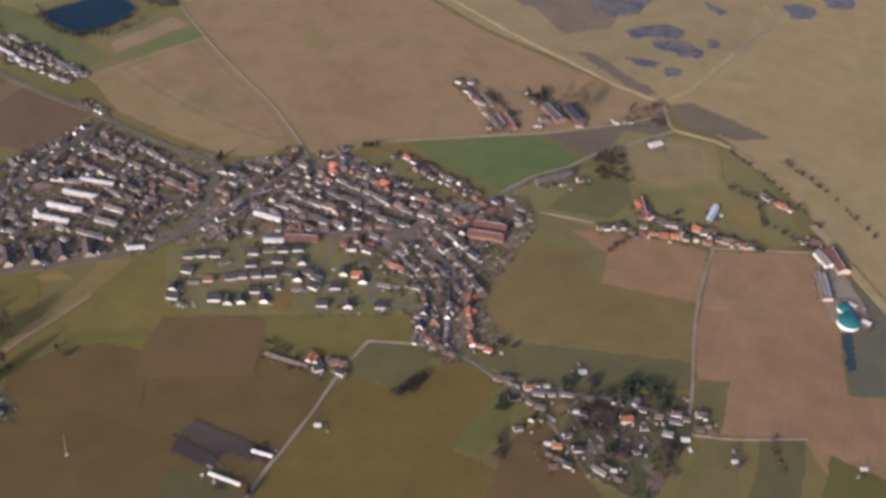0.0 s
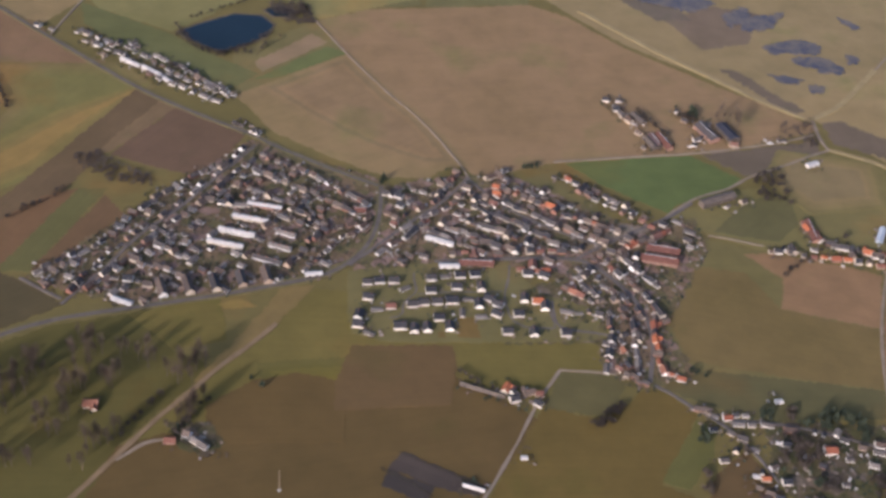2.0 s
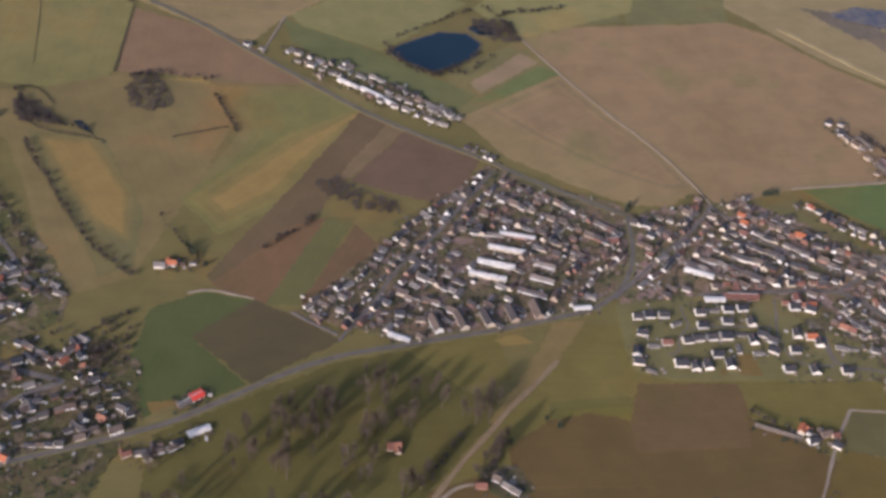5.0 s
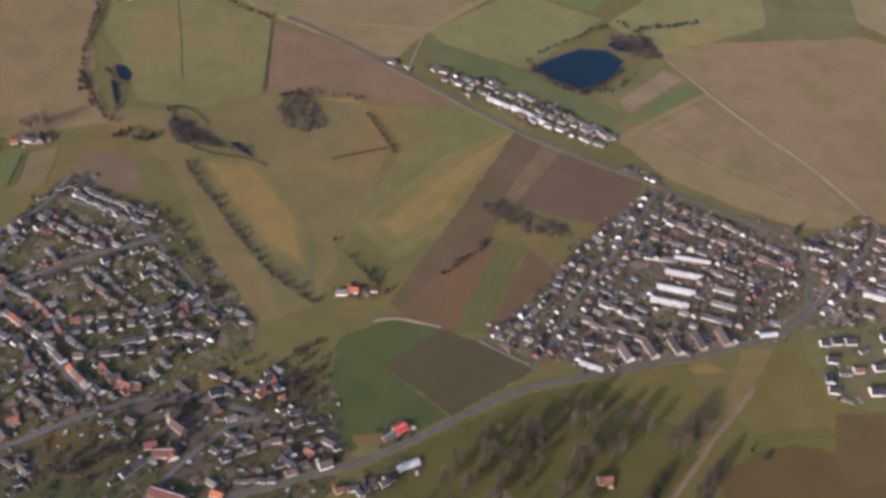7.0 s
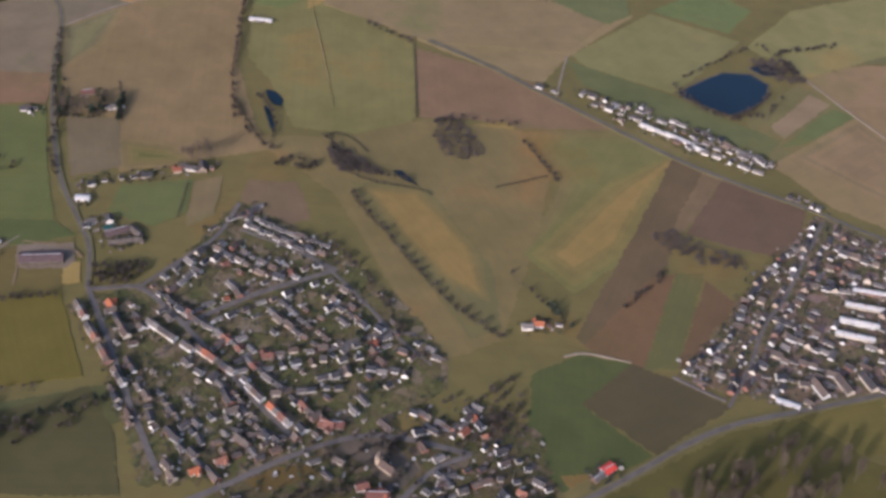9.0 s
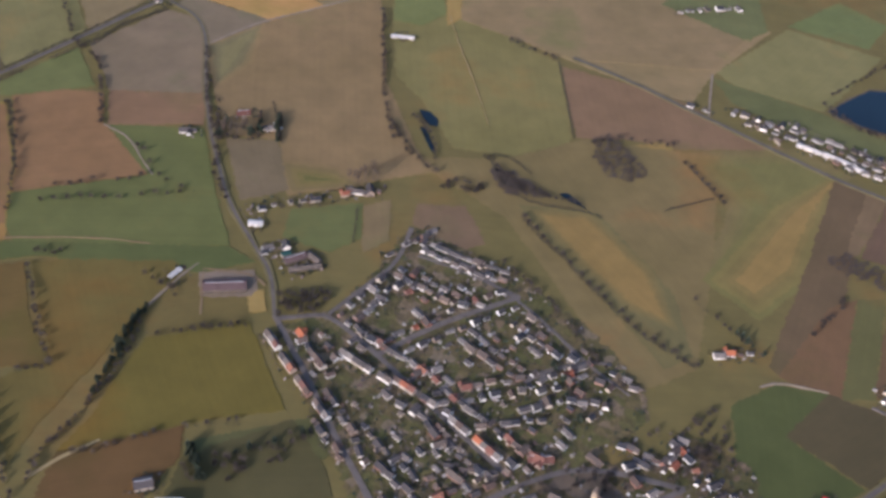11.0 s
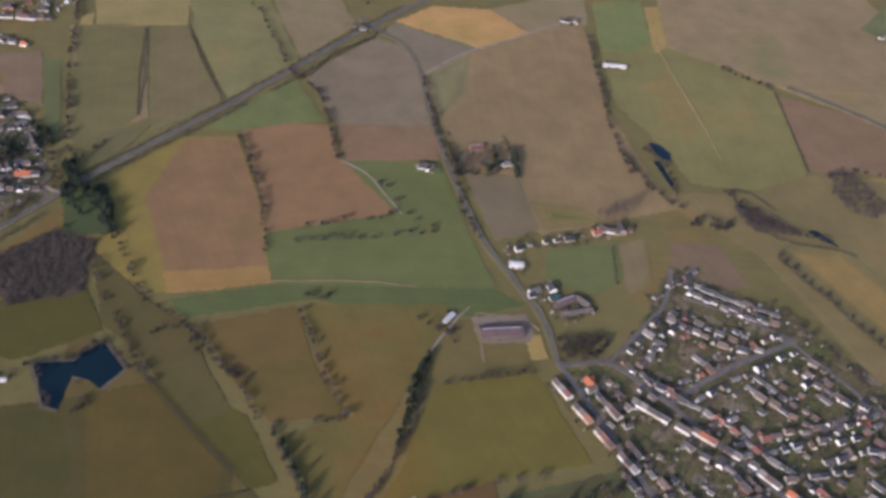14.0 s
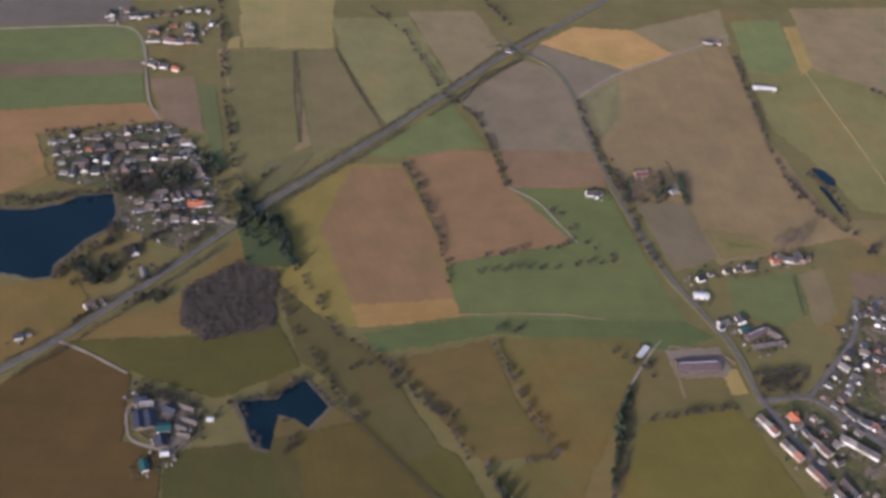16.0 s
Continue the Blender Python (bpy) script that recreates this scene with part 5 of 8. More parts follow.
pond("marsh_pool", [(501.9, 1407.5), (530.6, 1417.7), (547.8, 1405.6), (537.7, 1381), (507.9, 1376.6)])
pond("marsh_pool", [(560.5, 1437.2), (586.7, 1444.2), (607.3, 1441.4), (597.8, 1413.1), (567.3, 1414.4)])
pond("marsh_pool", [(343.1, 1279.6), (356.6, 1277.6), (357.1, 1261), (344.9, 1261.9)])
pond("marsh_pool", [(137.4, 1410.5), (179.2, 1438.4), (215.8, 1436.8), (247.2, 1413), (212.3, 1386.8), (164.6, 1400.5)])
pond("marsh_pool", [(248, 1385.2), (283.4, 1411.4), (281.9, 1376.6), (254.4, 1352.4)])
pond("marsh_pool", [(267, 1374.4), (333, 1404.8), (310, 1360.4), (267.4, 1347.6)])
pond("stream", [(-857.8, 1202.1), (-846.3, 1198.2), (-838.1, 1185), (-839.3, 1174.3), (-847.5, 1176.8), (-854.7, 1189.9)])
pond("stream", [(-857.2, 1171.7), (-850.9, 1169.4), (-842.3, 1138.7), (-843.1, 1127.2), (-848.3, 1141)])
pond("stream", [(-782, 1112.5), (-772, 1105.6), (-764.6, 1090.1), (-750.1, 1085.5), (-762.4, 1080.9), (-771.1, 1083.6), (-779.4, 1098.4)])
pond("stream", [(-719.3, 1078), (-711.6, 1079), (-702, 1069), (-694, 1057), (-702, 1062), (-711, 1067)])
# roads and tracks
way("straw_track", 6.3, [(66.7, 1370.4), (142.1, 1293.8), (206.8, 1237.9), (268.1, 1185), (311.8, 1159)])
way("straw_track", 5.4, [(318.7, 1104), (351.5, 1092.8), (380, 1077.1), (401.1, 1042.5)])
way("straw_track", 9.9, [(437.8, 951.2), (457.6, 892.4), (478.6, 831.7), (513.8, 752.8)])
way("track", 3.4, [(313.2, 1159.1), (312.4, 1121.8), (318, 1103.9)])
way("track", 2.7, [(318, 1103.9), (298.3, 1092.9), (254.5, 1064.5), (215.9, 1043.7), (193, 1021.1), (153.4, 1003), (120, 968.1)])
way("track", 2.7, [(12.4, 1048.4), (84.2, 1064.2), (170, 1080.7), (266.1, 1111.7), (308, 1131.3)])
way("straw_track", 7.2, [(313.5, 1161.5), (351.2, 1189.8), (383.1, 1232.9), (417.6, 1279.7)])
way("track", 2.7, [(417.6, 1279.7), (455.5, 1329.2), (479.8, 1349.3), (488, 1367.5), (486.9, 1390.4), (480, 1406.9)])
way("track", 1.7, [(-255.2, 1300.3), (-214, 1231.9), (-170.7, 1164.3), (-124, 1106.2), (-86.1, 1035.7), (-76.6, 1011.6)])
way("asphalt", 3.8, [(-681.8, 640.3), (-569.6, 685.7), (-547, 699.3), (-512.7, 723.5), (-473, 752.3), (-434.7, 774.1), (-384.6, 790.1), (-304.2, 814.8), (-265.2, 829.2), (-215, 847.8), (-191.8, 865.9), (-172.8, 894.9), (-163.4, 936.5), (-164.3, 988.3)])
way("asphalt", 3.3, [(-686.2, 1324.1), (-617.7, 1279.6), (-571.8, 1241.5), (-542.6, 1219.1), (-485.9, 1174.8), (-425.1, 1127), (-356, 1087.8), (-301.8, 1062.5), (-278, 1044.9), (-214.6, 1009.9), (-167.1, 988)])
way("track", 2.4, [(-547.3, 1228), (-529.5, 1311.2)])
way("lane", 2.8, [(-432.9, 792.6), (-413.5, 826.2), (-401.7, 849.3), (-386.2, 889.3), (-354, 933.2), (-330.6, 978.8), (-295.1, 1042.9)])
way("lane", 2.2, [(-475.7, 823.2), (-455.2, 811.5), (-433.9, 799.4)])
way("lane", 2.8, [(-76.6, 1011.6), (-104, 966.6), (-133.5, 936.3), (-162, 899.9), (-189.2, 866.1)])
way("lane", 3.3, [(73.7, 739.8), (84, 786.6), (81.3, 821.1), (69.7, 852.8), (43.9, 884.7), (24.5, 896.9), (-35.2, 891.1), (-110.5, 879.1)])
way("lane", 2.8, [(24.5, 896.9), (75.2, 936), (120.6, 966.1), (149.8, 993.7)])
way("lane", 2.2, [(-3.6, 835.1), (-2.9, 806.6), (3.5, 798.8), (43.1, 795.4)])
way("lane", 2.2, [(-76.9, 1008.8), (-42.7, 966.2), (3.5, 937), (49.6, 917)])
way("track", 2.4, [(326.8, 905.1), (304.7, 845.6), (289.6, 791.1), (274.8, 707.1), (268.1, 679.9)])
way("track", 2.7, [(-2.2, 749), (-24.8, 708.2), (-52.1, 644.1), (-79.5, 591.3), (-89, 565.2)])
way("track", 2.0, [(-2.2, 749), (21.3, 748.9), (46.7, 747.6)])
way("lane", 2.2, [(77.5, 737.9), (108.5, 713.7), (136.2, 692.6), (155.3, 660.5), (165, 637.4)])
way("lane", 2.2, [(136.8, 702.9), (189.3, 700.5), (235.8, 688.2), (270.2, 678.2)])
way("track", 2.0, [(267.7, 662.7), (302.4, 659.1), (341.1, 663.1), (365.2, 664.9)])
way("track", 2.0, [(158.6, 943.9), (211.4, 932.5)])
way("track", 2.0, [(322.8, 904.7), (370.7, 906), (424.7, 907.8)])
way("dirt_track", 4.4, [(-246.8, 785.2), (-260.6, 764), (-289.7, 728.2), (-306.4, 702.3), (-338.1, 655.9), (-361.1, 615.4), (-380.2, 583.6)])
way("track", 2.0, [(-352.3, 626.5), (-332.9, 646.3), (-320.2, 649.4)])
way("asphalt", 2.7, [(-1166.1, 1404.1), (-1140.5, 1374.6), (-1113.6, 1356.8), (-1094.4, 1313.2), (-1082.8, 1218.4), (-1066.9, 1142.9), (-1049.2, 1082.6), (-1033, 1030.5), (-999.6, 968.6), (-982.9, 937.7), (-975.6, 887.5)])
way("lane", 4.0, [(-975.6, 887.5), (-945.1, 827.3), (-923.4, 777.1), (-899.2, 728.1), (-880.2, 692.1)])
way("lane", 3.8, [(-975.6, 883.5), (-944.7, 890), (-930.4, 892.5), (-898.1, 861.6), (-863.2, 821.5), (-830.2, 783.6), (-802.6, 752.7), (-783.5, 732.9)])
way("lane", 3.4, [(-930.4, 892.5), (-900.2, 931), (-873.9, 961.8), (-861.8, 1011.8)])
way("lane", 4.2, [(-887, 848.8), (-849.8, 878.2), (-825.7, 895.9), (-765, 928.1)])
way("lane", 3.2, [(-765.8, 827.5), (-751.9, 839.5), (-710.6, 856.8), (-690.9, 852.7)])
way("lane", 2.6, [(-855.3, 974.5), (-823.3, 961.3), (-784.9, 941.1), (-764, 928.2)])
way("lane", 3.9, [(-874.1, 659.7), (-839, 680.6), (-795.8, 710.2), (-749.4, 736.7), (-710.9, 743.8), (-646.8, 728.1)])
way("lane", 3.3, [(-729.9, 633.7), (-700.9, 681.1), (-675.6, 713.3), (-646.8, 728.1)])
way("lane", 2.2, [(-841.3, 990.8), (-793.9, 950.9), (-749.7, 906.2), (-710.2, 851.2), (-678.6, 820.2)])
way("asphalt", 4.6, [(-1658.8, 787.5), (-1580.8, 872.9), (-1545, 906), (-1509.1, 950.7), (-1470, 996.7), (-1428.9, 1052.1), (-1393.2, 1097.5), (-1334.5, 1163.9), (-1281.2, 1224.1), (-1233, 1284.1), (-1173.1, 1360.9), (-1119.3, 1419.8), (-1069.5, 1469.2), (-1008.2, 1536.1)])
way("track", 2.4, [(-1542.7, 905.5), (-1520.9, 897.3), (-1483.5, 876)])
way("track", 2.4, [(-1088.9, 1298.2), (-1043.7, 1347.7), (-971.4, 1393.7), (-901.7, 1444.1)])
way("track", 2.4, [(-1761, 1338.1), (-1705.7, 1350), (-1620.7, 1368.3), (-1570.7, 1375.1), (-1550.9, 1341.8), (-1531.6, 1238.4), (-1512.8, 1209.9)])
way("track", 3.4, [(-1437.2, 1069.2), (-1425.2, 1062.5), (-1417.4, 1060.9)])
way("track", 2.0, [(-1083.9, 886.3), (-1061.3, 927.3), (-1048.1, 946.1)])
way("dirt_track", 1.8, [(-1042.7, 939.5), (-998.6, 936.4), (-987.4, 923.4)])
way("dirt_track", 1.6, [(-1042.7, 939.5), (-1036.8, 882.4)])
way("track", 2.0, [(-567.4, 838.6), (-548.3, 845.7), (-509.2, 836.7)])
way("straw_track", 2.7, [(-1091.1, 744.1), (-1108.5, 732.5), (-1137.3, 705.5)])
way("dirt_track", 1.2, [(-1221.3, 962.5), (-1144.2, 971.3), (-1094.2, 967.1)])
way("track", 1.7, [(-1170.7, 1138.4), (-1142.1, 1120.7), (-1121.7, 1083.4), (-1109, 1063.6)])

way("straw_track", 0.5, [(-827.6, 1404.3), (-814.6, 1330.7), (-797.7, 1252), (-785.1, 1179.2)])

# triangular estate beside the avenue
house_row("estate", 17, [(-463.5, 831.6), (-419.6, 870.3), (-386.3, 936.5), (-332.2, 1000.2)])
house_row("estate", 19, [(-429.9, 811), (-397.8, 878.7), (-359.3, 932.7), (-306.1, 1033)])
house_row("estate", 19, [(-413.1, 816.2), (-379.3, 872.8), (-343.3, 932.7), (-296.6, 1015.3)])
house_row("estate", 12, [(-285.9, 1027.8), (-237.1, 999.1), (-176.4, 957.2)])
house_row("estate", 11, [(-293.2, 1001.9), (-236.8, 972.4), (-187.6, 943.2)])
house_row("estate", 8, [(-314, 977.1), (-269.4, 960.1), (-220.2, 935.6)])
house_row("estate", 6, [(-328.4, 947.8), (-290.5, 943.3)])
house_row("estate", 6, [(-263.3, 935.3), (-214.9, 911.5)])
house_row("estate", 6, [(-367.3, 880.2), (-329.7, 859.3)])
house_row("estate", 6, [(-382.3, 854.2), (-335.6, 837.9)])
house_row("estate", 5, [(-404.5, 813.4), (-394.2, 828.7), (-364.1, 824.3)])
house_row("estate", 8, [(-267.9, 914.2), (-247.2, 941.2), (-214.8, 919.6)])
house_row("estate", 11, [(-243.2, 861.7), (-220.2, 910.9), (-188, 926.5)])
house_row("estate", 9, [(-227.8, 855.6), (-199, 905), (-180, 923.2)])
place("longhouse", -351.2, 817.9, 112)
place("longhouse", -328.6, 823.5, 111)
place("longhouse", -306.3, 829.2, 110)
place("longhouse", -283.8, 837.1, 109)
place("longhouse", -262, 843.5, 108)
hall("apartment", [(-321.1, 886.9), (-287.7, 880.1)], 5, 5)
hall("apartment", [(-312.9, 904.4), (-279.1, 897.5)], 5, 5)
hall("apartment", [(-302.5, 925.1), (-268.3, 918.8)], 5, 5)
hall("apartment", [(-290.7, 944.8), (-258.2, 939.8)], 5, 5)
hall("apartment_grey", [(-276.9, 869.9), (-251.1, 861.7)], 5.5, 4.5)
hall("apartment_grey", [(-264.7, 888.2), (-243.7, 881.7)], 5.5, 4.5)
hall("apartment_grey", [(-260, 907), (-241.4, 901.6)], 5.5, 4.5)
hall("flat_white", [(-391.1, 803.6), (-372.9, 796.9)], 5, 3)
hall("flat_white", [(-227.9, 848.8), (-212.7, 851.8)], 4.5, 3.5)
hall("barn_red", [(-189.1, 944.7), (-178.2, 945.8)], 7.2, 6)

# long settlement by the avenue
house_row("white", 14, [(-517.8, 1239.5), (-453.8, 1210.4), (-399.1, 1165.3), (-335.2, 1127.9)])
house_row("white", 12, [(-504.9, 1217.4), (-464.8, 1199.5), (-409.7, 1150.6), (-346.5, 1118)])
house_row("white", 9, [(-397.8, 1182.3), (-361.4, 1153.7), (-329.4, 1130.8)])
hall("flat_white", [(-459.9, 1186.5), (-436.6, 1172.6)], 4.5, 3.5)
hall("flat_white", [(-433.6, 1173.1), (-410.4, 1157.2)], 4.5, 3.5)
hall("flat_white", [(-408.9, 1154.1), (-397, 1144.7)], 4.5, 3.5)
house_row("white", 4, [(-320.3, 1080.1), (-296, 1061.2)])
house_row("white", 2, [(-563.1, 1245.2), (-549, 1237.5)])

# market town
house_row("town", 7, [(-159.1, 976.4), (-140, 969.8), (-118.8, 953)])
house_row("town", 6, [(-111.5, 979.9), (-82.3, 1025.8)])
house_row("town", 5, [(-96.1, 996.7), (-112.2, 968.4)])
house_row("town", 6, [(-57.9, 1010), (-35.7, 1028.2)])
house_row("town_red", 9, [(-47.7, 997.5), (8, 968.1)])
house_row("town", 10, [(10.2, 964), (75.3, 936.8)])
house_row("town", 10, [(-57.8, 983), (4.8, 946.4)])
house_row("town", 10, [(-70.8, 964.1), (-3.8, 924.7)])
house_row("town", 10, [(-83.6, 945.7), (-16.5, 911.2)])
house_row("town", 10, [(-96, 927.7), (-34.2, 899.1)])
house_row("town", 9, [(-115.4, 921.6), (-66.8, 894.3)])
house_row("town", 9, [(4.2, 942.1), (55.4, 918.4)])
house_row("town", 8, [(-4.4, 920.6), (36.6, 904.4)])
house_row("town_red", 10, [(-93.6, 891.7), (20.3, 904.4)])
house_row("town", 8, [(-147.9, 918.3), (-104.8, 956.2), (-67.9, 995.3)])
house_row("town", 9, [(-160, 885.1), (-117.3, 933.8)])
house_row("town", 8, [(24.1, 1019.1), (62.9, 991.6), (107.3, 957)])
house_row("town", 8, [(36, 1002.1), (71.3, 974.8), (110.3, 944.6)])
house_row("white", 3, [(13, 1022.5), (34.9, 1013.9)])
house_row("town_red", 6, [(76.9, 916.5), (116, 945.2)])
house_row("white", 2, [(136, 934.7), (148.3, 927.6)])
house_row("town", 8, [(24.4, 879.7), (63, 845.6), (81.8, 811.2)])
house_row("town", 8, [(50.2, 890), (80.5, 854.6), (95.4, 826.7)])
house_row("town", 6, [(68.2, 899.6), (98.3, 863.7)])
house_row("town_red", 4, [(9.3, 851.7), (25.9, 842.2)])
house_row("white", 3, [(9.8, 822.6), (37.5, 820.1)])
house_row("town", 9, [(47.2, 811.7), (40.1, 753.8)])
house_row("town", 8, [(69.5, 813.7), (66.8, 752.7)])
house_row("town_red", 7, [(88.5, 818.9), (86.7, 754.3)])
house_row("town_red", 4, [(49.4, 751.3), (70.7, 737)])
house_row("town_red", 4, [(86, 751), (106.9, 746.3)])
hall("barn_red", [(86.1, 900.8), (120.3, 896.2)], 9.4, 8)
hall("barn_red", [(93, 915.9), (123.6, 910.9)], 9.4, 8)
hall("flat_white", [(-119.1, 911.9), (-93, 903.3)], 5, 4)
hall("flat_white", [(-106.2, 871.5), (-87.7, 873.3)], 5, 4)
hall("barn_red", [(-87.5, 878.1), (-55.9, 878.9)], 6.5, 6)
place("new_dark", -171.2, 844.1, 5, 1.12, GROUPS["white_new"])
place("new_dark", -160.6, 846.9, 8, 1.12, GROUPS["white_new"])
place("new_dark", -147.3, 848.1, 4, 1.12, GROUPS["white_new"])
place("white_low", -137.3, 838.4, 30, 0.95, GROUPS["white_new"])
place("new_dark", -169.3, 824.3, -8, 1.12, GROUPS["white_new"])
place("new_dark", -176.6, 800.6, 80, 1.12, GROUPS["white_new"])
place("new_dark", -176.4, 788.7, -6, 1.12, GROUPS["white_new"])
place("white_low", -166.7, 779.1, -25, 0.95, GROUPS["white_new"])
place("white_low", -161.3, 809.1, 5, 0.95, GROUPS["white_new"])
place("new_red", -149, 813.9, 4, 1.12, GROUPS["white_new"])
place("new_dark", -113.4, 854.7, 6, 1.12, GROUPS["white_new"])
place("white_low", -100.6, 858.5, 8, 0.95, GROUPS["white_new"])
place("new_dark", -87, 861, 7, 1.12, GROUPS["white_new"])
place("new_dark", -73.4, 863.6, 10, 1.12, GROUPS["white_new"])
place("new_dark", -113.7, 838.1, 6, 1.12, GROUPS["white_new"])
place("new_dark", -90.2, 845.3, 4, 1.12, GROUPS["white_new"])
place("new_dark", -68, 846.1, 95, 1.12, GROUPS["white_new"])
place("new_dark", -129.9, 818, 10, 1.12, GROUPS["white_new"])
place("new_dark", -120.1, 821.4, 8, 1.12, GROUPS["white_new"])
place("new_dark", -107.8, 823.7, 6, 1.12, GROUPS["white_new"])
place("new_dark", -94.6, 826.1, 5, 1.3, GROUPS["white_new"])
place("white_low", -80.2, 829.9, 2, 0.95, GROUPS["white_new"])
place("new_dark", -60.8, 831.7, -20, 1.12, GROUPS["white_new"])
place("new_dark", -52.8, 825, -25, 1.12, GROUPS["white_new"])
place("new_dark", -70.4, 823.4, 95, 1.12, GROUPS["white_new"])
place("new_dark", -54.2, 812.6, -25, 1.12, GROUPS["white_new"])
place("white_low", -68.6, 807.7, 5, 0.95, GROUPS["white_new"])
place("new_dark", -140.1, 789.6, 4, 1.3, GROUPS["white_new"])
place("new_dark", -127.6, 787.1, 92, 1.12, GROUPS["white_new"])
place("new_dark", -116.4, 789.3, 95, 1.12, GROUPS["white_new"])
place("new_dark", -106, 803.2, 5, 1.12, GROUPS["white_new"])
place("new_dark", -96.7, 792.2, 94, 1.12, GROUPS["white_new"])
place("white_low", -85.5, 811.1, 90, 0.95, GROUPS["white_new"])
place("new_dark", -24.1, 869.6, 5, 1.12, GROUPS["white_new"])
place("new_dark", -8.9, 868.4, -20, 1.12, GROUPS["white_new"])
place("new_red", -19, 880.7, 88, 1.12, GROUPS["white_new"])
place("new_dark", -28.8, 834.6, 88, 1.12, GROUPS["white_new"])
place("new_red", -16.8, 832, 4, 1.12, GROUPS["white_new"])
place("new_dark", -10.7, 825.6, 90, 1.12, GROUPS["white_new"])
place("new_dark", -34.9, 814.4, 4, 1.12, GROUPS["white_new"])
place("new_dark", -45.7, 790.7, 6, 1.12, GROUPS["white_new"])
place("new_dark", -22.5, 791.5, 94, 1.12, GROUPS["white_new"])
place("new_dark", 6, 792.8, 5, 1.12, GROUPS["white_new"])
house_row("town_red", 4, [(-29.4, 874.6), (-0.5, 873.5)])
house_row("town", 5, [(22.1, 865.7), (36.5, 843.1)])

# farms and barns north of the town
place("white_tall", 80.1, 1171.2, -20, 1, GROUPS["farm"])
place("white_tall", 94.5, 1171.1, -20, 0.9, GROUPS["farm"])
place("white_low", 89.9, 1161.3, -10, 0.8, GROUPS["farm"])
place("white_tall", 89.8, 1152.5, -15, 1, GROUPS["farm"])
place("dark_b", 95.5, 1143.4, -50, 1.1, GROUPS["farm"])
place("dark_e", 101.3, 1132.4, -50, 1.1, GROUPS["farm"])
place("dark", 109.4, 1110.5, -50, 1, GROUPS["farm"])
place("grey", 105.5, 1108.1, -40, 0.7, GROUPS["farm"])
place("dark_d", 111.8, 1084.1, -40, 0.9, GROUPS["farm"])
place("white_tall", 157.9, 1157.3, 80, 0.8, GROUPS["farm"])
place("white_low", 186.3, 1137.3, -15, 1.2, GROUPS["farm"])
place("grey", 172.2, 1105.1, 20, 1, GROUPS["farm"])
place("white_tall", 168, 1095.3, -20, 0.8, GROUPS["farm"])
place("grey", 177.9, 1109.6, 60, 0.8, GROUPS["farm"])
place("dark_red", 211.9, 1099.9, -5, 1, GROUPS["farm"])
place("white_low", 267.9, 1114.2, 10, 0.9, GROUPS["farm"])
place("white_shed", 253.2, 1108.6, 10, 1, GROUPS["farm"])
place("dark", 164.6, 1140.4, -40, 1, GROUPS["farm"])
hall("barn_brown", [(106.4, 1145.6), (116.8, 1128.6)], 7, 5)
hall("barn_brown", [(115.9, 1100.8), (123.8, 1081.8)], 6, 5)
hall("barn_blue", [(122.1, 1107.6), (129.5, 1087.7)], 6.5, 5)
hall("barn_red", [(129.7, 1110), (140.3, 1083.8)], 7.5, 6)
hall("barn_grey", [(178.3, 1132.5), (192.5, 1103.8)], 13, 7)
hall("barn_slate", [(202.4, 1134.3), (214.2, 1106.5)], 12, 7)
tree_line("bare", 6, [(112.9, 1157.5), (125.1, 1131.6), (139.3, 1110.5)])
grove("fir", 7, [(169.4, 1164.7), (181.9, 1170.4), (183.9, 1150.7), (170.5, 1147.1)])
tree_line("tall", 8, [(197.4, 1140.7), (212.2, 1146.5), (222.4, 1126.4)])
grove("bare", 10, [(156.7, 1155.2), (176.4, 1153.7), (173, 1133.7), (157.8, 1135.7)])
hall("flat_white", [(285.3, 1069), (298.5, 1075.7)], 6, 4)
hall("barn_brown", [(157.9, 988.3), (194.3, 1007.8)], 8.6, 7)
house_row("white", 2, [(187.7, 990.5), (203.1, 1000.8)])

# eastern hamlet, greenhouse and biogas plant
house_row("farm", 4, [(216.3, 925.1), (244.5, 926.2)])
house_row("town_red", 7, [(246.7, 921.2), (321.6, 914)])
house_row("town", 5, [(277.4, 940.2), (313, 930.5)])
house_row("town_red", 3, [(258.3, 969.9), (269.9, 948.3)])
hall("barn_red", [(263.9, 974.3), (265.6, 942.5)], 6.5, 6)
hall("glass", [(330.3, 948.4), (341.2, 971.5)], 6, 3.5)
house_row("farm", 4, [(335.9, 915.4), (365.8, 909.8)])
house_row("farm", 4, [(394.3, 993.9), (416.4, 972.8)])
house_row("farm", 3, [(419.9, 923.7), (436, 919.3)])
hall("barn_red", [(443.9, 911), (449.6, 877.9)], 13, 8)
hall("barn_grey", [(430.4, 906.1), (437.8, 885.8)], 10.1, 7)
hall("barn_grey", [(423.9, 877.5), (421.9, 837.4)], 6, 5)
hall("barn_grey", [(428.2, 873.2), (425.9, 837.1)], 5.8, 6)
hall("flat_white", [(443.3, 835.2), (449.2, 831)], 4, 3)
hall("flat_white", [(450, 812.1), (456.4, 808.1)], 4, 3)

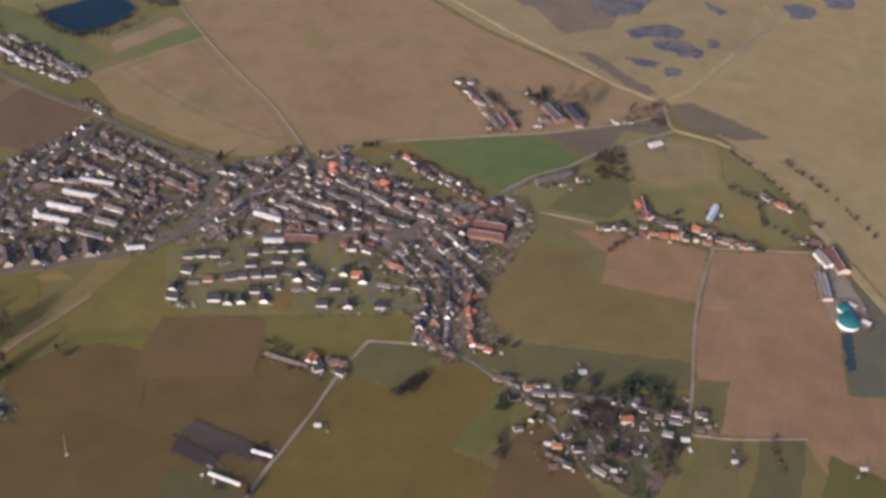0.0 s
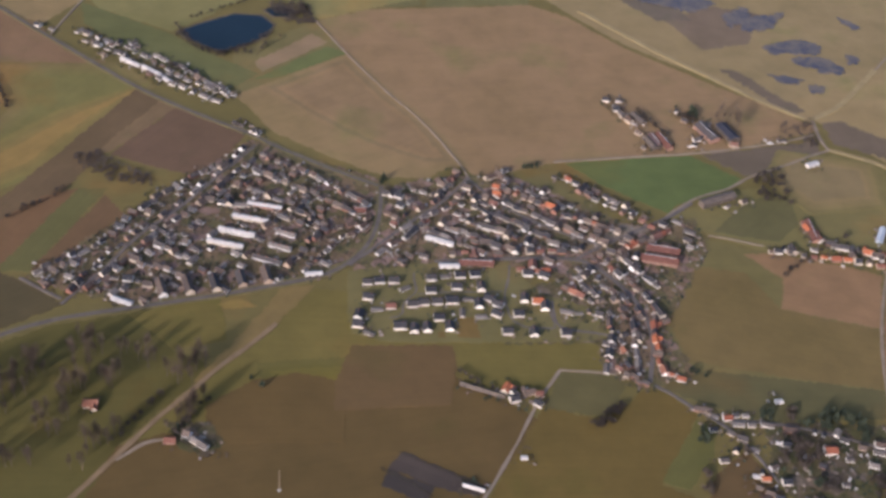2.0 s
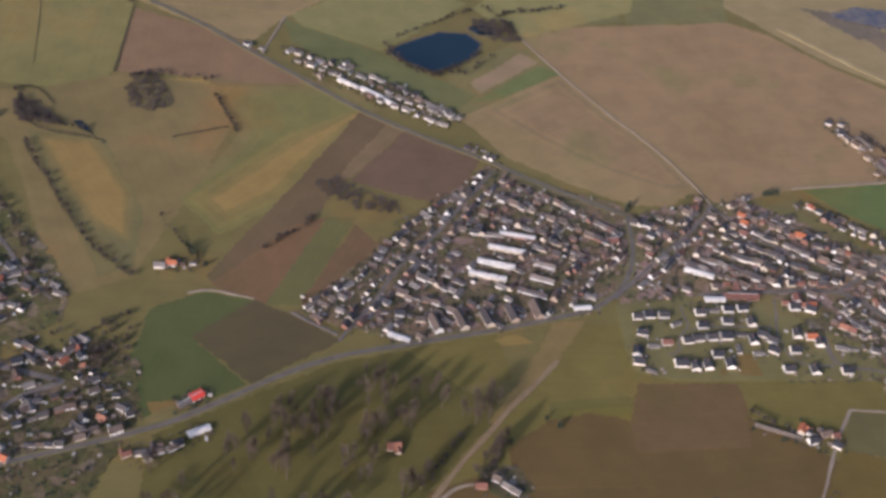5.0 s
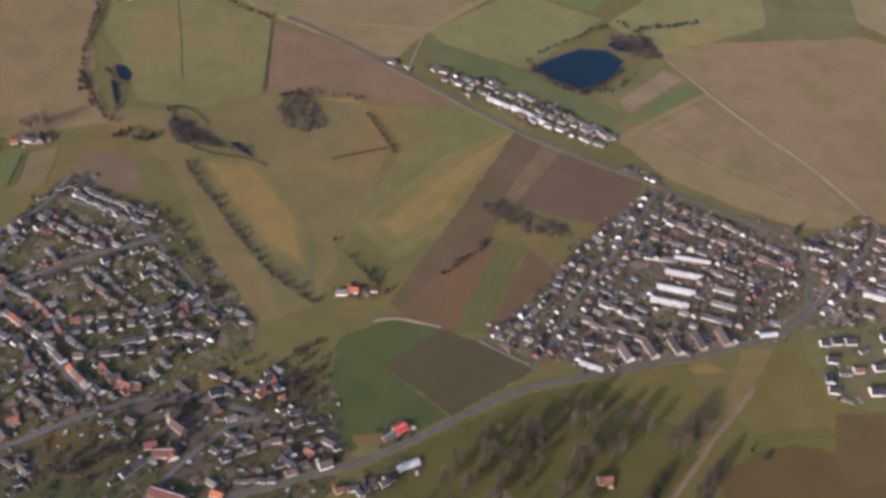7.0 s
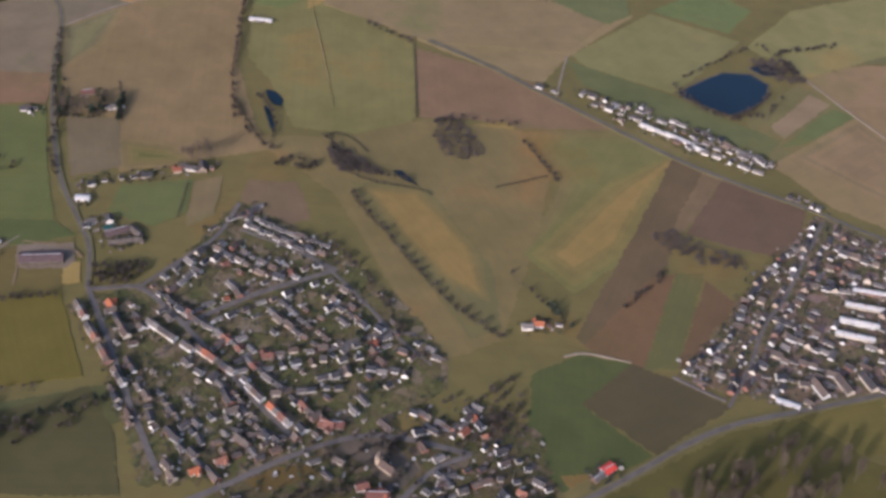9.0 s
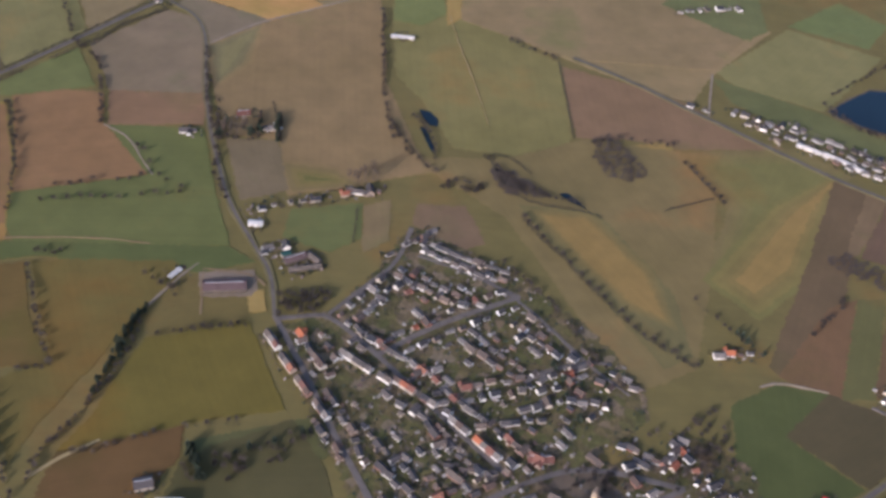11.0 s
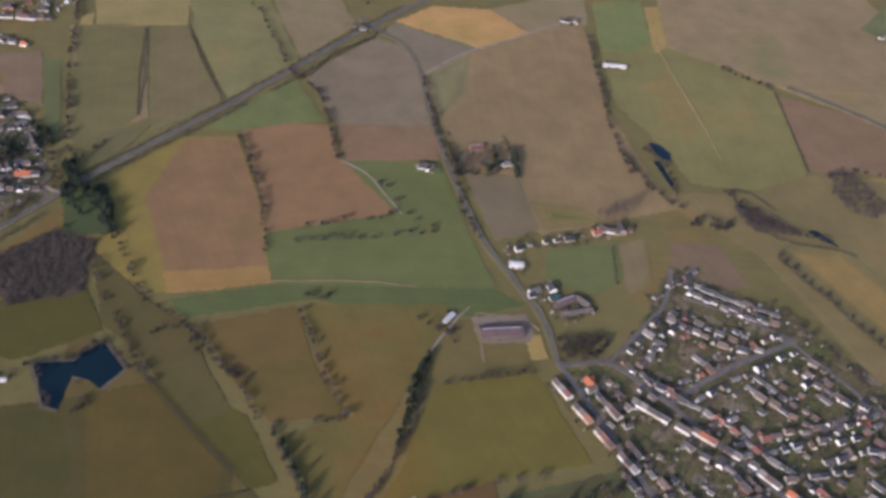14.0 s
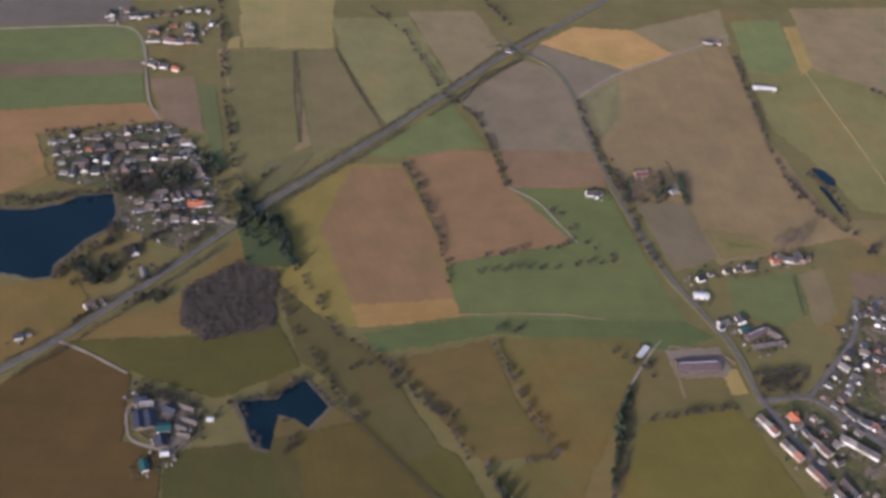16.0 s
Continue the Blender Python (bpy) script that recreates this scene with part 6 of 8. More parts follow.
# southern hamlet
place("dark", 112, 712.3, -12, 1, GROUPS["farm"])
place("dark_b", 117.7, 711.6, -12, 1, GROUPS["farm"])
place("white_low", 123.4, 706.1, -20, 0.8, GROUPS["farm"])
place("dark_red", 134.4, 704.1, 10, 0.9, GROUPS["farm"])
place("white_tall", 142.2, 708, 5, 0.7, GROUPS["farm"])
place("grey", 150.4, 708, 0, 0.7, GROUPS["farm"])
place("white_low", 142.4, 698.1, -4, 1, GROUPS["farm"])
place("grey", 153.6, 697.9, 0, 0.8, GROUPS["farm"])
place("white_low", 166.8, 699, -12, 1.1, GROUPS["farm"])
place("white_tall", 119.9, 690.3, 10, 0.8, GROUPS["farm"])
place("dark_d", 134.7, 687.8, -30, 1, GROUPS["farm"])
place("dark", 143.1, 682.7, -15, 1, GROUPS["farm"])
place("dark_c", 135.1, 668.8, 70, 0.8, GROUPS["farm"])
place("grey", 123.4, 658.2, 10, 0.9, GROUPS["farm"])
place("white_low", 151.8, 671.7, -30, 0.7, GROUPS["farm"])
place("farm_house", 184.6, 693.8, -5, 0.85, GROUPS["farm"])
place("white_shed", 182.3, 725.8, 10, 1.2, GROUPS["farm"])
place("white_shed", 172.5, 679.6, -10, 0.9, GROUPS["farm"])
place("white_tall", 178.5, 678.8, 0, 0.9, GROUPS["farm"])
place("white_tall", 205.6, 693.7, 80, 0.6, GROUPS["farm"])
place("white_tall", 212.7, 691.7, 80, 0.6, GROUPS["farm"])
place("grey", 224.5, 693.7, 60, 1, GROUPS["farm"])
place("dark", 229.5, 686.5, -25, 0.9, GROUPS["farm"])
place("white_low", 234.1, 684.1, -25, 0.7, GROUPS["farm"])
place("new_red", 213.9, 674.1, 5, 1.15, GROUPS["farm"])
place("grey", 228.3, 666, 0, 0.8, GROUPS["farm"])
place("dark_d", 242.2, 679.6, -15, 1, GROUPS["farm"])
place("dark_e", 257.2, 682.8, -8, 1, GROUPS["farm"])
place("white_low", 255.8, 675.1, -12, 1, GROUPS["farm"])
place("dark", 264.1, 678.5, -5, 0.9, GROUPS["farm"])
place("grey", 246.9, 661.1, -15, 1, GROUPS["farm"])
place("white_shed", 260.8, 656, 0, 1.2, GROUPS["farm"])
place("dark_b", 278.7, 683.8, -5, 1.1, GROUPS["farm"])
place("dark", 275, 668.8, -5, 0.9, GROUPS["farm"])
place("dark_d", 282.3, 673.1, 0, 0.8, GROUPS["farm"])
place("dark_d", 203.8, 658, -20, 0.9, GROUPS["farm"])
place("shed", 213, 652.5, -20, 1.3, GROUPS["farm"])
place("grey", 218.7, 639.8, 5, 0.75, GROUPS["farm"])
place("white_tall", 152.6, 648.1, 80, 0.6, GROUPS["farm"])
place("white_shed", 146.6, 643.7, -10, 1, GROUPS["farm"])
place("dark_red", 154, 641.6, 5, 0.85, GROUPS["farm"])
place("dark", 163.2, 653.8, 25, 0.9, GROUPS["farm"])
place("white_tall", 170.5, 639.4, 5, 1, GROUPS["farm"])
place("shed", 147.1, 632.2, -15, 1.5, GROUPS["farm"])
place("dark", 154.7, 627.2, -20, 0.9, GROUPS["farm"])
place("white_tall", 161, 623, -15, 0.9, GROUPS["farm"])
place("brick", 149.8, 620.6, 15, 0.9, GROUPS["farm"])
place("white_low", 186, 619.3, -35, 1.2, GROUPS["farm"])
place("dark_b", 191.9, 622.6, -30, 0.9, GROUPS["farm"])
place("white_shed", 197.7, 619.7, -10, 1, GROUPS["farm"])
place("shed", 200.3, 610.7, -20, 1.6, GROUPS["farm"])
grove("fir", 5, [(162.3, 710.7), (171.6, 712.6), (171.3, 702.6), (162.2, 701.9)])
grove("fir", 6, [(196.2, 703.4), (206.4, 705.3), (204.5, 692.1), (195.6, 692.5)])
grove("fir", 10, [(213.7, 710.3), (221.9, 715.5), (221.8, 697.8), (212.3, 694.9)])
grove("fir", 16, [(225.7, 718), (248.4, 713.1), (248.7, 695.5), (225.3, 704.6)])
grove("fir", 4, [(245.8, 693.1), (251, 694.6), (248.5, 684.7), (244.7, 686.6)])
grove("fir", 5, [(104.7, 688.7), (113.8, 691.6), (112.7, 674.4), (104.6, 673.8)])
grove("fir", 3, [(193.6, 641.4), (200, 641.9), (200.2, 632), (193.9, 631.5)])
grove("bare", 7, [(187.6, 721.7), (197, 722.5), (194.6, 704.4), (185.5, 703.7)])
grove("bare", 40, [(176.2, 687.8), (208.7, 692.4), (208.3, 667), (190.7, 655.4), (170.6, 660)])
grove("bare", 16, [(240.8, 648.8), (257.7, 650.1), (249.9, 616), (236.6, 615.1)])
grove("bare", 12, [(132.6, 682.3), (157.3, 686.3), (154.9, 663), (134.2, 663.5)])
grove("bare", 10, [(104.4, 645), (117.6, 654.1), (109, 621.7), (99.8, 621)])
grove("bare", 12, [(190.4, 653.3), (216.5, 657.3), (209.1, 628.7), (193.9, 631.5)])
place("white_shed", 404.1, 635.4, 5)
place("white_shed", 298.1, 635.7, 4)
house_row("farm", 5, [(-49.5, 721.4), (-24.8, 706.9)])
house_row("farm", 3, [(-44, 711.9), (-23.2, 720.2)])
hall("flat_white", [(-116.3, 595.3), (-91.6, 586.1)], 2.4, 2.4)
hall("flat_white", [(-86.7, 619.6), (-70.5, 615.1)], 2.6, 2.4)
hall("barn_brown", [(-87.9, 725.8), (-51.2, 713.5)], 3.6, 3)
place("white_shed", -38.2, 649.9, 4)

# roadside barns and houses in the park
hall("barn_bright", [(-544.9, 717.1), (-536.7, 723.9)], 8, 4.5)
hall("barn_grey", [(-553.4, 708.7), (-545.1, 716.1)], 5.8, 4)
hall("flat_white", [(-541, 680.2), (-525.7, 689.1)], 5.5, 3.5)
place("dark_red_b", -382.5, 680.4, 5, 1.4)
place("dark_red", -314.8, 647.6, 4)
house_row("farm", 3, [(-303, 652.3), (-280.6, 640.2)])
house_row("farm", 3, [(-596, 872.7), (-566.7, 875.6)])
house_row("farm", 3, [(-596, 869.6), (-568.9, 870.7)])

# western village
place("dark_b", -647.9, 770.5, -50, 1.1, GROUPS["village"])
place("dark_red", -652.2, 748.8, 50, 1, GROUPS["village"])
place("longhouse", -678, 750.1, -35, 0.7, GROUPS["village"])
place("white_tall", -636.6, 734.2, 60, 0.7, GROUPS["village"])
place("white_tall", -627, 739.7, 70, 0.6, GROUPS["village"])
place("grey", -616.7, 737.2, 60, 0.6, GROUPS["village"])
place("white_tall", -610.3, 723.7, 20, 0.7, GROUPS["village"])
place("white_tall", -603.5, 716.4, 10, 0.8, GROUPS["village"])
place("grey", -595.8, 703.8, -28, 1.1, GROUPS["village"])
place("dark_red_b", -609.3, 692.6, -28, 1, GROUPS["village"])
place("longhouse", -624.2, 681.6, -35, 0.75, GROUPS["village"])
place("dark_e", -596.5, 680.5, 28, 1.3, GROUPS["village"])
place("white_low", -664.1, 705.7, 20, 1, GROUPS["village"])
place("white_tall", -672.2, 706.6, -40, 0.8, GROUPS["village"])
place("shed", -645.7, 673.2, 0, 1.4, GROUPS["village"])
place("dark_red_b", -759.8, 748.3, -25, 1.5, GROUPS["village"])
place("new_red", -729.7, 690.4, 20, 1.1, GROUPS["village"])
place("new_red", -712.4, 682.6, -60, 1.2, GROUPS["village"])
place("dark_red", -673.3, 648.4, -20, 1.1, GROUPS["village"])
place("farm_house", -835.2, 756.9, 25, 1, GROUPS["village"])
place("longhouse", -822.9, 727.2, -40, 0.75, GROUPS["village"])
place("white_low", -766.7, 711.9, 25, 0.9, GROUPS["village"])
place("white_low", -756.4, 700.3, -40, 0.9, GROUPS["village"])
place("white_tall", -680.9, 689.4, -35, 0.9, GROUPS["village"])
place("white_tall", -671.2, 705.2, 25, 0.8, GROUPS["village"])
place("grey", -678.9, 658.9, -30, 1, GROUPS["village"])
place("white_tall", -817.8, 649.2, 25, 0.9, GROUPS["village"])
place("white_low", -829.3, 667.2, -30, 1, GROUPS["village"])
place("dark", -821.3, 674.4, 20, 0.9, GROUPS["village"])
place("dark", -748.3, 713.7, -25, 1, GROUPS["village"])
place("dark_c", -782.9, 734.5, -40, 0.9, GROUPS["village"])
place("dark_b", -798.3, 731.2, -40, 1, GROUPS["village"])
place("longhouse", -677.8, 749.2, -35, 0.8, GROUPS["village"])
place("longhouse", -714.3, 750.8, -45, 0.7, GROUPS["village"])
place("dark", -808.2, 712.4, 30, 0.9, GROUPS["village"])
house_row("terrace", 13, [(-977.6, 862.8), (-923.7, 779)])
house_row("village", 9, [(-932.8, 772.4), (-901.2, 729.5), (-870.9, 691.8)])
house_row("village", 7, [(-951.2, 865.1), (-925.7, 821.6)])
house_row("village", 6, [(-923, 803.1), (-894.9, 746.6)])
house_row("terrace", 7, [(-914.2, 847), (-877.3, 819.3)])
house_row("terrace", 8, [(-869.2, 820), (-828.9, 789.4)])
house_row("terrace", 9, [(-828.7, 786.4), (-781.4, 738.1)])
house_row("village", 8, [(-911, 882.3), (-866.4, 845.9)])
house_row("village", 7, [(-859.4, 846.5), (-821.1, 805.2)])
house_row("village", 9, [(-816.1, 799.5), (-764.4, 750.5)])
house_row("village", 6, [(-880, 731), (-837.7, 691.5)])
house_row("village", 5, [(-835.3, 759.5), (-798, 725.9)])
house_row("village", 5, [(-893.7, 769.6), (-863, 732.2)])
house_row("village", 5, [(-836.6, 773.9), (-807.3, 736.2)])
house_row("white", 4, [(-866, 990.9), (-843.8, 1005.3)])
house_row("white", 9, [(-850.6, 991.4), (-816.8, 976.6), (-777.6, 959.6)])
house_row("white", 9, [(-849.4, 979.5), (-817.9, 964), (-779.2, 946.5)])
house_row("village", 7, [(-869.3, 954.3), (-835.7, 933.8), (-800.3, 915.5)])
house_row("village", 8, [(-871.9, 942.6), (-841.4, 924.3), (-808.4, 908)])
house_row("village", 8, [(-920.8, 894.6), (-895.5, 926.6), (-876.8, 953.6), (-865.6, 1000.7)])
house_row("village", 7, [(-910.6, 882.4), (-888.7, 913.4), (-867.5, 941.6)])
house_row("village", 9, [(-879, 866.9), (-828.4, 903.7), (-770.3, 937.4)])
house_row("village", 9, [(-870.6, 850), (-820.6, 883.2), (-760.1, 920.2)])
house_row("white", 7, [(-805.8, 877.9), (-780.7, 855.8), (-750.5, 829.9)])
house_row("village", 7, [(-814.8, 868.9), (-789, 845.8), (-761.9, 821.9)])
house_row("village", 6, [(-755, 903.1), (-733.8, 881.7), (-712.6, 864.8)])
house_row("village", 6, [(-771, 893.8), (-747.6, 871), (-729.3, 851)])
house_row("village", 6, [(-753.3, 830.3), (-710.7, 848.7), (-679.7, 837.6)])
house_row("village", 6, [(-750.9, 818.5), (-712.7, 837.5), (-674.8, 827.1)])
house_row("town_red", 3, [(-733.3, 840.8), (-710, 852.5)])
house_row("town_red", 2, [(-785.5, 874.4), (-772.3, 865.9)])
house_row("village", 6, [(-836.5, 812.3), (-803.4, 822.4), (-770, 830.8)])
house_row("village", 6, [(-833.1, 799.8), (-800.4, 809.1), (-767.2, 817.3)])
house_row("village", 6, [(-861.1, 819.3), (-848.6, 832.2), (-834.1, 839.3)])
house_row("village", 7, [(-765.5, 797.1), (-731.3, 811.1), (-699.7, 807.6)])
house_row("village", 6, [(-813, 776.9), (-785.4, 784.4), (-753.5, 786.6)])
house_row("village", 5, [(-864.9, 795.8), (-848, 782.9), (-832.5, 759.2)])
house_row("village", 6, [(-855.9, 696.3), (-822.8, 715.5), (-796.9, 733.7)])
house_row("village", 4, [(-675, 692.7), (-657.2, 705.1)])
house_row("village", 5, [(-662.1, 745.2), (-642.7, 774.1)])
house_row("village", 5, [(-567.7, 657.4), (-547, 669.3)])
house_row("village", 5, [(-750.5, 655.6), (-729.9, 678.1), (-710.9, 690.2)])
house_row("village", 6, [(-671.4, 682.1), (-643.7, 700.5), (-613.8, 705.4)])
house_row("village", 5, [(-656.2, 661.9), (-618.7, 664.4)])
house_row("village", 5, [(-651.4, 770.3), (-636, 753.2), (-657.6, 745.5)])
house_row("village", 6, [(-691.9, 767.1), (-662.8, 751.1)])
house_row("village", 6, [(-837.8, 675.9), (-808.1, 656.9), (-820.2, 640.8)])
house_row("village", 6, [(-828.5, 738.3), (-792.2, 732.3)])
hall("barn_red", [(-726.2, 682.5), (-709.5, 683.6)], 8.6, 7)
hall("barn_red", [(-722.1, 648.6), (-694.2, 640.4)], 10.1, 7)
hall("barn_red", [(-766.7, 748.2), (-746.9, 748.6)], 7.2, 6)
house_row("village", 5, [(-584.6, 658.9), (-559.8, 668.4)])
hall("flat_white", [(-1038.5, 676.9), (-1018.9, 678.3)], 22, 9)
hall("barn_grey", [(-1057.6, 702.1), (-1044.8, 706.2)], 10.1, 7)
house_row("farm", 7, [(-1014.3, 1021.3), (-970.3, 1037.6), (-927.9, 1054.1)])
house_row("farm", 3, [(-922.4, 1058.8), (-895.5, 1059.9)])
hall("flat_white", [(-1011.1, 1002.5), (-998.3, 1002.2)], 6.4, 4)
hall("barn_blue", [(-1039.4, 915.3), (-1003.1, 920.5)], 13, 6)
hall("barn_blue", [(-973.8, 952.9), (-956.0, 963.3)], 7.5, 6)
hall("barn_brown", [(-969.1, 943.3), (-941.1, 951.0)], 5, 4)
hall("barn_brown", [(-953.9, 965.8), (-942.7, 955.4)], 5.5, 4.5)
hall("barn_green", [(-977.2, 961.6), (-969.8, 965.6)], 5, 4)
house_row("farm", 4, [(-994.5, 966.1), (-974.6, 975.3)])
hall("barn_red", [(-1043.4, 1169.8), (-1030.5, 1173.2)], 5.8, 5)
house_row("farm", 3, [(-1013.9, 1147.1), (-1005.6, 1150.8)])
hall("flat_white", [(-891.9, 1339.9), (-866.5, 1338.6)], 5, 3)
hall("flat_white", [(-1069.8, 924.7), (-1062, 935.9)], 4, 3)
house_row("farm", 3, [(-1176.7, 1385.3), (-1159.7, 1375.5)])
house_row("farm", 2, [(-1091.3, 1134.6), (-1083, 1135.6)])
house_row("farm", 3, [(-928.7, 1427.4), (-912.1, 1424.7)])
house_row("white", 6, [(-547.9, 1443.5), (-474.6, 1460.3)])

# lakeside settlement
house_row("white", 10, [(-1606, 1161), (-1502.6, 1198)])
house_row("village", 11, [(-1599.9, 1145.9), (-1482.6, 1174.6)])
house_row("village", 11, [(-1591.5, 1132.1), (-1468.7, 1153.9)])
house_row("village", 8, [(-1585.8, 1118.3), (-1507.4, 1129.9)])
house_row("white", 8, [(-1487.9, 1174), (-1466.9, 1141.1), (-1455.5, 1116.8)])
house_row("village", 7, [(-1509.4, 1082.7), (-1460.9, 1099.7)])
house_row("village", 8, [(-1514.8, 1070.2), (-1448.2, 1083.1)])
house_row("village", 6, [(-1490.1, 1058.6), (-1443.3, 1065.5)])
house_row("white", 2, [(-1502.1, 1014.6), (-1490.8, 992)])
house_row("farm", 8, [(-1594, 1385.8), (-1494.4, 1417.3)])
house_row("farm", 6, [(-1547.6, 1346.7), (-1500.2, 1350.7)])
house_row("farm", 4, [(-1537, 1302.6), (-1512.8, 1297.3)])
house_row("farm", 2, [(-1526.7, 946.6), (-1518.7, 952.5)])
house_row("white", 2, [(-1576.9, 909.1), (-1568.5, 911)])

# pond farm
hall("barn_slate", [(-1468.1, 835.7), (-1463.5, 820.4)], 8.5, 5)
hall("barn_slate", [(-1460.2, 837.5), (-1455.6, 822.2)], 8.5, 5)
hall("barn_slate", [(-1448.9, 842.7), (-1439.9, 838.5)], 6.5, 4.5)
hall("barn_green", [(-1451, 821.2), (-1441.3, 822.7)], 7.5, 5)
hall("barn_slate", [(-1447.5, 815), (-1443.9, 804.9)], 6.5, 4.5)
hall("barn_slate", [(-1472.8, 848.4), (-1463.5, 850.1)], 6.5, 4.5)
hall("barn_brown", [(-1437.5, 846), (-1426, 841.6)], 3.4, 3.5)
hall("barn_brown", [(-1433.4, 832.7), (-1422.2, 828.9)], 3.4, 3.5)
hall("barn_brown", [(-1437.5, 825.4), (-1429.1, 822.3)], 3.2, 3.5)
hall("barn_brown", [(-1434.8, 818.3), (-1425.4, 816.1)], 3.2, 3.5)
hall("flat_white", [(-1444.6, 798.1), (-1438.6, 798.9)], 4, 3)
hall("barn_grey", [(-1468, 844.1), (-1457.9, 845.7)], 3.6, 3.5)
hall("barn_green", [(-1456.1, 791.2), (-1452.6, 781.8)], 6, 3.5)
place("white_shed", -1413, 833.9, 4)
grove("bare", 12, [(-1473.6, 857.4), (-1447.8, 859.3), (-1432.8, 846), (-1459.3, 849.8)])
grove("bare", 12, [(-1446.9, 853.6), (-1423.8, 843.8), (-1416.4, 822.1), (-1429, 821.3)])

# houses between the streets
fill("estate", 208, -30, [(-462, 823), (-419.8, 871.9), (-386.6, 939.8), (-297.6, 1034.9), (-176.2, 962.4), (-172.1, 916.6), (-215, 853.8), (-265.3, 834.3), (-370.9, 796.2), (-434.2, 800.8)])
fill("town", 264, -24, [(-156.1, 982.1), (-78, 1008.7), (-36.9, 1017.9), (78, 950.6), (143.3, 965.9), (138.9, 923.4), (50.3, 890.7), (-110.2, 883), (-163.2, 870.1)])
fill("town", 48, -62, [(4.4, 870.9), (50.3, 890.7), (99.2, 820.6), (93.6, 752.3), (39, 747.9), (47, 815.9)])
fill("village", 170, -45, [(-965.9, 867), (-930.3, 895.8), (-860.9, 1009.6), (-769.9, 940.3), (-673.6, 821.8), (-707.6, 790.4), (-775.8, 726.7), (-891.2, 719.5)])
fill("village", 40, 28, [(-689.5, 749.7), (-622.1, 748.9), (-582.6, 694.3), (-609.5, 655.2), (-677.7, 666.3)])
fill("village", 40, 31, [(-879.7, 734.9), (-836.1, 768.5), (-715.9, 747.6), (-747.6, 727.5), (-839.3, 681.7)])
fill("village", 18, 20, [(-1618.6, 1169.4), (-1504.2, 1208.1), (-1450.4, 1118.1), (-1440.3, 1062.6), (-1509.6, 1055.9), (-1521.7, 1094.3), (-1587, 1112.3)])
fill("white", 48, -31, [(-516.1, 1248.3), (-455.4, 1222), (-328.7, 1138.4), (-337.3, 1113.9), (-415.5, 1147.6), (-510, 1210.7)])
fill("farm", 24, -5, [(217.2, 934.8), (326.2, 941.6), (367.7, 919.4), (365.2, 906.3), (215.6, 918.9)])
fill("farm", 16, 18, [(-1602.4, 1397.4), (-1497, 1436.3), (-1486, 1401.8), (-1496.2, 1343.5), (-1547.9, 1331.2), (-1580.2, 1377.3)])

# tree lines, hedges and woods
tree_line("bare", 8, [(223.8, 889.9), (267.9, 933), (299.5, 954.1)])
tree_line("bare", 7, [(360.2, 1002.6), (386.8, 986.4), (383.3, 940.3)])
tree_line("bare", 8, [(-410.7, 1264.2), (-388.4, 1223.3), (-354.2, 1204.3), (-305.4, 1261.2)])
tree_line("bare", 8, [(-397.8, 1286.3), (-336.8, 1338.2), (-297.5, 1368.3), (-276, 1340.6), (-268.8, 1311.7)])
tree_line("bare", 7, [(-94.3, 739.9), (-73.9, 728), (-51.5, 716.6)])
tree_line("bare", 8, [(300.6, 649.4), (298.6, 625.9)])
tree_line("bare", 8, [(332.8, 657.7), (333.6, 628.3)])
tree_line("bare", 9, [(372.3, 1068.9), (396.8, 1036), (411.2, 1017.9), (431.1, 972.5), (442.5, 946.3)])
tree_line("bare", 10, [(426.2, 1059.6), (454.7, 1022.7), (476, 986.5), (497.3, 934.1)])
tree_line("bare", 11, [(225.3, 1016.8), (253.2, 1000.5)])
tree_line("bare", 12, [(280.1, 1122.3), (301.1, 1113.8)])
tree_line("bare", 8, [(395.1, 941.5), (428, 909.9)])
tree_line("bare", 9, [(345, 918.9), (376.1, 904.8)])
tree_line("bare", 8, [(-607.8, 938.7), (-585.6, 911.9), (-563.3, 882.2)])
tree_line("bare", 8, [(-506.8, 904), (-480.7, 931.4), (-458.7, 959.4)])
tree_line("bare", 10, [(-407.1, 1243.3), (-366.1, 1210.9), (-316, 1217.8), (-285.8, 1260.6)])
tree_line("bare", 10, [(-321.4, 1319.1), (-280.7, 1305.6)])
tree_line("bare", 8, [(-453.4, 1206.9), (-400, 1174.1), (-336, 1138.5)])
tree_line("bare", 8, [(-864.6, 1188.9), (-844, 1159.6), (-841.7, 1119.1)])
tree_line("bare", 9, [(-754.3, 1346), (-705.3, 1315.2)])
tree_line("bare", 9, [(-689, 1163.5), (-642.3, 1172.5), (-594.3, 1170.1)])
tree_line("bare", 8, [(-778.3, 971.9), (-740, 927.7), (-704.7, 857), (-676.5, 825.1)])
tree_line("bare", 10, [(-666.3, 780.4), (-639, 782.6), (-613.5, 810.5)])
tree_line("bare", 8, [(-1198.6, 1249.3), (-1180.4, 1180.8), (-1173, 1139.1)])
tree_line("bare", 8, [(-1272.2, 1169.8), (-1261.5, 1142.7), (-1238, 1065.9), (-1228.7, 1002.4)])
tree_line("bare", 9, [(-1233.2, 1282.4), (-1198.6, 1249.3)])
tree_line("bare", 14, [(-1204, 1034.8), (-1164.6, 1047), (-1118.9, 1057.6)])
tree_line("bare", 12, [(-1129.2, 1103.5), (-1103.6, 1063.3), (-1070.2, 1042.1)])
tree_line("bare", 14, [(-1201, 1016.8), (-1131.1, 1027.8), (-1070.2, 1042.1)])
tree_line("bare", 8, [(-1276.4, 897.6), (-1253.4, 867), (-1230.4, 843.9), (-1214.5, 809.2)])
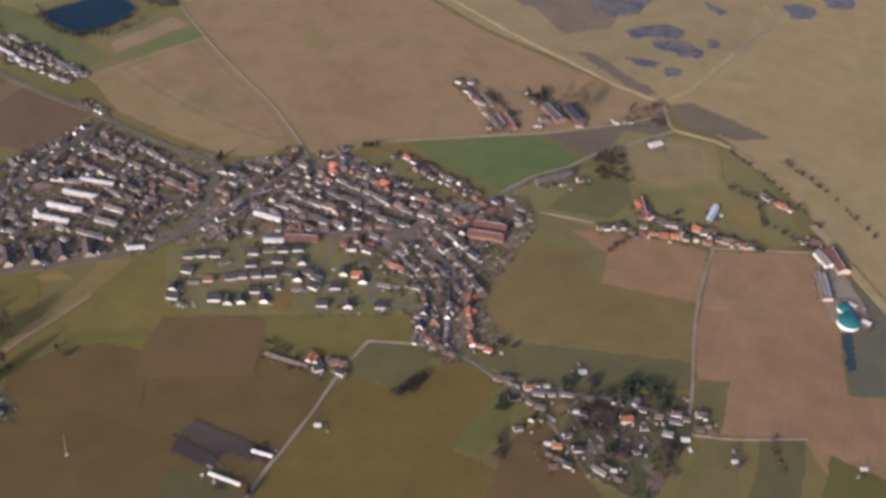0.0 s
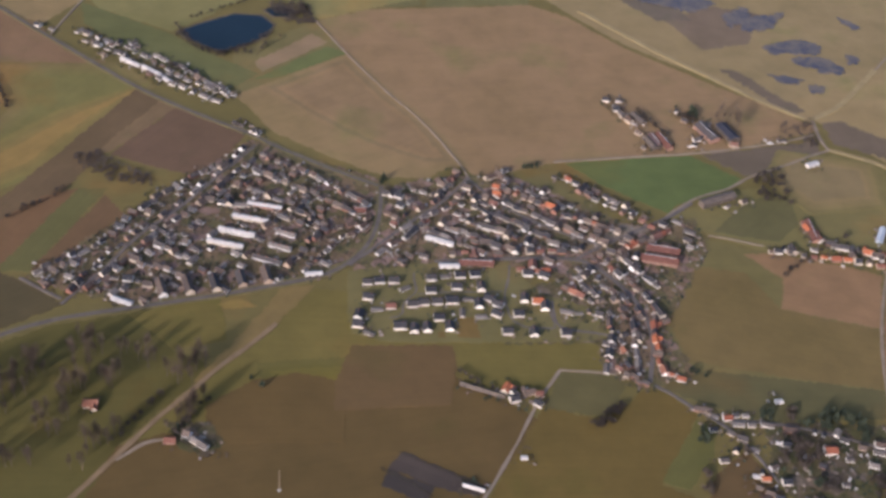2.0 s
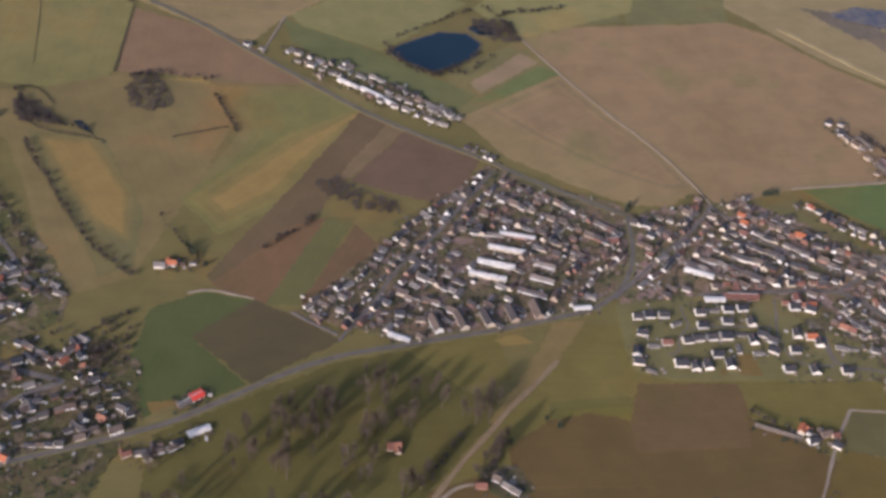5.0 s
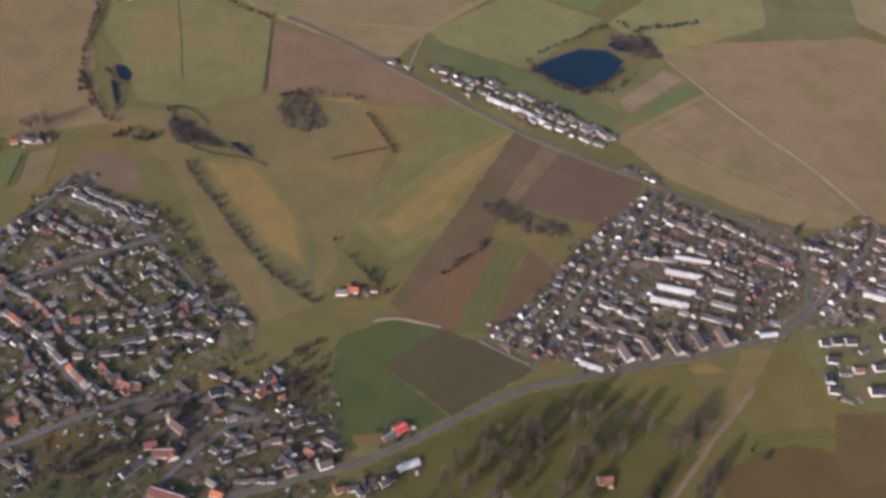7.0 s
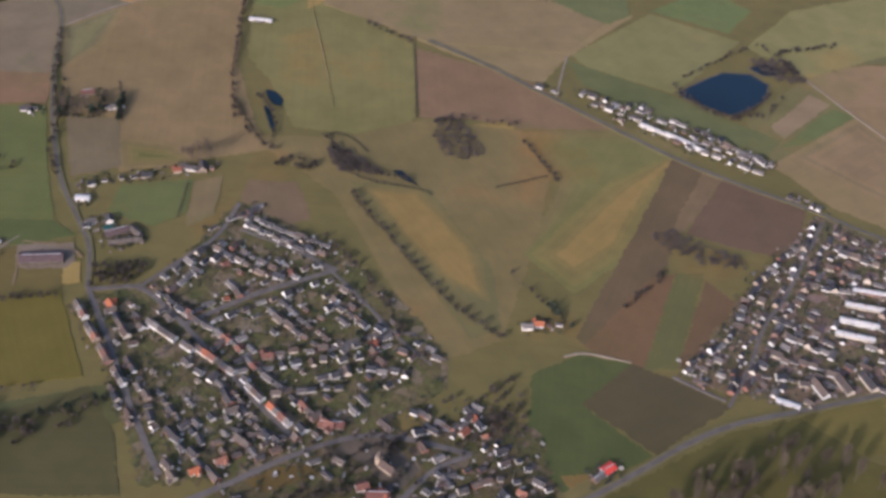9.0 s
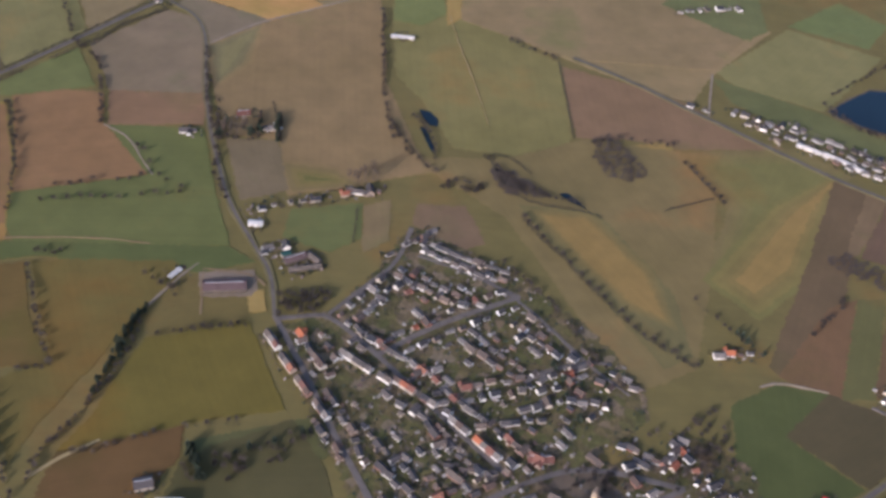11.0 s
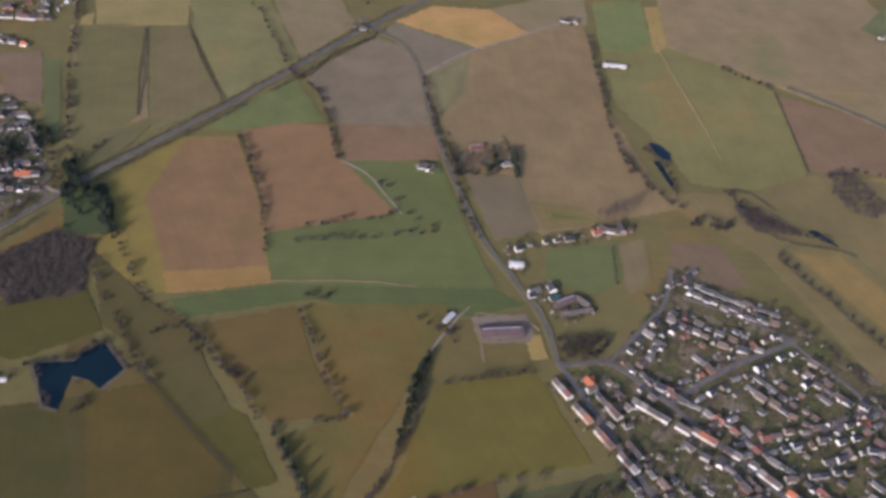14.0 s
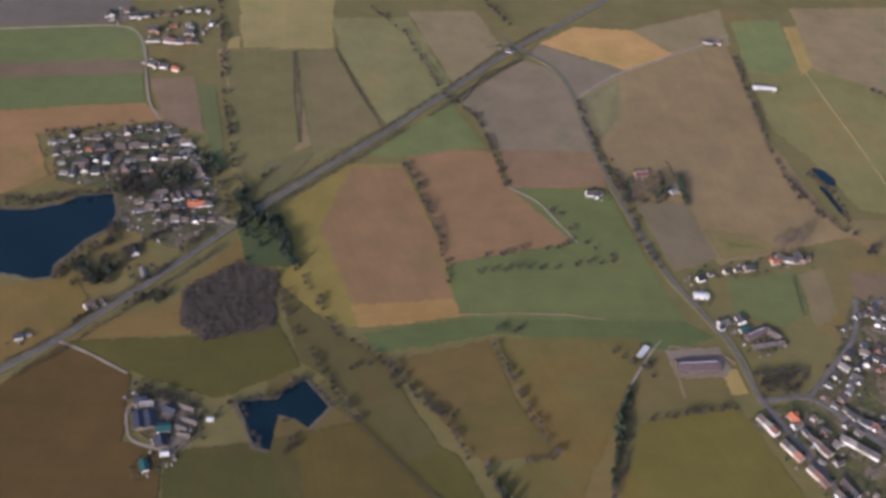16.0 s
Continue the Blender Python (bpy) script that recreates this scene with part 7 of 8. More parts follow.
tree_line("bare", 7, [(-1247.6, 861.1), (-1227.3, 850.3)])
tree_line("bare", 7, [(-1202.7, 804.3), (-1189.9, 771.5), (-1169.9, 730.5), (-1154.2, 710.4), (-1142.4, 687.8)])
tree_line("bare", 7, [(-1085.1, 874.5), (-1086.5, 843), (-1096, 806.5), (-1116.3, 760.4), (-1132.5, 727.9), (-1136.8, 702.6)])
tree_line("bare", 9, [(-1190.6, 925.5), (-1178.1, 892.8), (-1158.8, 843.4), (-1145.5, 814.5), (-1171, 809.6)])
tree_line("bare", 9, [(-1076.4, 856.2), (-1037.9, 864.3), (-996.5, 875.4)])
tree_line("bare", 9, [(-1188.8, 943.2), (-1165.5, 948.9)])
tree_line("bare", 9, [(-1308, 921.9), (-1280.2, 903.9)])
tree_line("bare", 10, [(-1064.5, 1189.8), (-1051.6, 1077.2), (-1038.5, 1037.2)])
tree_line("bare", 8, [(-1062.9, 1165.9), (-1054.9, 1129.6), (-1032.6, 1127.6), (-1016.2, 1133.9), (-1018.8, 1171)])
tree_line("bare", 8, [(-1000.6, 1173.1), (-996.7, 1136.1)])
tree_line("bare", 8, [(-903.1, 1391.1), (-898.3, 1287.8), (-895.5, 1225), (-883.8, 1148.8)])
tree_line("bare", 8, [(-890.9, 1185.9), (-865.2, 1123.5), (-841.5, 1099.5)])
tree_line("bare", 8, [(-786.2, 1123.1), (-762.9, 1081.9), (-726, 1068.8), (-699.4, 1063.1)])
tree_line("bare", 10, [(-1108.1, 729.5), (-1051.9, 751.4)])
tree_line("bare", 9, [(-1029, 724.4), (-1017.8, 710.1)])
tree_line("bare", 10, [(-1031.3, 760.9), (-988.7, 769.2)])
tree_line("bare", 10, [(-1090.3, 927.5), (-1059.4, 902.9)])
tree_line("bare", 8, [(-1484.1, 1434.4), (-1472, 1365.6), (-1459.8, 1270.9), (-1445.6, 1204.5), (-1432.5, 1143)])
tree_line("bare", 9, [(-1312.8, 1446.4), (-1273, 1392.2), (-1253.7, 1338.5), (-1238.4, 1297.9)])
tree_line("bare", 9, [(-1182.1, 1477.3), (-1157.5, 1431.3)])
tree_line("bare", 8, [(-1378.4, 999.1), (-1363.8, 945.5), (-1347.7, 920.8), (-1331.7, 891), (-1316.4, 862.3), (-1297.7, 840.7)])
tree_line("bare", 8, [(-1353.6, 994.2), (-1331, 948.1), (-1320.4, 929.4)])
tree_line("bare", 9, [(-1309.2, 892.6), (-1277.5, 901.2), (-1272.3, 877.3), (-1236.2, 850.6)])
tree_line("bare", 9, [(-1547.1, 998.3), (-1531.9, 971.7), (-1519.4, 979.7)])
tree_line("bare", 9, [(-1631.1, 1065), (-1602, 1067.9), (-1570.3, 1083), (-1537.1, 1094.4)])
tree_line("bare", 9, [(-1562.6, 982.8), (-1550.1, 1012.4), (-1523.7, 1025.9)])
tree_line("bare", 8, [(-1474.5, 862.6), (-1447.7, 858.7), (-1419.9, 846.4)])
tree_line("bare", 9, [(-1398.4, 847.9), (-1369.1, 858.6), (-1344.5, 880.9), (-1320.3, 853.4)])
tree_line("bare", 8, [(-1358, 833.8), (-1343.5, 815.6), (-1355.2, 804.1)])
tree_line("bare", 9, [(-1389.5, 845.7), (-1372.4, 808.3)])
tree_line("bare", 9, [(-1492.5, 961.5), (-1464.7, 963.8)])
tree_line("bare", 9, [(-1397.3, 1138.1), (-1415.5, 1110.9), (-1427.8, 1126.4)])
tree_line("fir", 3.5, [(-1389.9, 1067.9), (-1377.4, 1037.5), (-1363, 1006.2)])
tree_line("fir", 3.5, [(-1385.2, 1064.3), (-1372.8, 1034), (-1360.5, 1008.7)])
tree_line("fir", 3, [(-1426.2, 1101.2), (-1413, 1073.6)])
tree_line("fir", 3, [(-1421.1, 1101.8), (-1409.5, 1074)])
tree_line("fir", 3.5, [(-1470.9, 1162.2), (-1455.6, 1141.4), (-1445.6, 1131.9)])
tree_line("fir", 4, [(-1026.6, 744.1), (-1018.7, 725.4), (-1010.3, 710.9)])
tree_line("fir", 4, [(-1022.8, 742.7), (-1013.3, 720.3)])
tree_line("fir", 5, [(-1550.2, 991), (-1527.3, 972.1), (-1519.8, 993.7)])
tree_line("fir", 5, [(-164.2, 991.9), (-159.9, 1001.4)])
tree_line("fir", 8, [(-22.5, 1033.2), (6.8, 1036.6)])
tree_line("fir", 8, [(105, 756.7), (122.1, 751.2)])
tree_line("fir", 7, [(-576.8, 896.7), (-556.6, 875.1)])
tree_line("fir", 7, [(-722.5, 788.5), (-742.7, 853.6)])
tree_line("fir", 7, [(-1196.2, 793.4), (-1170.8, 735.6), (-1155.2, 716.3)])
tree_line("fir", 7, [(-1474.4, 1155.9), (-1455, 1132)])
tree_line("fir", 6, [(-1421.3, 1093.9), (-1415.5, 1110.9)])
tree_line("fir", 7, [(-1540.9, 991.8), (-1520.8, 986.5)])
tree_line("fir", 8, [(-1492.5, 961.5), (-1472.9, 956.4)])
tree_line("fir", 8, [(-252.1, 710.2), (-266.3, 721.4)])
tree_line("fir", 8, [(-85, 583.4), (-83.7, 572.9)])
tree_line("fir", 8, [(-1051.1, 1157.8), (-1027.7, 1141.8)])
tree_line("fir", 8, [(-1021.3, 736.1), (-1012.1, 715.1)])
tree_line("fir", 12, [(-987.9, 738.6), (-940.2, 759.1)])
grove("bare", 12, [(-813.2, 677.1), (-766.2, 691.2), (-733.7, 699), (-730.1, 656.5), (-796.3, 641.9)])
grove("bare", 8, [(-715.7, 746.4), (-681.3, 755.1), (-663.2, 718.2), (-703.7, 698.4)])
grove("bare", 22, [(-1008.9, 737.6), (-932.7, 766), (-924.3, 741), (-994.1, 708.9)])
grove("tall", 12, [(-486.2, 704.2), (-432.9, 733.3), (-431.4, 696.6), (-464.1, 682.3)])
grove("tall", 7, [(-466.2, 670.6), (-428.9, 708.9), (-436.2, 672.9), (-471.1, 631.4)])
grove("tall", 10, [(-422.3, 668.2), (-397.8, 711.4), (-398.9, 687.4), (-417.9, 640.7)])
grove("tall", 7, [(-416.6, 747.4), (-385.3, 756.6), (-384.4, 712.5), (-406.7, 710.6)])
grove("tall", 9, [(-373.8, 738.2), (-346.8, 746.9), (-307.5, 718.6), (-310.8, 700.2), (-358, 720.7)])
grove("tall", 7, [(-332.4, 741.7), (-290.2, 738.8), (-297.6, 707.2), (-315.7, 705.8)])
grove("tall", 7, [(-321.4, 664.4), (-296.9, 695.3), (-300.3, 677.5), (-321, 658.8)])
grove("tall", 7, [(-480.1, 614.9), (-415.3, 624.7), (-408.7, 609.5), (-472.8, 600)])
grove("tall", 5, [(-515.6, 678.3), (-487.4, 710.2), (-486.9, 686.3), (-510.4, 655.9)])
grove("tall", 4, [(-370.7, 638.7), (-348.1, 668.1), (-351.2, 656.6), (-369.4, 628)])
grove("bare", 16, [(-827.9, 1092.3), (-780.7, 1078.7), (-806.2, 1066.3), (-840.4, 1071.7)])
grove("bare", 30, [(-973.6, 910.9), (-929.8, 928.4), (-930.4, 894.5), (-973.2, 884.4)])
grove("bare", 14, [(-1550.4, 991.6), (-1525.1, 1008.2), (-1513.6, 974), (-1536.7, 972)])
grove("tall", 10, [(-563.4, 663.1), (-534.1, 632.3), (-528.8, 596.2), (-569.8, 598.4)])
grove("bare", 14, [(-631.1, 796.6), (-608.9, 811.5), (-600.5, 761.4), (-627.6, 759.3)])
grove("bare", 20, [(-662, 744.6), (-628.7, 771.5), (-618, 754), (-643, 734.2)])
grove("bare", 8, [(-733.2, 745.1), (-680.5, 749.2), (-663.5, 721.1), (-717.7, 705.8)])
grove("bare", 20, [(18.3, 690.4), (50.9, 718.9), (41.7, 692.3), (23.2, 684.5)])
grove("bare", 10, [(-1492.5, 1103.8), (-1475.9, 1130.7), (-1459.6, 1090.9), (-1484.9, 1088.3)])
grove("tall", 5, [(-504.9, 650.8), (-481.9, 683.8), (-475.3, 672.7), (-498.3, 640.3)])
grove("tall", 5, [(-479, 669.6), (-464.2, 706), (-454.6, 683), (-469.1, 631.6)])
grove("tall", 5, [(-451, 707.1), (-430.3, 746.2), (-423.2, 715.4), (-442.5, 684)])
grove("tall", 4, [(-417, 635.3), (-397.3, 675.8), (-390.6, 659.3), (-412, 630.3)])
grove("tall", 4, [(-398.3, 699.2), (-376.1, 719.3), (-374.7, 689.2), (-392.2, 670.5)])
grove("tall", 5, [(-380.6, 718.9), (-345, 728), (-342.7, 703.7), (-373.2, 695.3)])
grove("tall", 4, [(-469, 621), (-415.7, 627.4), (-408.3, 606.9), (-468.8, 600.2)])
grove("tall", 3, [(-415.7, 741.1), (-405.1, 764.7), (-392.9, 743), (-405.3, 716.9)])
grove("tall", 3, [(-483, 710.6), (-465.4, 724.3), (-458.7, 700.4), (-476.1, 687.2)])
grove("tall", 4, [(-386.2, 626.8), (-367.1, 644.4), (-368.1, 617.5), (-383.3, 606.1)])
grove("tall", 4, [(-304.7, 677.1), (-292.4, 695.6), (-296.2, 683.6), (-307.9, 659.8)])
tree_line("bare", 7, [(-293.1, 692), (-304.4, 672), (-312.2, 658.9)])
tree_line("bare", 8, [(-324.7, 704.5), (-340.1, 676.7), (-358.5, 644.4)])
tree_line("bare", 6, [(-1524.9, 1044.5), (-1515.8, 1022.9), (-1503.4, 995.1)])
tree_line("bare", 6, [(-1509.7, 1016.1), (-1495.5, 1032.2), (-1477.9, 1045.2)])
tree_line("bare", 7, [(-1449.8, 1132.6), (-1435.1, 1100.6), (-1428.5, 1069.2)])
tree_line("bare", 6, [(-1545.7, 970.5), (-1520.8, 986.5), (-1501.2, 1009.6)])
tree_line("bare", 6, [(-1563.3, 975.9), (-1551.7, 997.9), (-1527.8, 1021.8), (-1526.4, 1052)])
tree_line("bare", 6, [(-1633.1, 1072.7), (-1594.1, 1076.6), (-1571.2, 1086.9)])
tree_line("bare", 7, [(-1464.1, 1020.3), (-1447.9, 1044.2)])
tree_line("bare", 7, [(-1490.9, 978.7), (-1461.9, 1006)])
tree_line("bare", 8, [(-1089.1, 1285), (-1078.1, 1202.9), (-1060.4, 1129)])
tree_line("bare", 7, [(-1536.5, 928.2), (-1525.8, 942)])
tree_line("bare", 7, [(-1497.5, 951), (-1469.4, 963.4), (-1466.4, 973.9)])
grove("bare", 9, [(-753.9, 737.6), (-711.3, 746.8), (-682.5, 731.2), (-682, 697.2), (-715, 689.4), (-743.2, 703.9)])
grove("bare", 16, [(-836.2, 670.1), (-788.6, 678.8), (-741.1, 693), (-727.9, 667), (-780.4, 642.9), (-830.7, 649.7)])
grove("bare", 12, [(-689.3, 748.5), (-649.4, 751.6), (-629.3, 777.7), (-608.6, 748.7), (-641.8, 722.7), (-676.5, 720.1)])
grove("bare", 10, [(-785.9, 723.5), (-740.9, 738.5), (-719.6, 716.9), (-760, 702.7)])
thicket(260, [(-1456.6, 972), (-1413.8, 1011), (-1378.4, 999.8), (-1374.5, 935.4), (-1429.6, 915), (-1450.5, 932.5)])
thicket(24, [(271.9, 1151.3), (313.7, 1162.3), (308.6, 1111.5), (272.5, 1101.8)])
grove("bare", 34, [(220.6, 1043.8), (254.4, 1060.9), (255, 1013.2), (222.5, 1000)])
thicket(90, [(-788, 1106), (-765.3, 1108.4), (-725.9, 1069.6), (-774.9, 1073)])
thicket(70, [(-315.5, 1334.5), (-268.3, 1341.7), (-253.8, 1291.6), (-286.7, 1286.8)])
hedge(3, 2.5, [(-1392.2, 1345.9), (-1378.7, 1251.3), (-1374.4, 1188.4)])
hedge(3, 2.5, [(-1349.3, 1356.8), (-1319.2, 1280.8), (-1295.6, 1222.4)])
hedge(2.5, 2, [(-1273, 720.7), (-1243.8, 732.8), (-1213.3, 742.6)])
hedge(3, 2.5, [(-1394.1, 1346.9), (-1384.8, 1253.9), (-1374.7, 1188.4)])
hedge(3, 2.5, [(-1345.2, 1342.2), (-1317.6, 1271.9), (-1291.5, 1223.9)])
hedge(5, 5, [(-1316, 857), (-1301, 840), (-1287.7, 822.8), (-1267.1, 799), (-1247.8, 778.7), (-1225.8, 757.3)])
hedge(7, 5, [(-1582.3, 878.7), (-1546.3, 911.5), (-1510.1, 955.9), (-1471, 1002.3), (-1438, 1045.2)])
hedge(7, 5, [(-1421.3, 1072.3), (-1393.8, 1104), (-1334.9, 1170.1), (-1281.4, 1231.7), (-1233, 1291.3), (-1172.8, 1367.7), (-1118.7, 1428.2)])
hedge(7, 4, [(-1410.7, 1069.4), (-1382.8, 1097.7), (-1323.4, 1161.6), (-1269.8, 1222.5)])
hedge(6, 4, [(-1570.1, 864.9), (-1535, 901.2), (-1498.7, 944.9), (-1459.7, 991.9), (-1426.4, 1032.7)])
hedge(6, 5, [(-1247.1, 1245.4), (-1193, 1312.8), (-1134.5, 1380.6)])
hedge(3, 3, [(-890.8, 1190), (-868.9, 1142.6), (-849, 1106.9)])
hedge(3, 3, [(-1008.7, 1195.9), (-994.5, 1127.6)])
hedge(3, 2.5, [(-913.1, 1037.3), (-914.8, 987.5)])
hedge(3, 2, [(-911.3, 891.5), (-883.7, 867.8)])
hedge(2.5, 2, [(-616.9, 1063.4), (-565.2, 1087.1)])
hedge(2.5, 2, [(-135.3, 648.7), (-109.2, 637), (-67.4, 618.7)])
hedge(2.5, 2, [(-150.3, 632.3), (-124.1, 618.7), (-111.8, 608.3)])
hedge(3, 3, [(-1210.7, 1278.5), (-1187.3, 1329.4), (-1144.5, 1360.6)])

hedge(4, 3, [(-782.9, 1130.4), (-783.9, 1110.9), (-773, 1080.5), (-751.4, 1064.3), (-734.2, 1058.7), (-711.5, 1055), (-692.6, 1051.7), (-681.4, 1045)])
hedge(3.5, 3, [(-792.6, 1129.2), (-781, 1134.2), (-763, 1128.1), (-744.8, 1105.6)])
tree_line("fir", 4.5, [(-1080.5, 884.7), (-1090.7, 862.1), (-1095.9, 829)])
tree_line("fir", 5, [(-1084.5, 880.7), (-1094.7, 855.1), (-1100.9, 815), (-1106, 790)])
tree_line("fir", 4, [(-1055, 1130), (-1054, 1150)])
tree_line("fir", 4, [(-1028, 1137), (-1018.3, 1141.4), (-1017, 1158)])
tree_line("tall", 7, [(-1050, 1132), (-1036.8, 1135.7), (-1024, 1138)])
tree_line("fir", 4, [(-999, 1131), (-1000.1, 1165.8)])
tree_line("tall", 5, [(-927, 1074), (-917.1, 1072), (-906.2, 1076.5), (-897.4, 1080.7)])
tree_line("bare", 5, [(-275.4, 1352.5), (-239.9, 1363.9), (-199.6, 1379.9)])

hedge(4.5, 4, [(-756.8, 1037.8), (-739.9, 1006.2), (-721, 983.9), (-702.7, 950.7), (-680.2, 919.3), (-658.5, 889.2), (-639.4, 873.7), (-619.8, 857.1)])
tree_line("bare", 13, [(-756.8, 1037.8), (-721, 983.9), (-702.7, 950.7), (-658.5, 889.2), (-619.8, 857.1)])
hedge(2.5, 2.5, [(-703.3, 1313), (-700.3, 1242.9), (-697.6, 1171.9)])
hedge(3, 3, [(-585.7, 1142), (-575.6, 1121.2), (-555.1, 1080.2)])
tree_line("bare", 12, [(-585.7, 1142), (-575.6, 1121.2), (-555.1, 1080.2)])
thicket(75, [(-678.7, 1170.2), (-660.7, 1179.5), (-640.9, 1152), (-625, 1115.4), (-645.6, 1103.7), (-668.2, 1110.4), (-680.4, 1137.5)])
thicket(60, [(-473.4, 1007.5), (-447.4, 1015.9), (-418.5, 994.4), (-388.6, 981.5), (-386.5, 966.1), (-428.8, 968.2), (-462.9, 988.4)])
tree_line("fir", 3.5, [(-1420, 1067.6), (-1401.9, 1073.7), (-1380.2, 1067.8)])
grove("fir", 24, [(-1424.3, 1072.9), (-1382.6, 1079.9), (-1369, 1044.8), (-1368.2, 1007.8), (-1405.2, 1008.6)])

grove("bare", 50, [(-1544.7, 1120.1), (-1476.5, 1134.9), (-1463.3, 1098.7), (-1527.9, 1086.5)])
grove("fir", 12, [(-1541.7, 1117.9), (-1473.9, 1135.2), (-1466.4, 1102.5), (-1528.2, 1088.1)])
grove("fir", 8, [(-1464.3, 1153.6), (-1454, 1156.4), (-1447.2, 1133.8), (-1457.7, 1132.7)])
grove("bare", 30, [(-1622.8, 1176.2), (-1531.2, 1205.1), (-1497.6, 1167.7), (-1589.4, 1123)])
grove("bare", 26, [(-1503.8, 1094.6), (-1448.5, 1104.3), (-1440.1, 1061.1), (-1489, 1052.6)])

# ---- biogas plant: two round tanks with green domes, silage clamp ----
def tank(x, y, radius, wall_height, dome_height):
    top = new("digester_tank")
    tagged(top, "round white tank with a teal-green dome", "tank", "biogas tanks")
    n = 40
    bm = bmesh.new()
    ring = [[bm.verts.new((radius * math.cos(k * math.tau / n), radius * math.sin(k * math.tau / n), z)) for k in range(n)] for z in (-0.3, wall_height)]
    for k in range(n):
        bm.faces.new((ring[0][k - 1], ring[0][k], ring[1][k], ring[1][k - 1]))
    part("wall", bm, WALL_WHITE, top)
    bm = bmesh.new()
    rows = []
    for j in range(7):
        a = j / 7 * math.pi / 2
        rows.append([bm.verts.new(((radius + 0.15) * math.cos(a) * math.cos(k * math.tau / n), (radius + 0.15) * math.cos(a) * math.sin(k * math.tau / n), wall_height + 0.05 + dome_height * math.sin(a))) for k in range(n)])
    cap = bm.verts.new((0, 0, wall_height + dome_height + 0.05))
    for r, s in zip(rows, rows[1:]):
        for k in range(n):
            bm.faces.new((r[k - 1], r[k], s[k], s[k - 1]))
    for k in range(n):
        bm.faces.new((rows[-1][k - 1], rows[-1][k], cap))
    for fc in bm.faces:
        fc.smooth = True
    part("dome", bm, DOME, top)
    top.matrix_basis = pose(x, y, 0)


tank(435.8, 808.2, 10.5, 4.0, 4.2)
tank(436.7, 826.5, 6.6, 3.5, 2.6)


# ---- slender mast on the bare field ----
def mast(x, y, height):
    top = new("mast")
    tagged(top, "slender pale mast standing in a bare field", "mast")
    bm = bmesh.new()
    bmesh.ops.create_cone(bm, cap_ends=True, segments=12, radius1=0.4, radius2=0.22, depth=height + 0.4, matrix=Matrix.Translation((0, 0, height / 2 - 0.2)))
    part("pole", bm, TRACK, top)
    bm = bmesh.new()
    bmesh.ops.create_cone(bm, cap_ends=True, segments=12, radius1=1.5, radius2=1.3, depth=0.9, matrix=Matrix.Translation((0, 0, 0.3)))
    part("base", bm, CONCRETE, top)
    top.matrix_basis = pose(x, y, 0)


mast(-226.0, 606.5, 24)


# ---- church in the western village ----
def church(x, y, turn):
    top = new("church")
    tagged(top, "stone village church with a pale square tower", "church")
    bm = bmesh.new()
    gable(bm, 2.5, 15, -3, 3, -0.4, 4.5, 3.4)
    openings(bm, 3, 15, -3, 3, 4)
    bmesh.ops.recalc_face_normals(bm, faces=bm.faces[:])
    part("nave", bm, [STONE, GLAZING, DOOR], top)
    bm = bmesh.new()
    roof_on(bm, 2.5, 15, -3, 3, 4.5, 3.4)
    part("roof", bm, ROOF, top)
    bm = bmesh.new()
    add_box(bm, -2.0, -2.0, -0.4, 2.0, 2.0, 11)
    for k in (-1, 1):
        add_box(bm, -0.6, k * 2.02 - 0.05, 8, 0.6, k * 2.02 + 0.05, 10, 1)
        add_box(bm, k * 2.02 - 0.05, -0.6, 8, k * 2.02 + 0.05, 0.6, 10, 1)
    part("tower", bm, [STONE, GLAZING], top)
    bm = bmesh.new()
    bmesh.ops.create_cone(bm, cap_ends=True, segments=4, radius1=3.1, radius2=0.05, depth=6, matrix=Matrix.Translation((0, 0, 14.0)) @ Matrix.Rotation(math.pi / 4, 4, "Z"))
    part("spire", bm, ROOF, top)
    top.matrix_basis = pose(x, y, 0, 0, 0, turn)


church(-718.3, 713.8, -38)

# ---- gardens: bushes between the houses, undergrowth below the tree lines ----
spots, crowns, evergreens, sheds = [], [], [], []
for x, y in TAKEN:
    for _ in range(12):
        a, d = rng.uniform(0, 6.28), rng.uniform(4.6, 12)
        p = (x + d * math.cos(a), y + d * math.sin(a))
        if near_house(p, 4.4) or near_way(*p, 2.6):
            continue
        kind, r = rng.random(), rng.uniform(0.5, 1.6)
        if kind < 0.08:
            sheds.append((*p, rng.uniform(0.8, 1.9), rng.uniform(0.6, 1.2), rng.uniform(0.9, 1.7), a))
        elif kind < 0.54:
            crowns.append((*p, r * 1.1, r * rng.uniform(1.6, 3.2)))
        elif kind < 0.66:
            evergreens.append((*p, rng.uniform(0.9, 2.0), rng.uniform(2.0, 4.6)))
        else:
            spots.append((*p, r, r * rng.uniform(0.8, 1.8)))

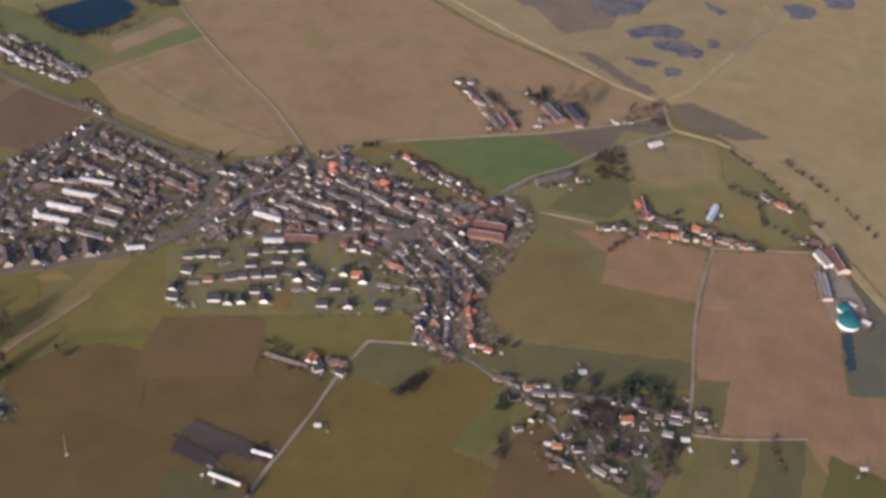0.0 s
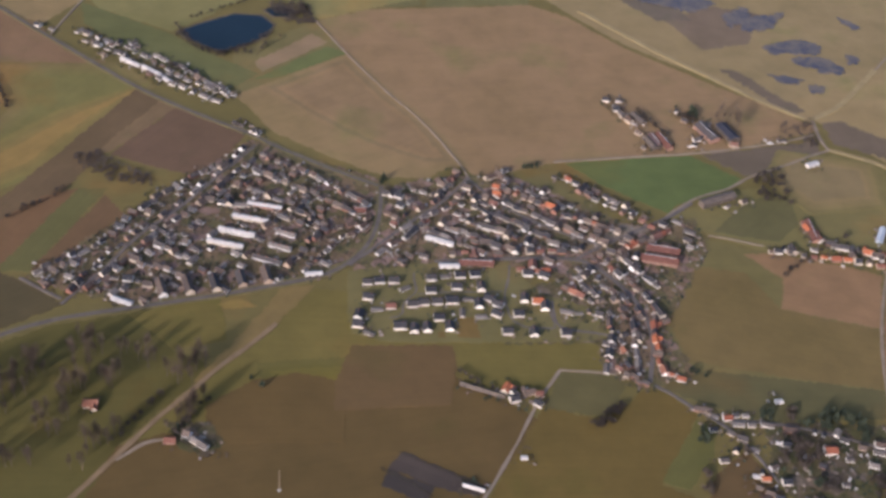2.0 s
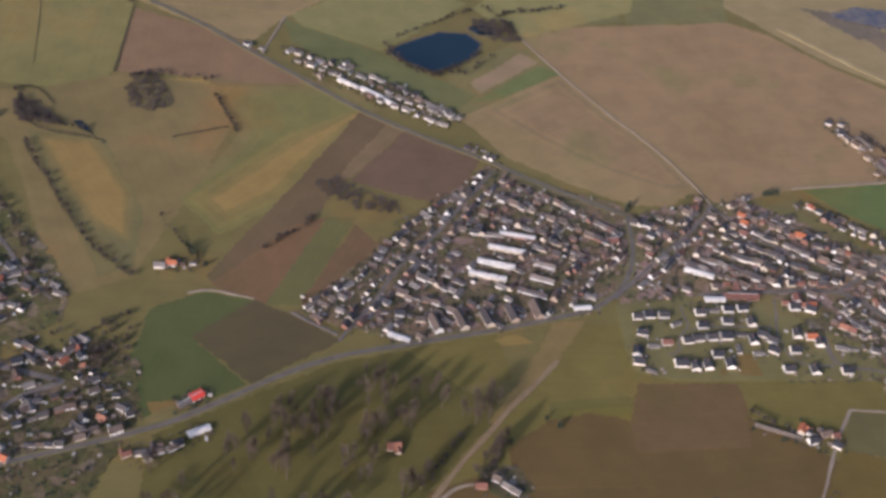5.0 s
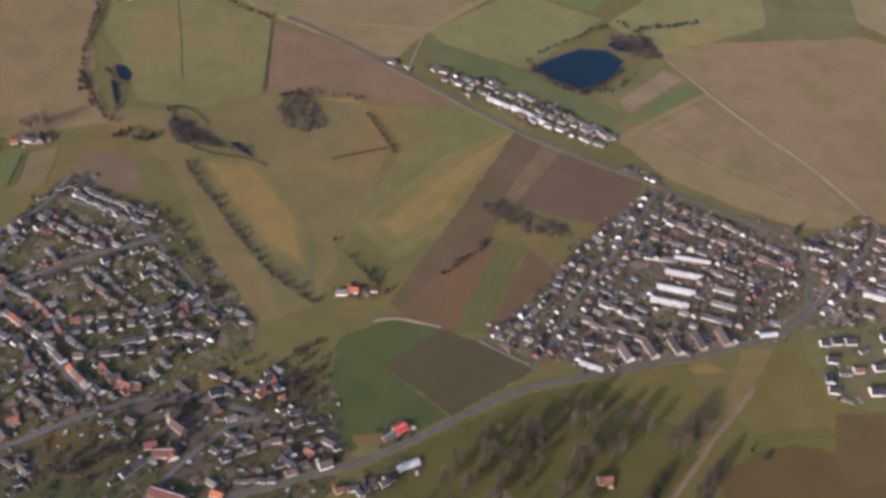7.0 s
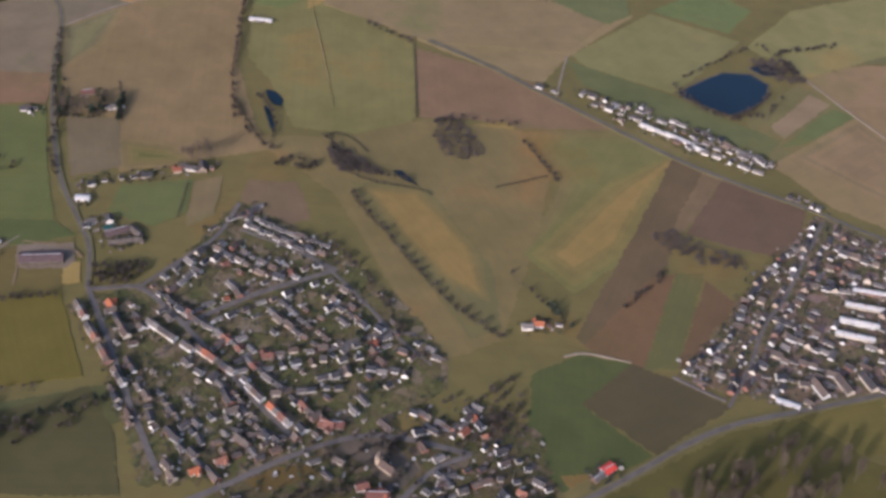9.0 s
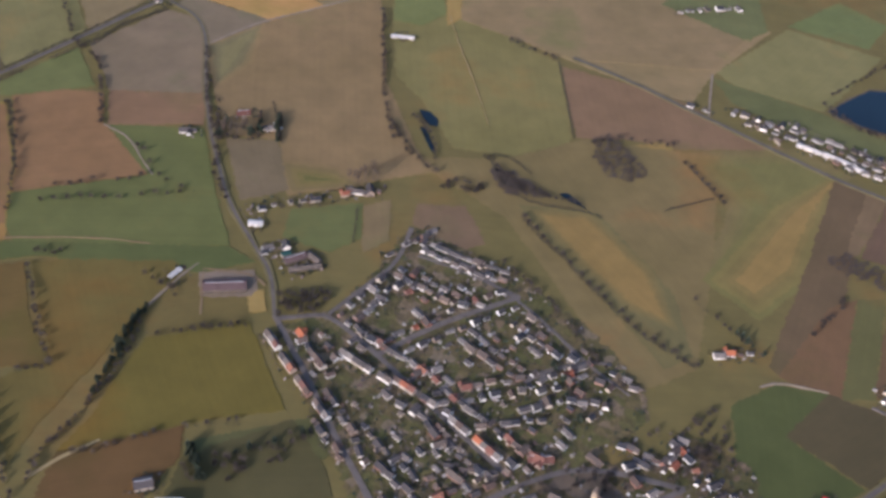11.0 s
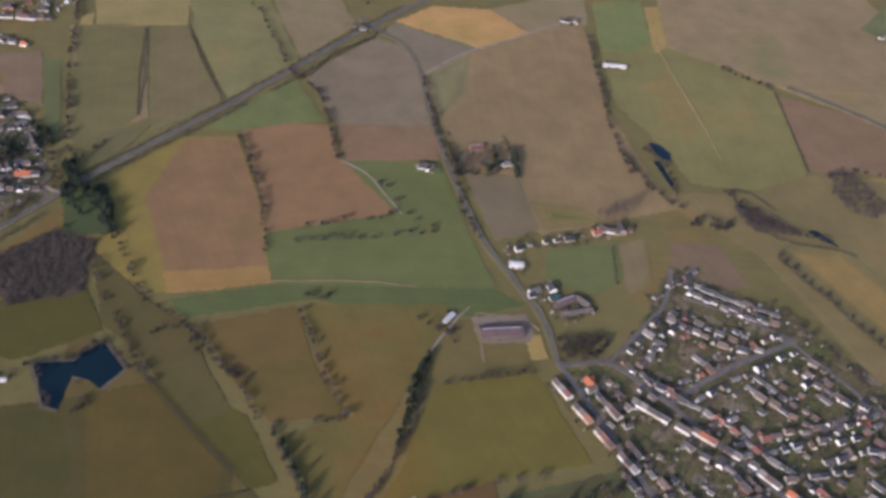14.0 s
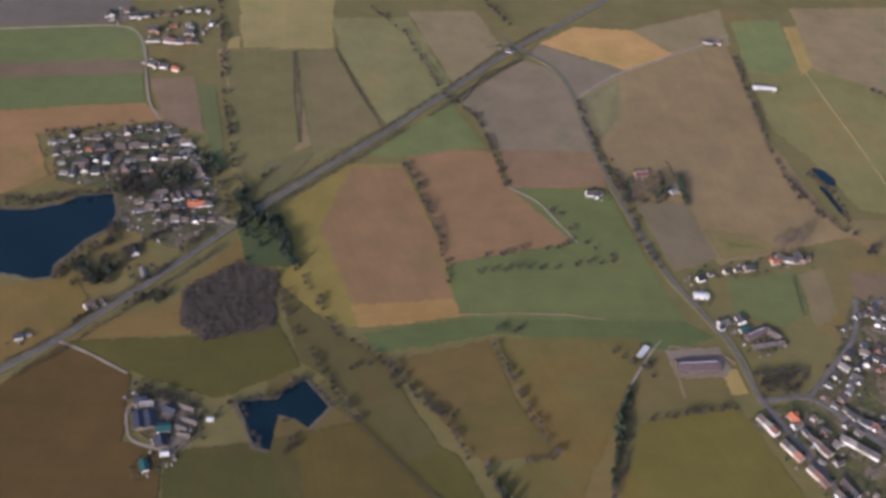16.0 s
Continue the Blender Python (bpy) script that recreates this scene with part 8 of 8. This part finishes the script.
for poly in GARDENS:
    area = abs(sum(a[0] * b[1] - b[0] * a[1] for a, b in zip(poly, poly[1:] + poly[:1]))) / 2
    for x, y in scattered(min(2600, round(area / 22)), poly):
        if near_house((x, y), 4.6) or near_way(x, y, 3.0):
            continue
        kind, r = rng.random(), rng.uniform(0.5, 1.5)
        if kind < 0.08:
            sheds.append((x, y, rng.uniform(0.8, 1.9), rng.uniform(0.6, 1.2), rng.uniform(0.9, 1.7), rng.uniform(0, 3.1)))
        elif kind < 0.30:
            crowns.append((x, y, r * 1.2, r * rng.uniform(1.8, 3.4)))
        elif kind < 0.44:
            evergreens.append((x, y, rng.uniform(0.9, 1.9), rng.uniform(2.0, 4.6)))
        else:
            spots.append((x, y, r, r * rng.uniform(0.8, 1.7)))


def outbuildings(spots):
    """Garden sheds, garages and lean-tos: small boxes with a sloping top, too small to be told apart."""
    verts, faces = [], []
    for x, y, lx, ly, h, turn in spots:
        c, d, base = math.cos(turn), math.sin(turn), len(verts)
        for z0, z1 in ((-0.2, -0.2), (h, h * 1.25)):
            for u, v in ((-lx, -ly), (lx, -ly), (lx, ly), (-lx, ly)):
                verts.append((x + u * c - v * d, y + u * d + v * c, z0 if v < 0 else z1))
        for f in ((0, 1, 5, 4), (1, 2, 6, 5), (2, 3, 7, 6), (3, 0, 4, 7), (4, 5, 6, 7)):
            faces.append(tuple(base + k for k in f))
    m, nt, b = shader("shed_mix", 0.8)
    g = nt.nodes.new("ShaderNodeNewGeometry")
    tone = ramp_of(nt, g.outputs["Random Per Island"], [(0.0, (0.55, 0.50, 0.43)), (0.2, (0.10, 0.08, 0.065)), (0.4, (0.24, 0.18, 0.13)), (0.6, (0.42, 0.36, 0.29)), (0.8, (0.13, 0.075, 0.055)), (1.0, (0.66, 0.61, 0.53))])
    stain = noise_of(nt, coords_of(nt, True), 0.8, 4.0, 0.7)
    nt.links.new(mixed(nt, tone, ramp_of(nt, stain, [(0.3, (0.7, 0.7, 0.7)), (0.7, (1.2, 1.2, 1.2))]), 0.6, "MULTIPLY"), b.inputs["Base Color"])
    ob = new("garden_outbuildings", quick_mesh("garden_outbuildings", verts, faces, m))
    tagged(ob, "small sheds and garages in the back gardens", "sheds", "", "stuff")


outbuildings(sheds)
tufts("garden_bushes", "dark bushes and shrubs in the gardens", spots, SCRUB, 0.75, 22)
tufts("garden_trees", "small leafless garden trees", crowns, TWIGS, 0.65, 34)
tufts("garden_evergreens", "dark evergreen trees in the gardens", evergreens, NEEDLES, 0.8, 60)
tufts("undergrowth", "low brown scrub below the field trees", UNDER, HEDGE, 0.7, 16)
belt("bare")
belt("fir")
belt("tall")

# ---- patterns that no plot uses ----
for kit, ob in list(KITS.items()) + list(TREES.items()):
    if kit not in USED:
        for piece in (*ob.children_recursive, ob):
            bpy.data.objects.remove(piece)

# ---- the plan set down in metres ----
for ob in scene.objects:
    if ob.parent is None and ob.type in ("MESH", "EMPTY"):
        ob.matrix_basis = Matrix.Scale(U, 4) @ ob.matrix_basis
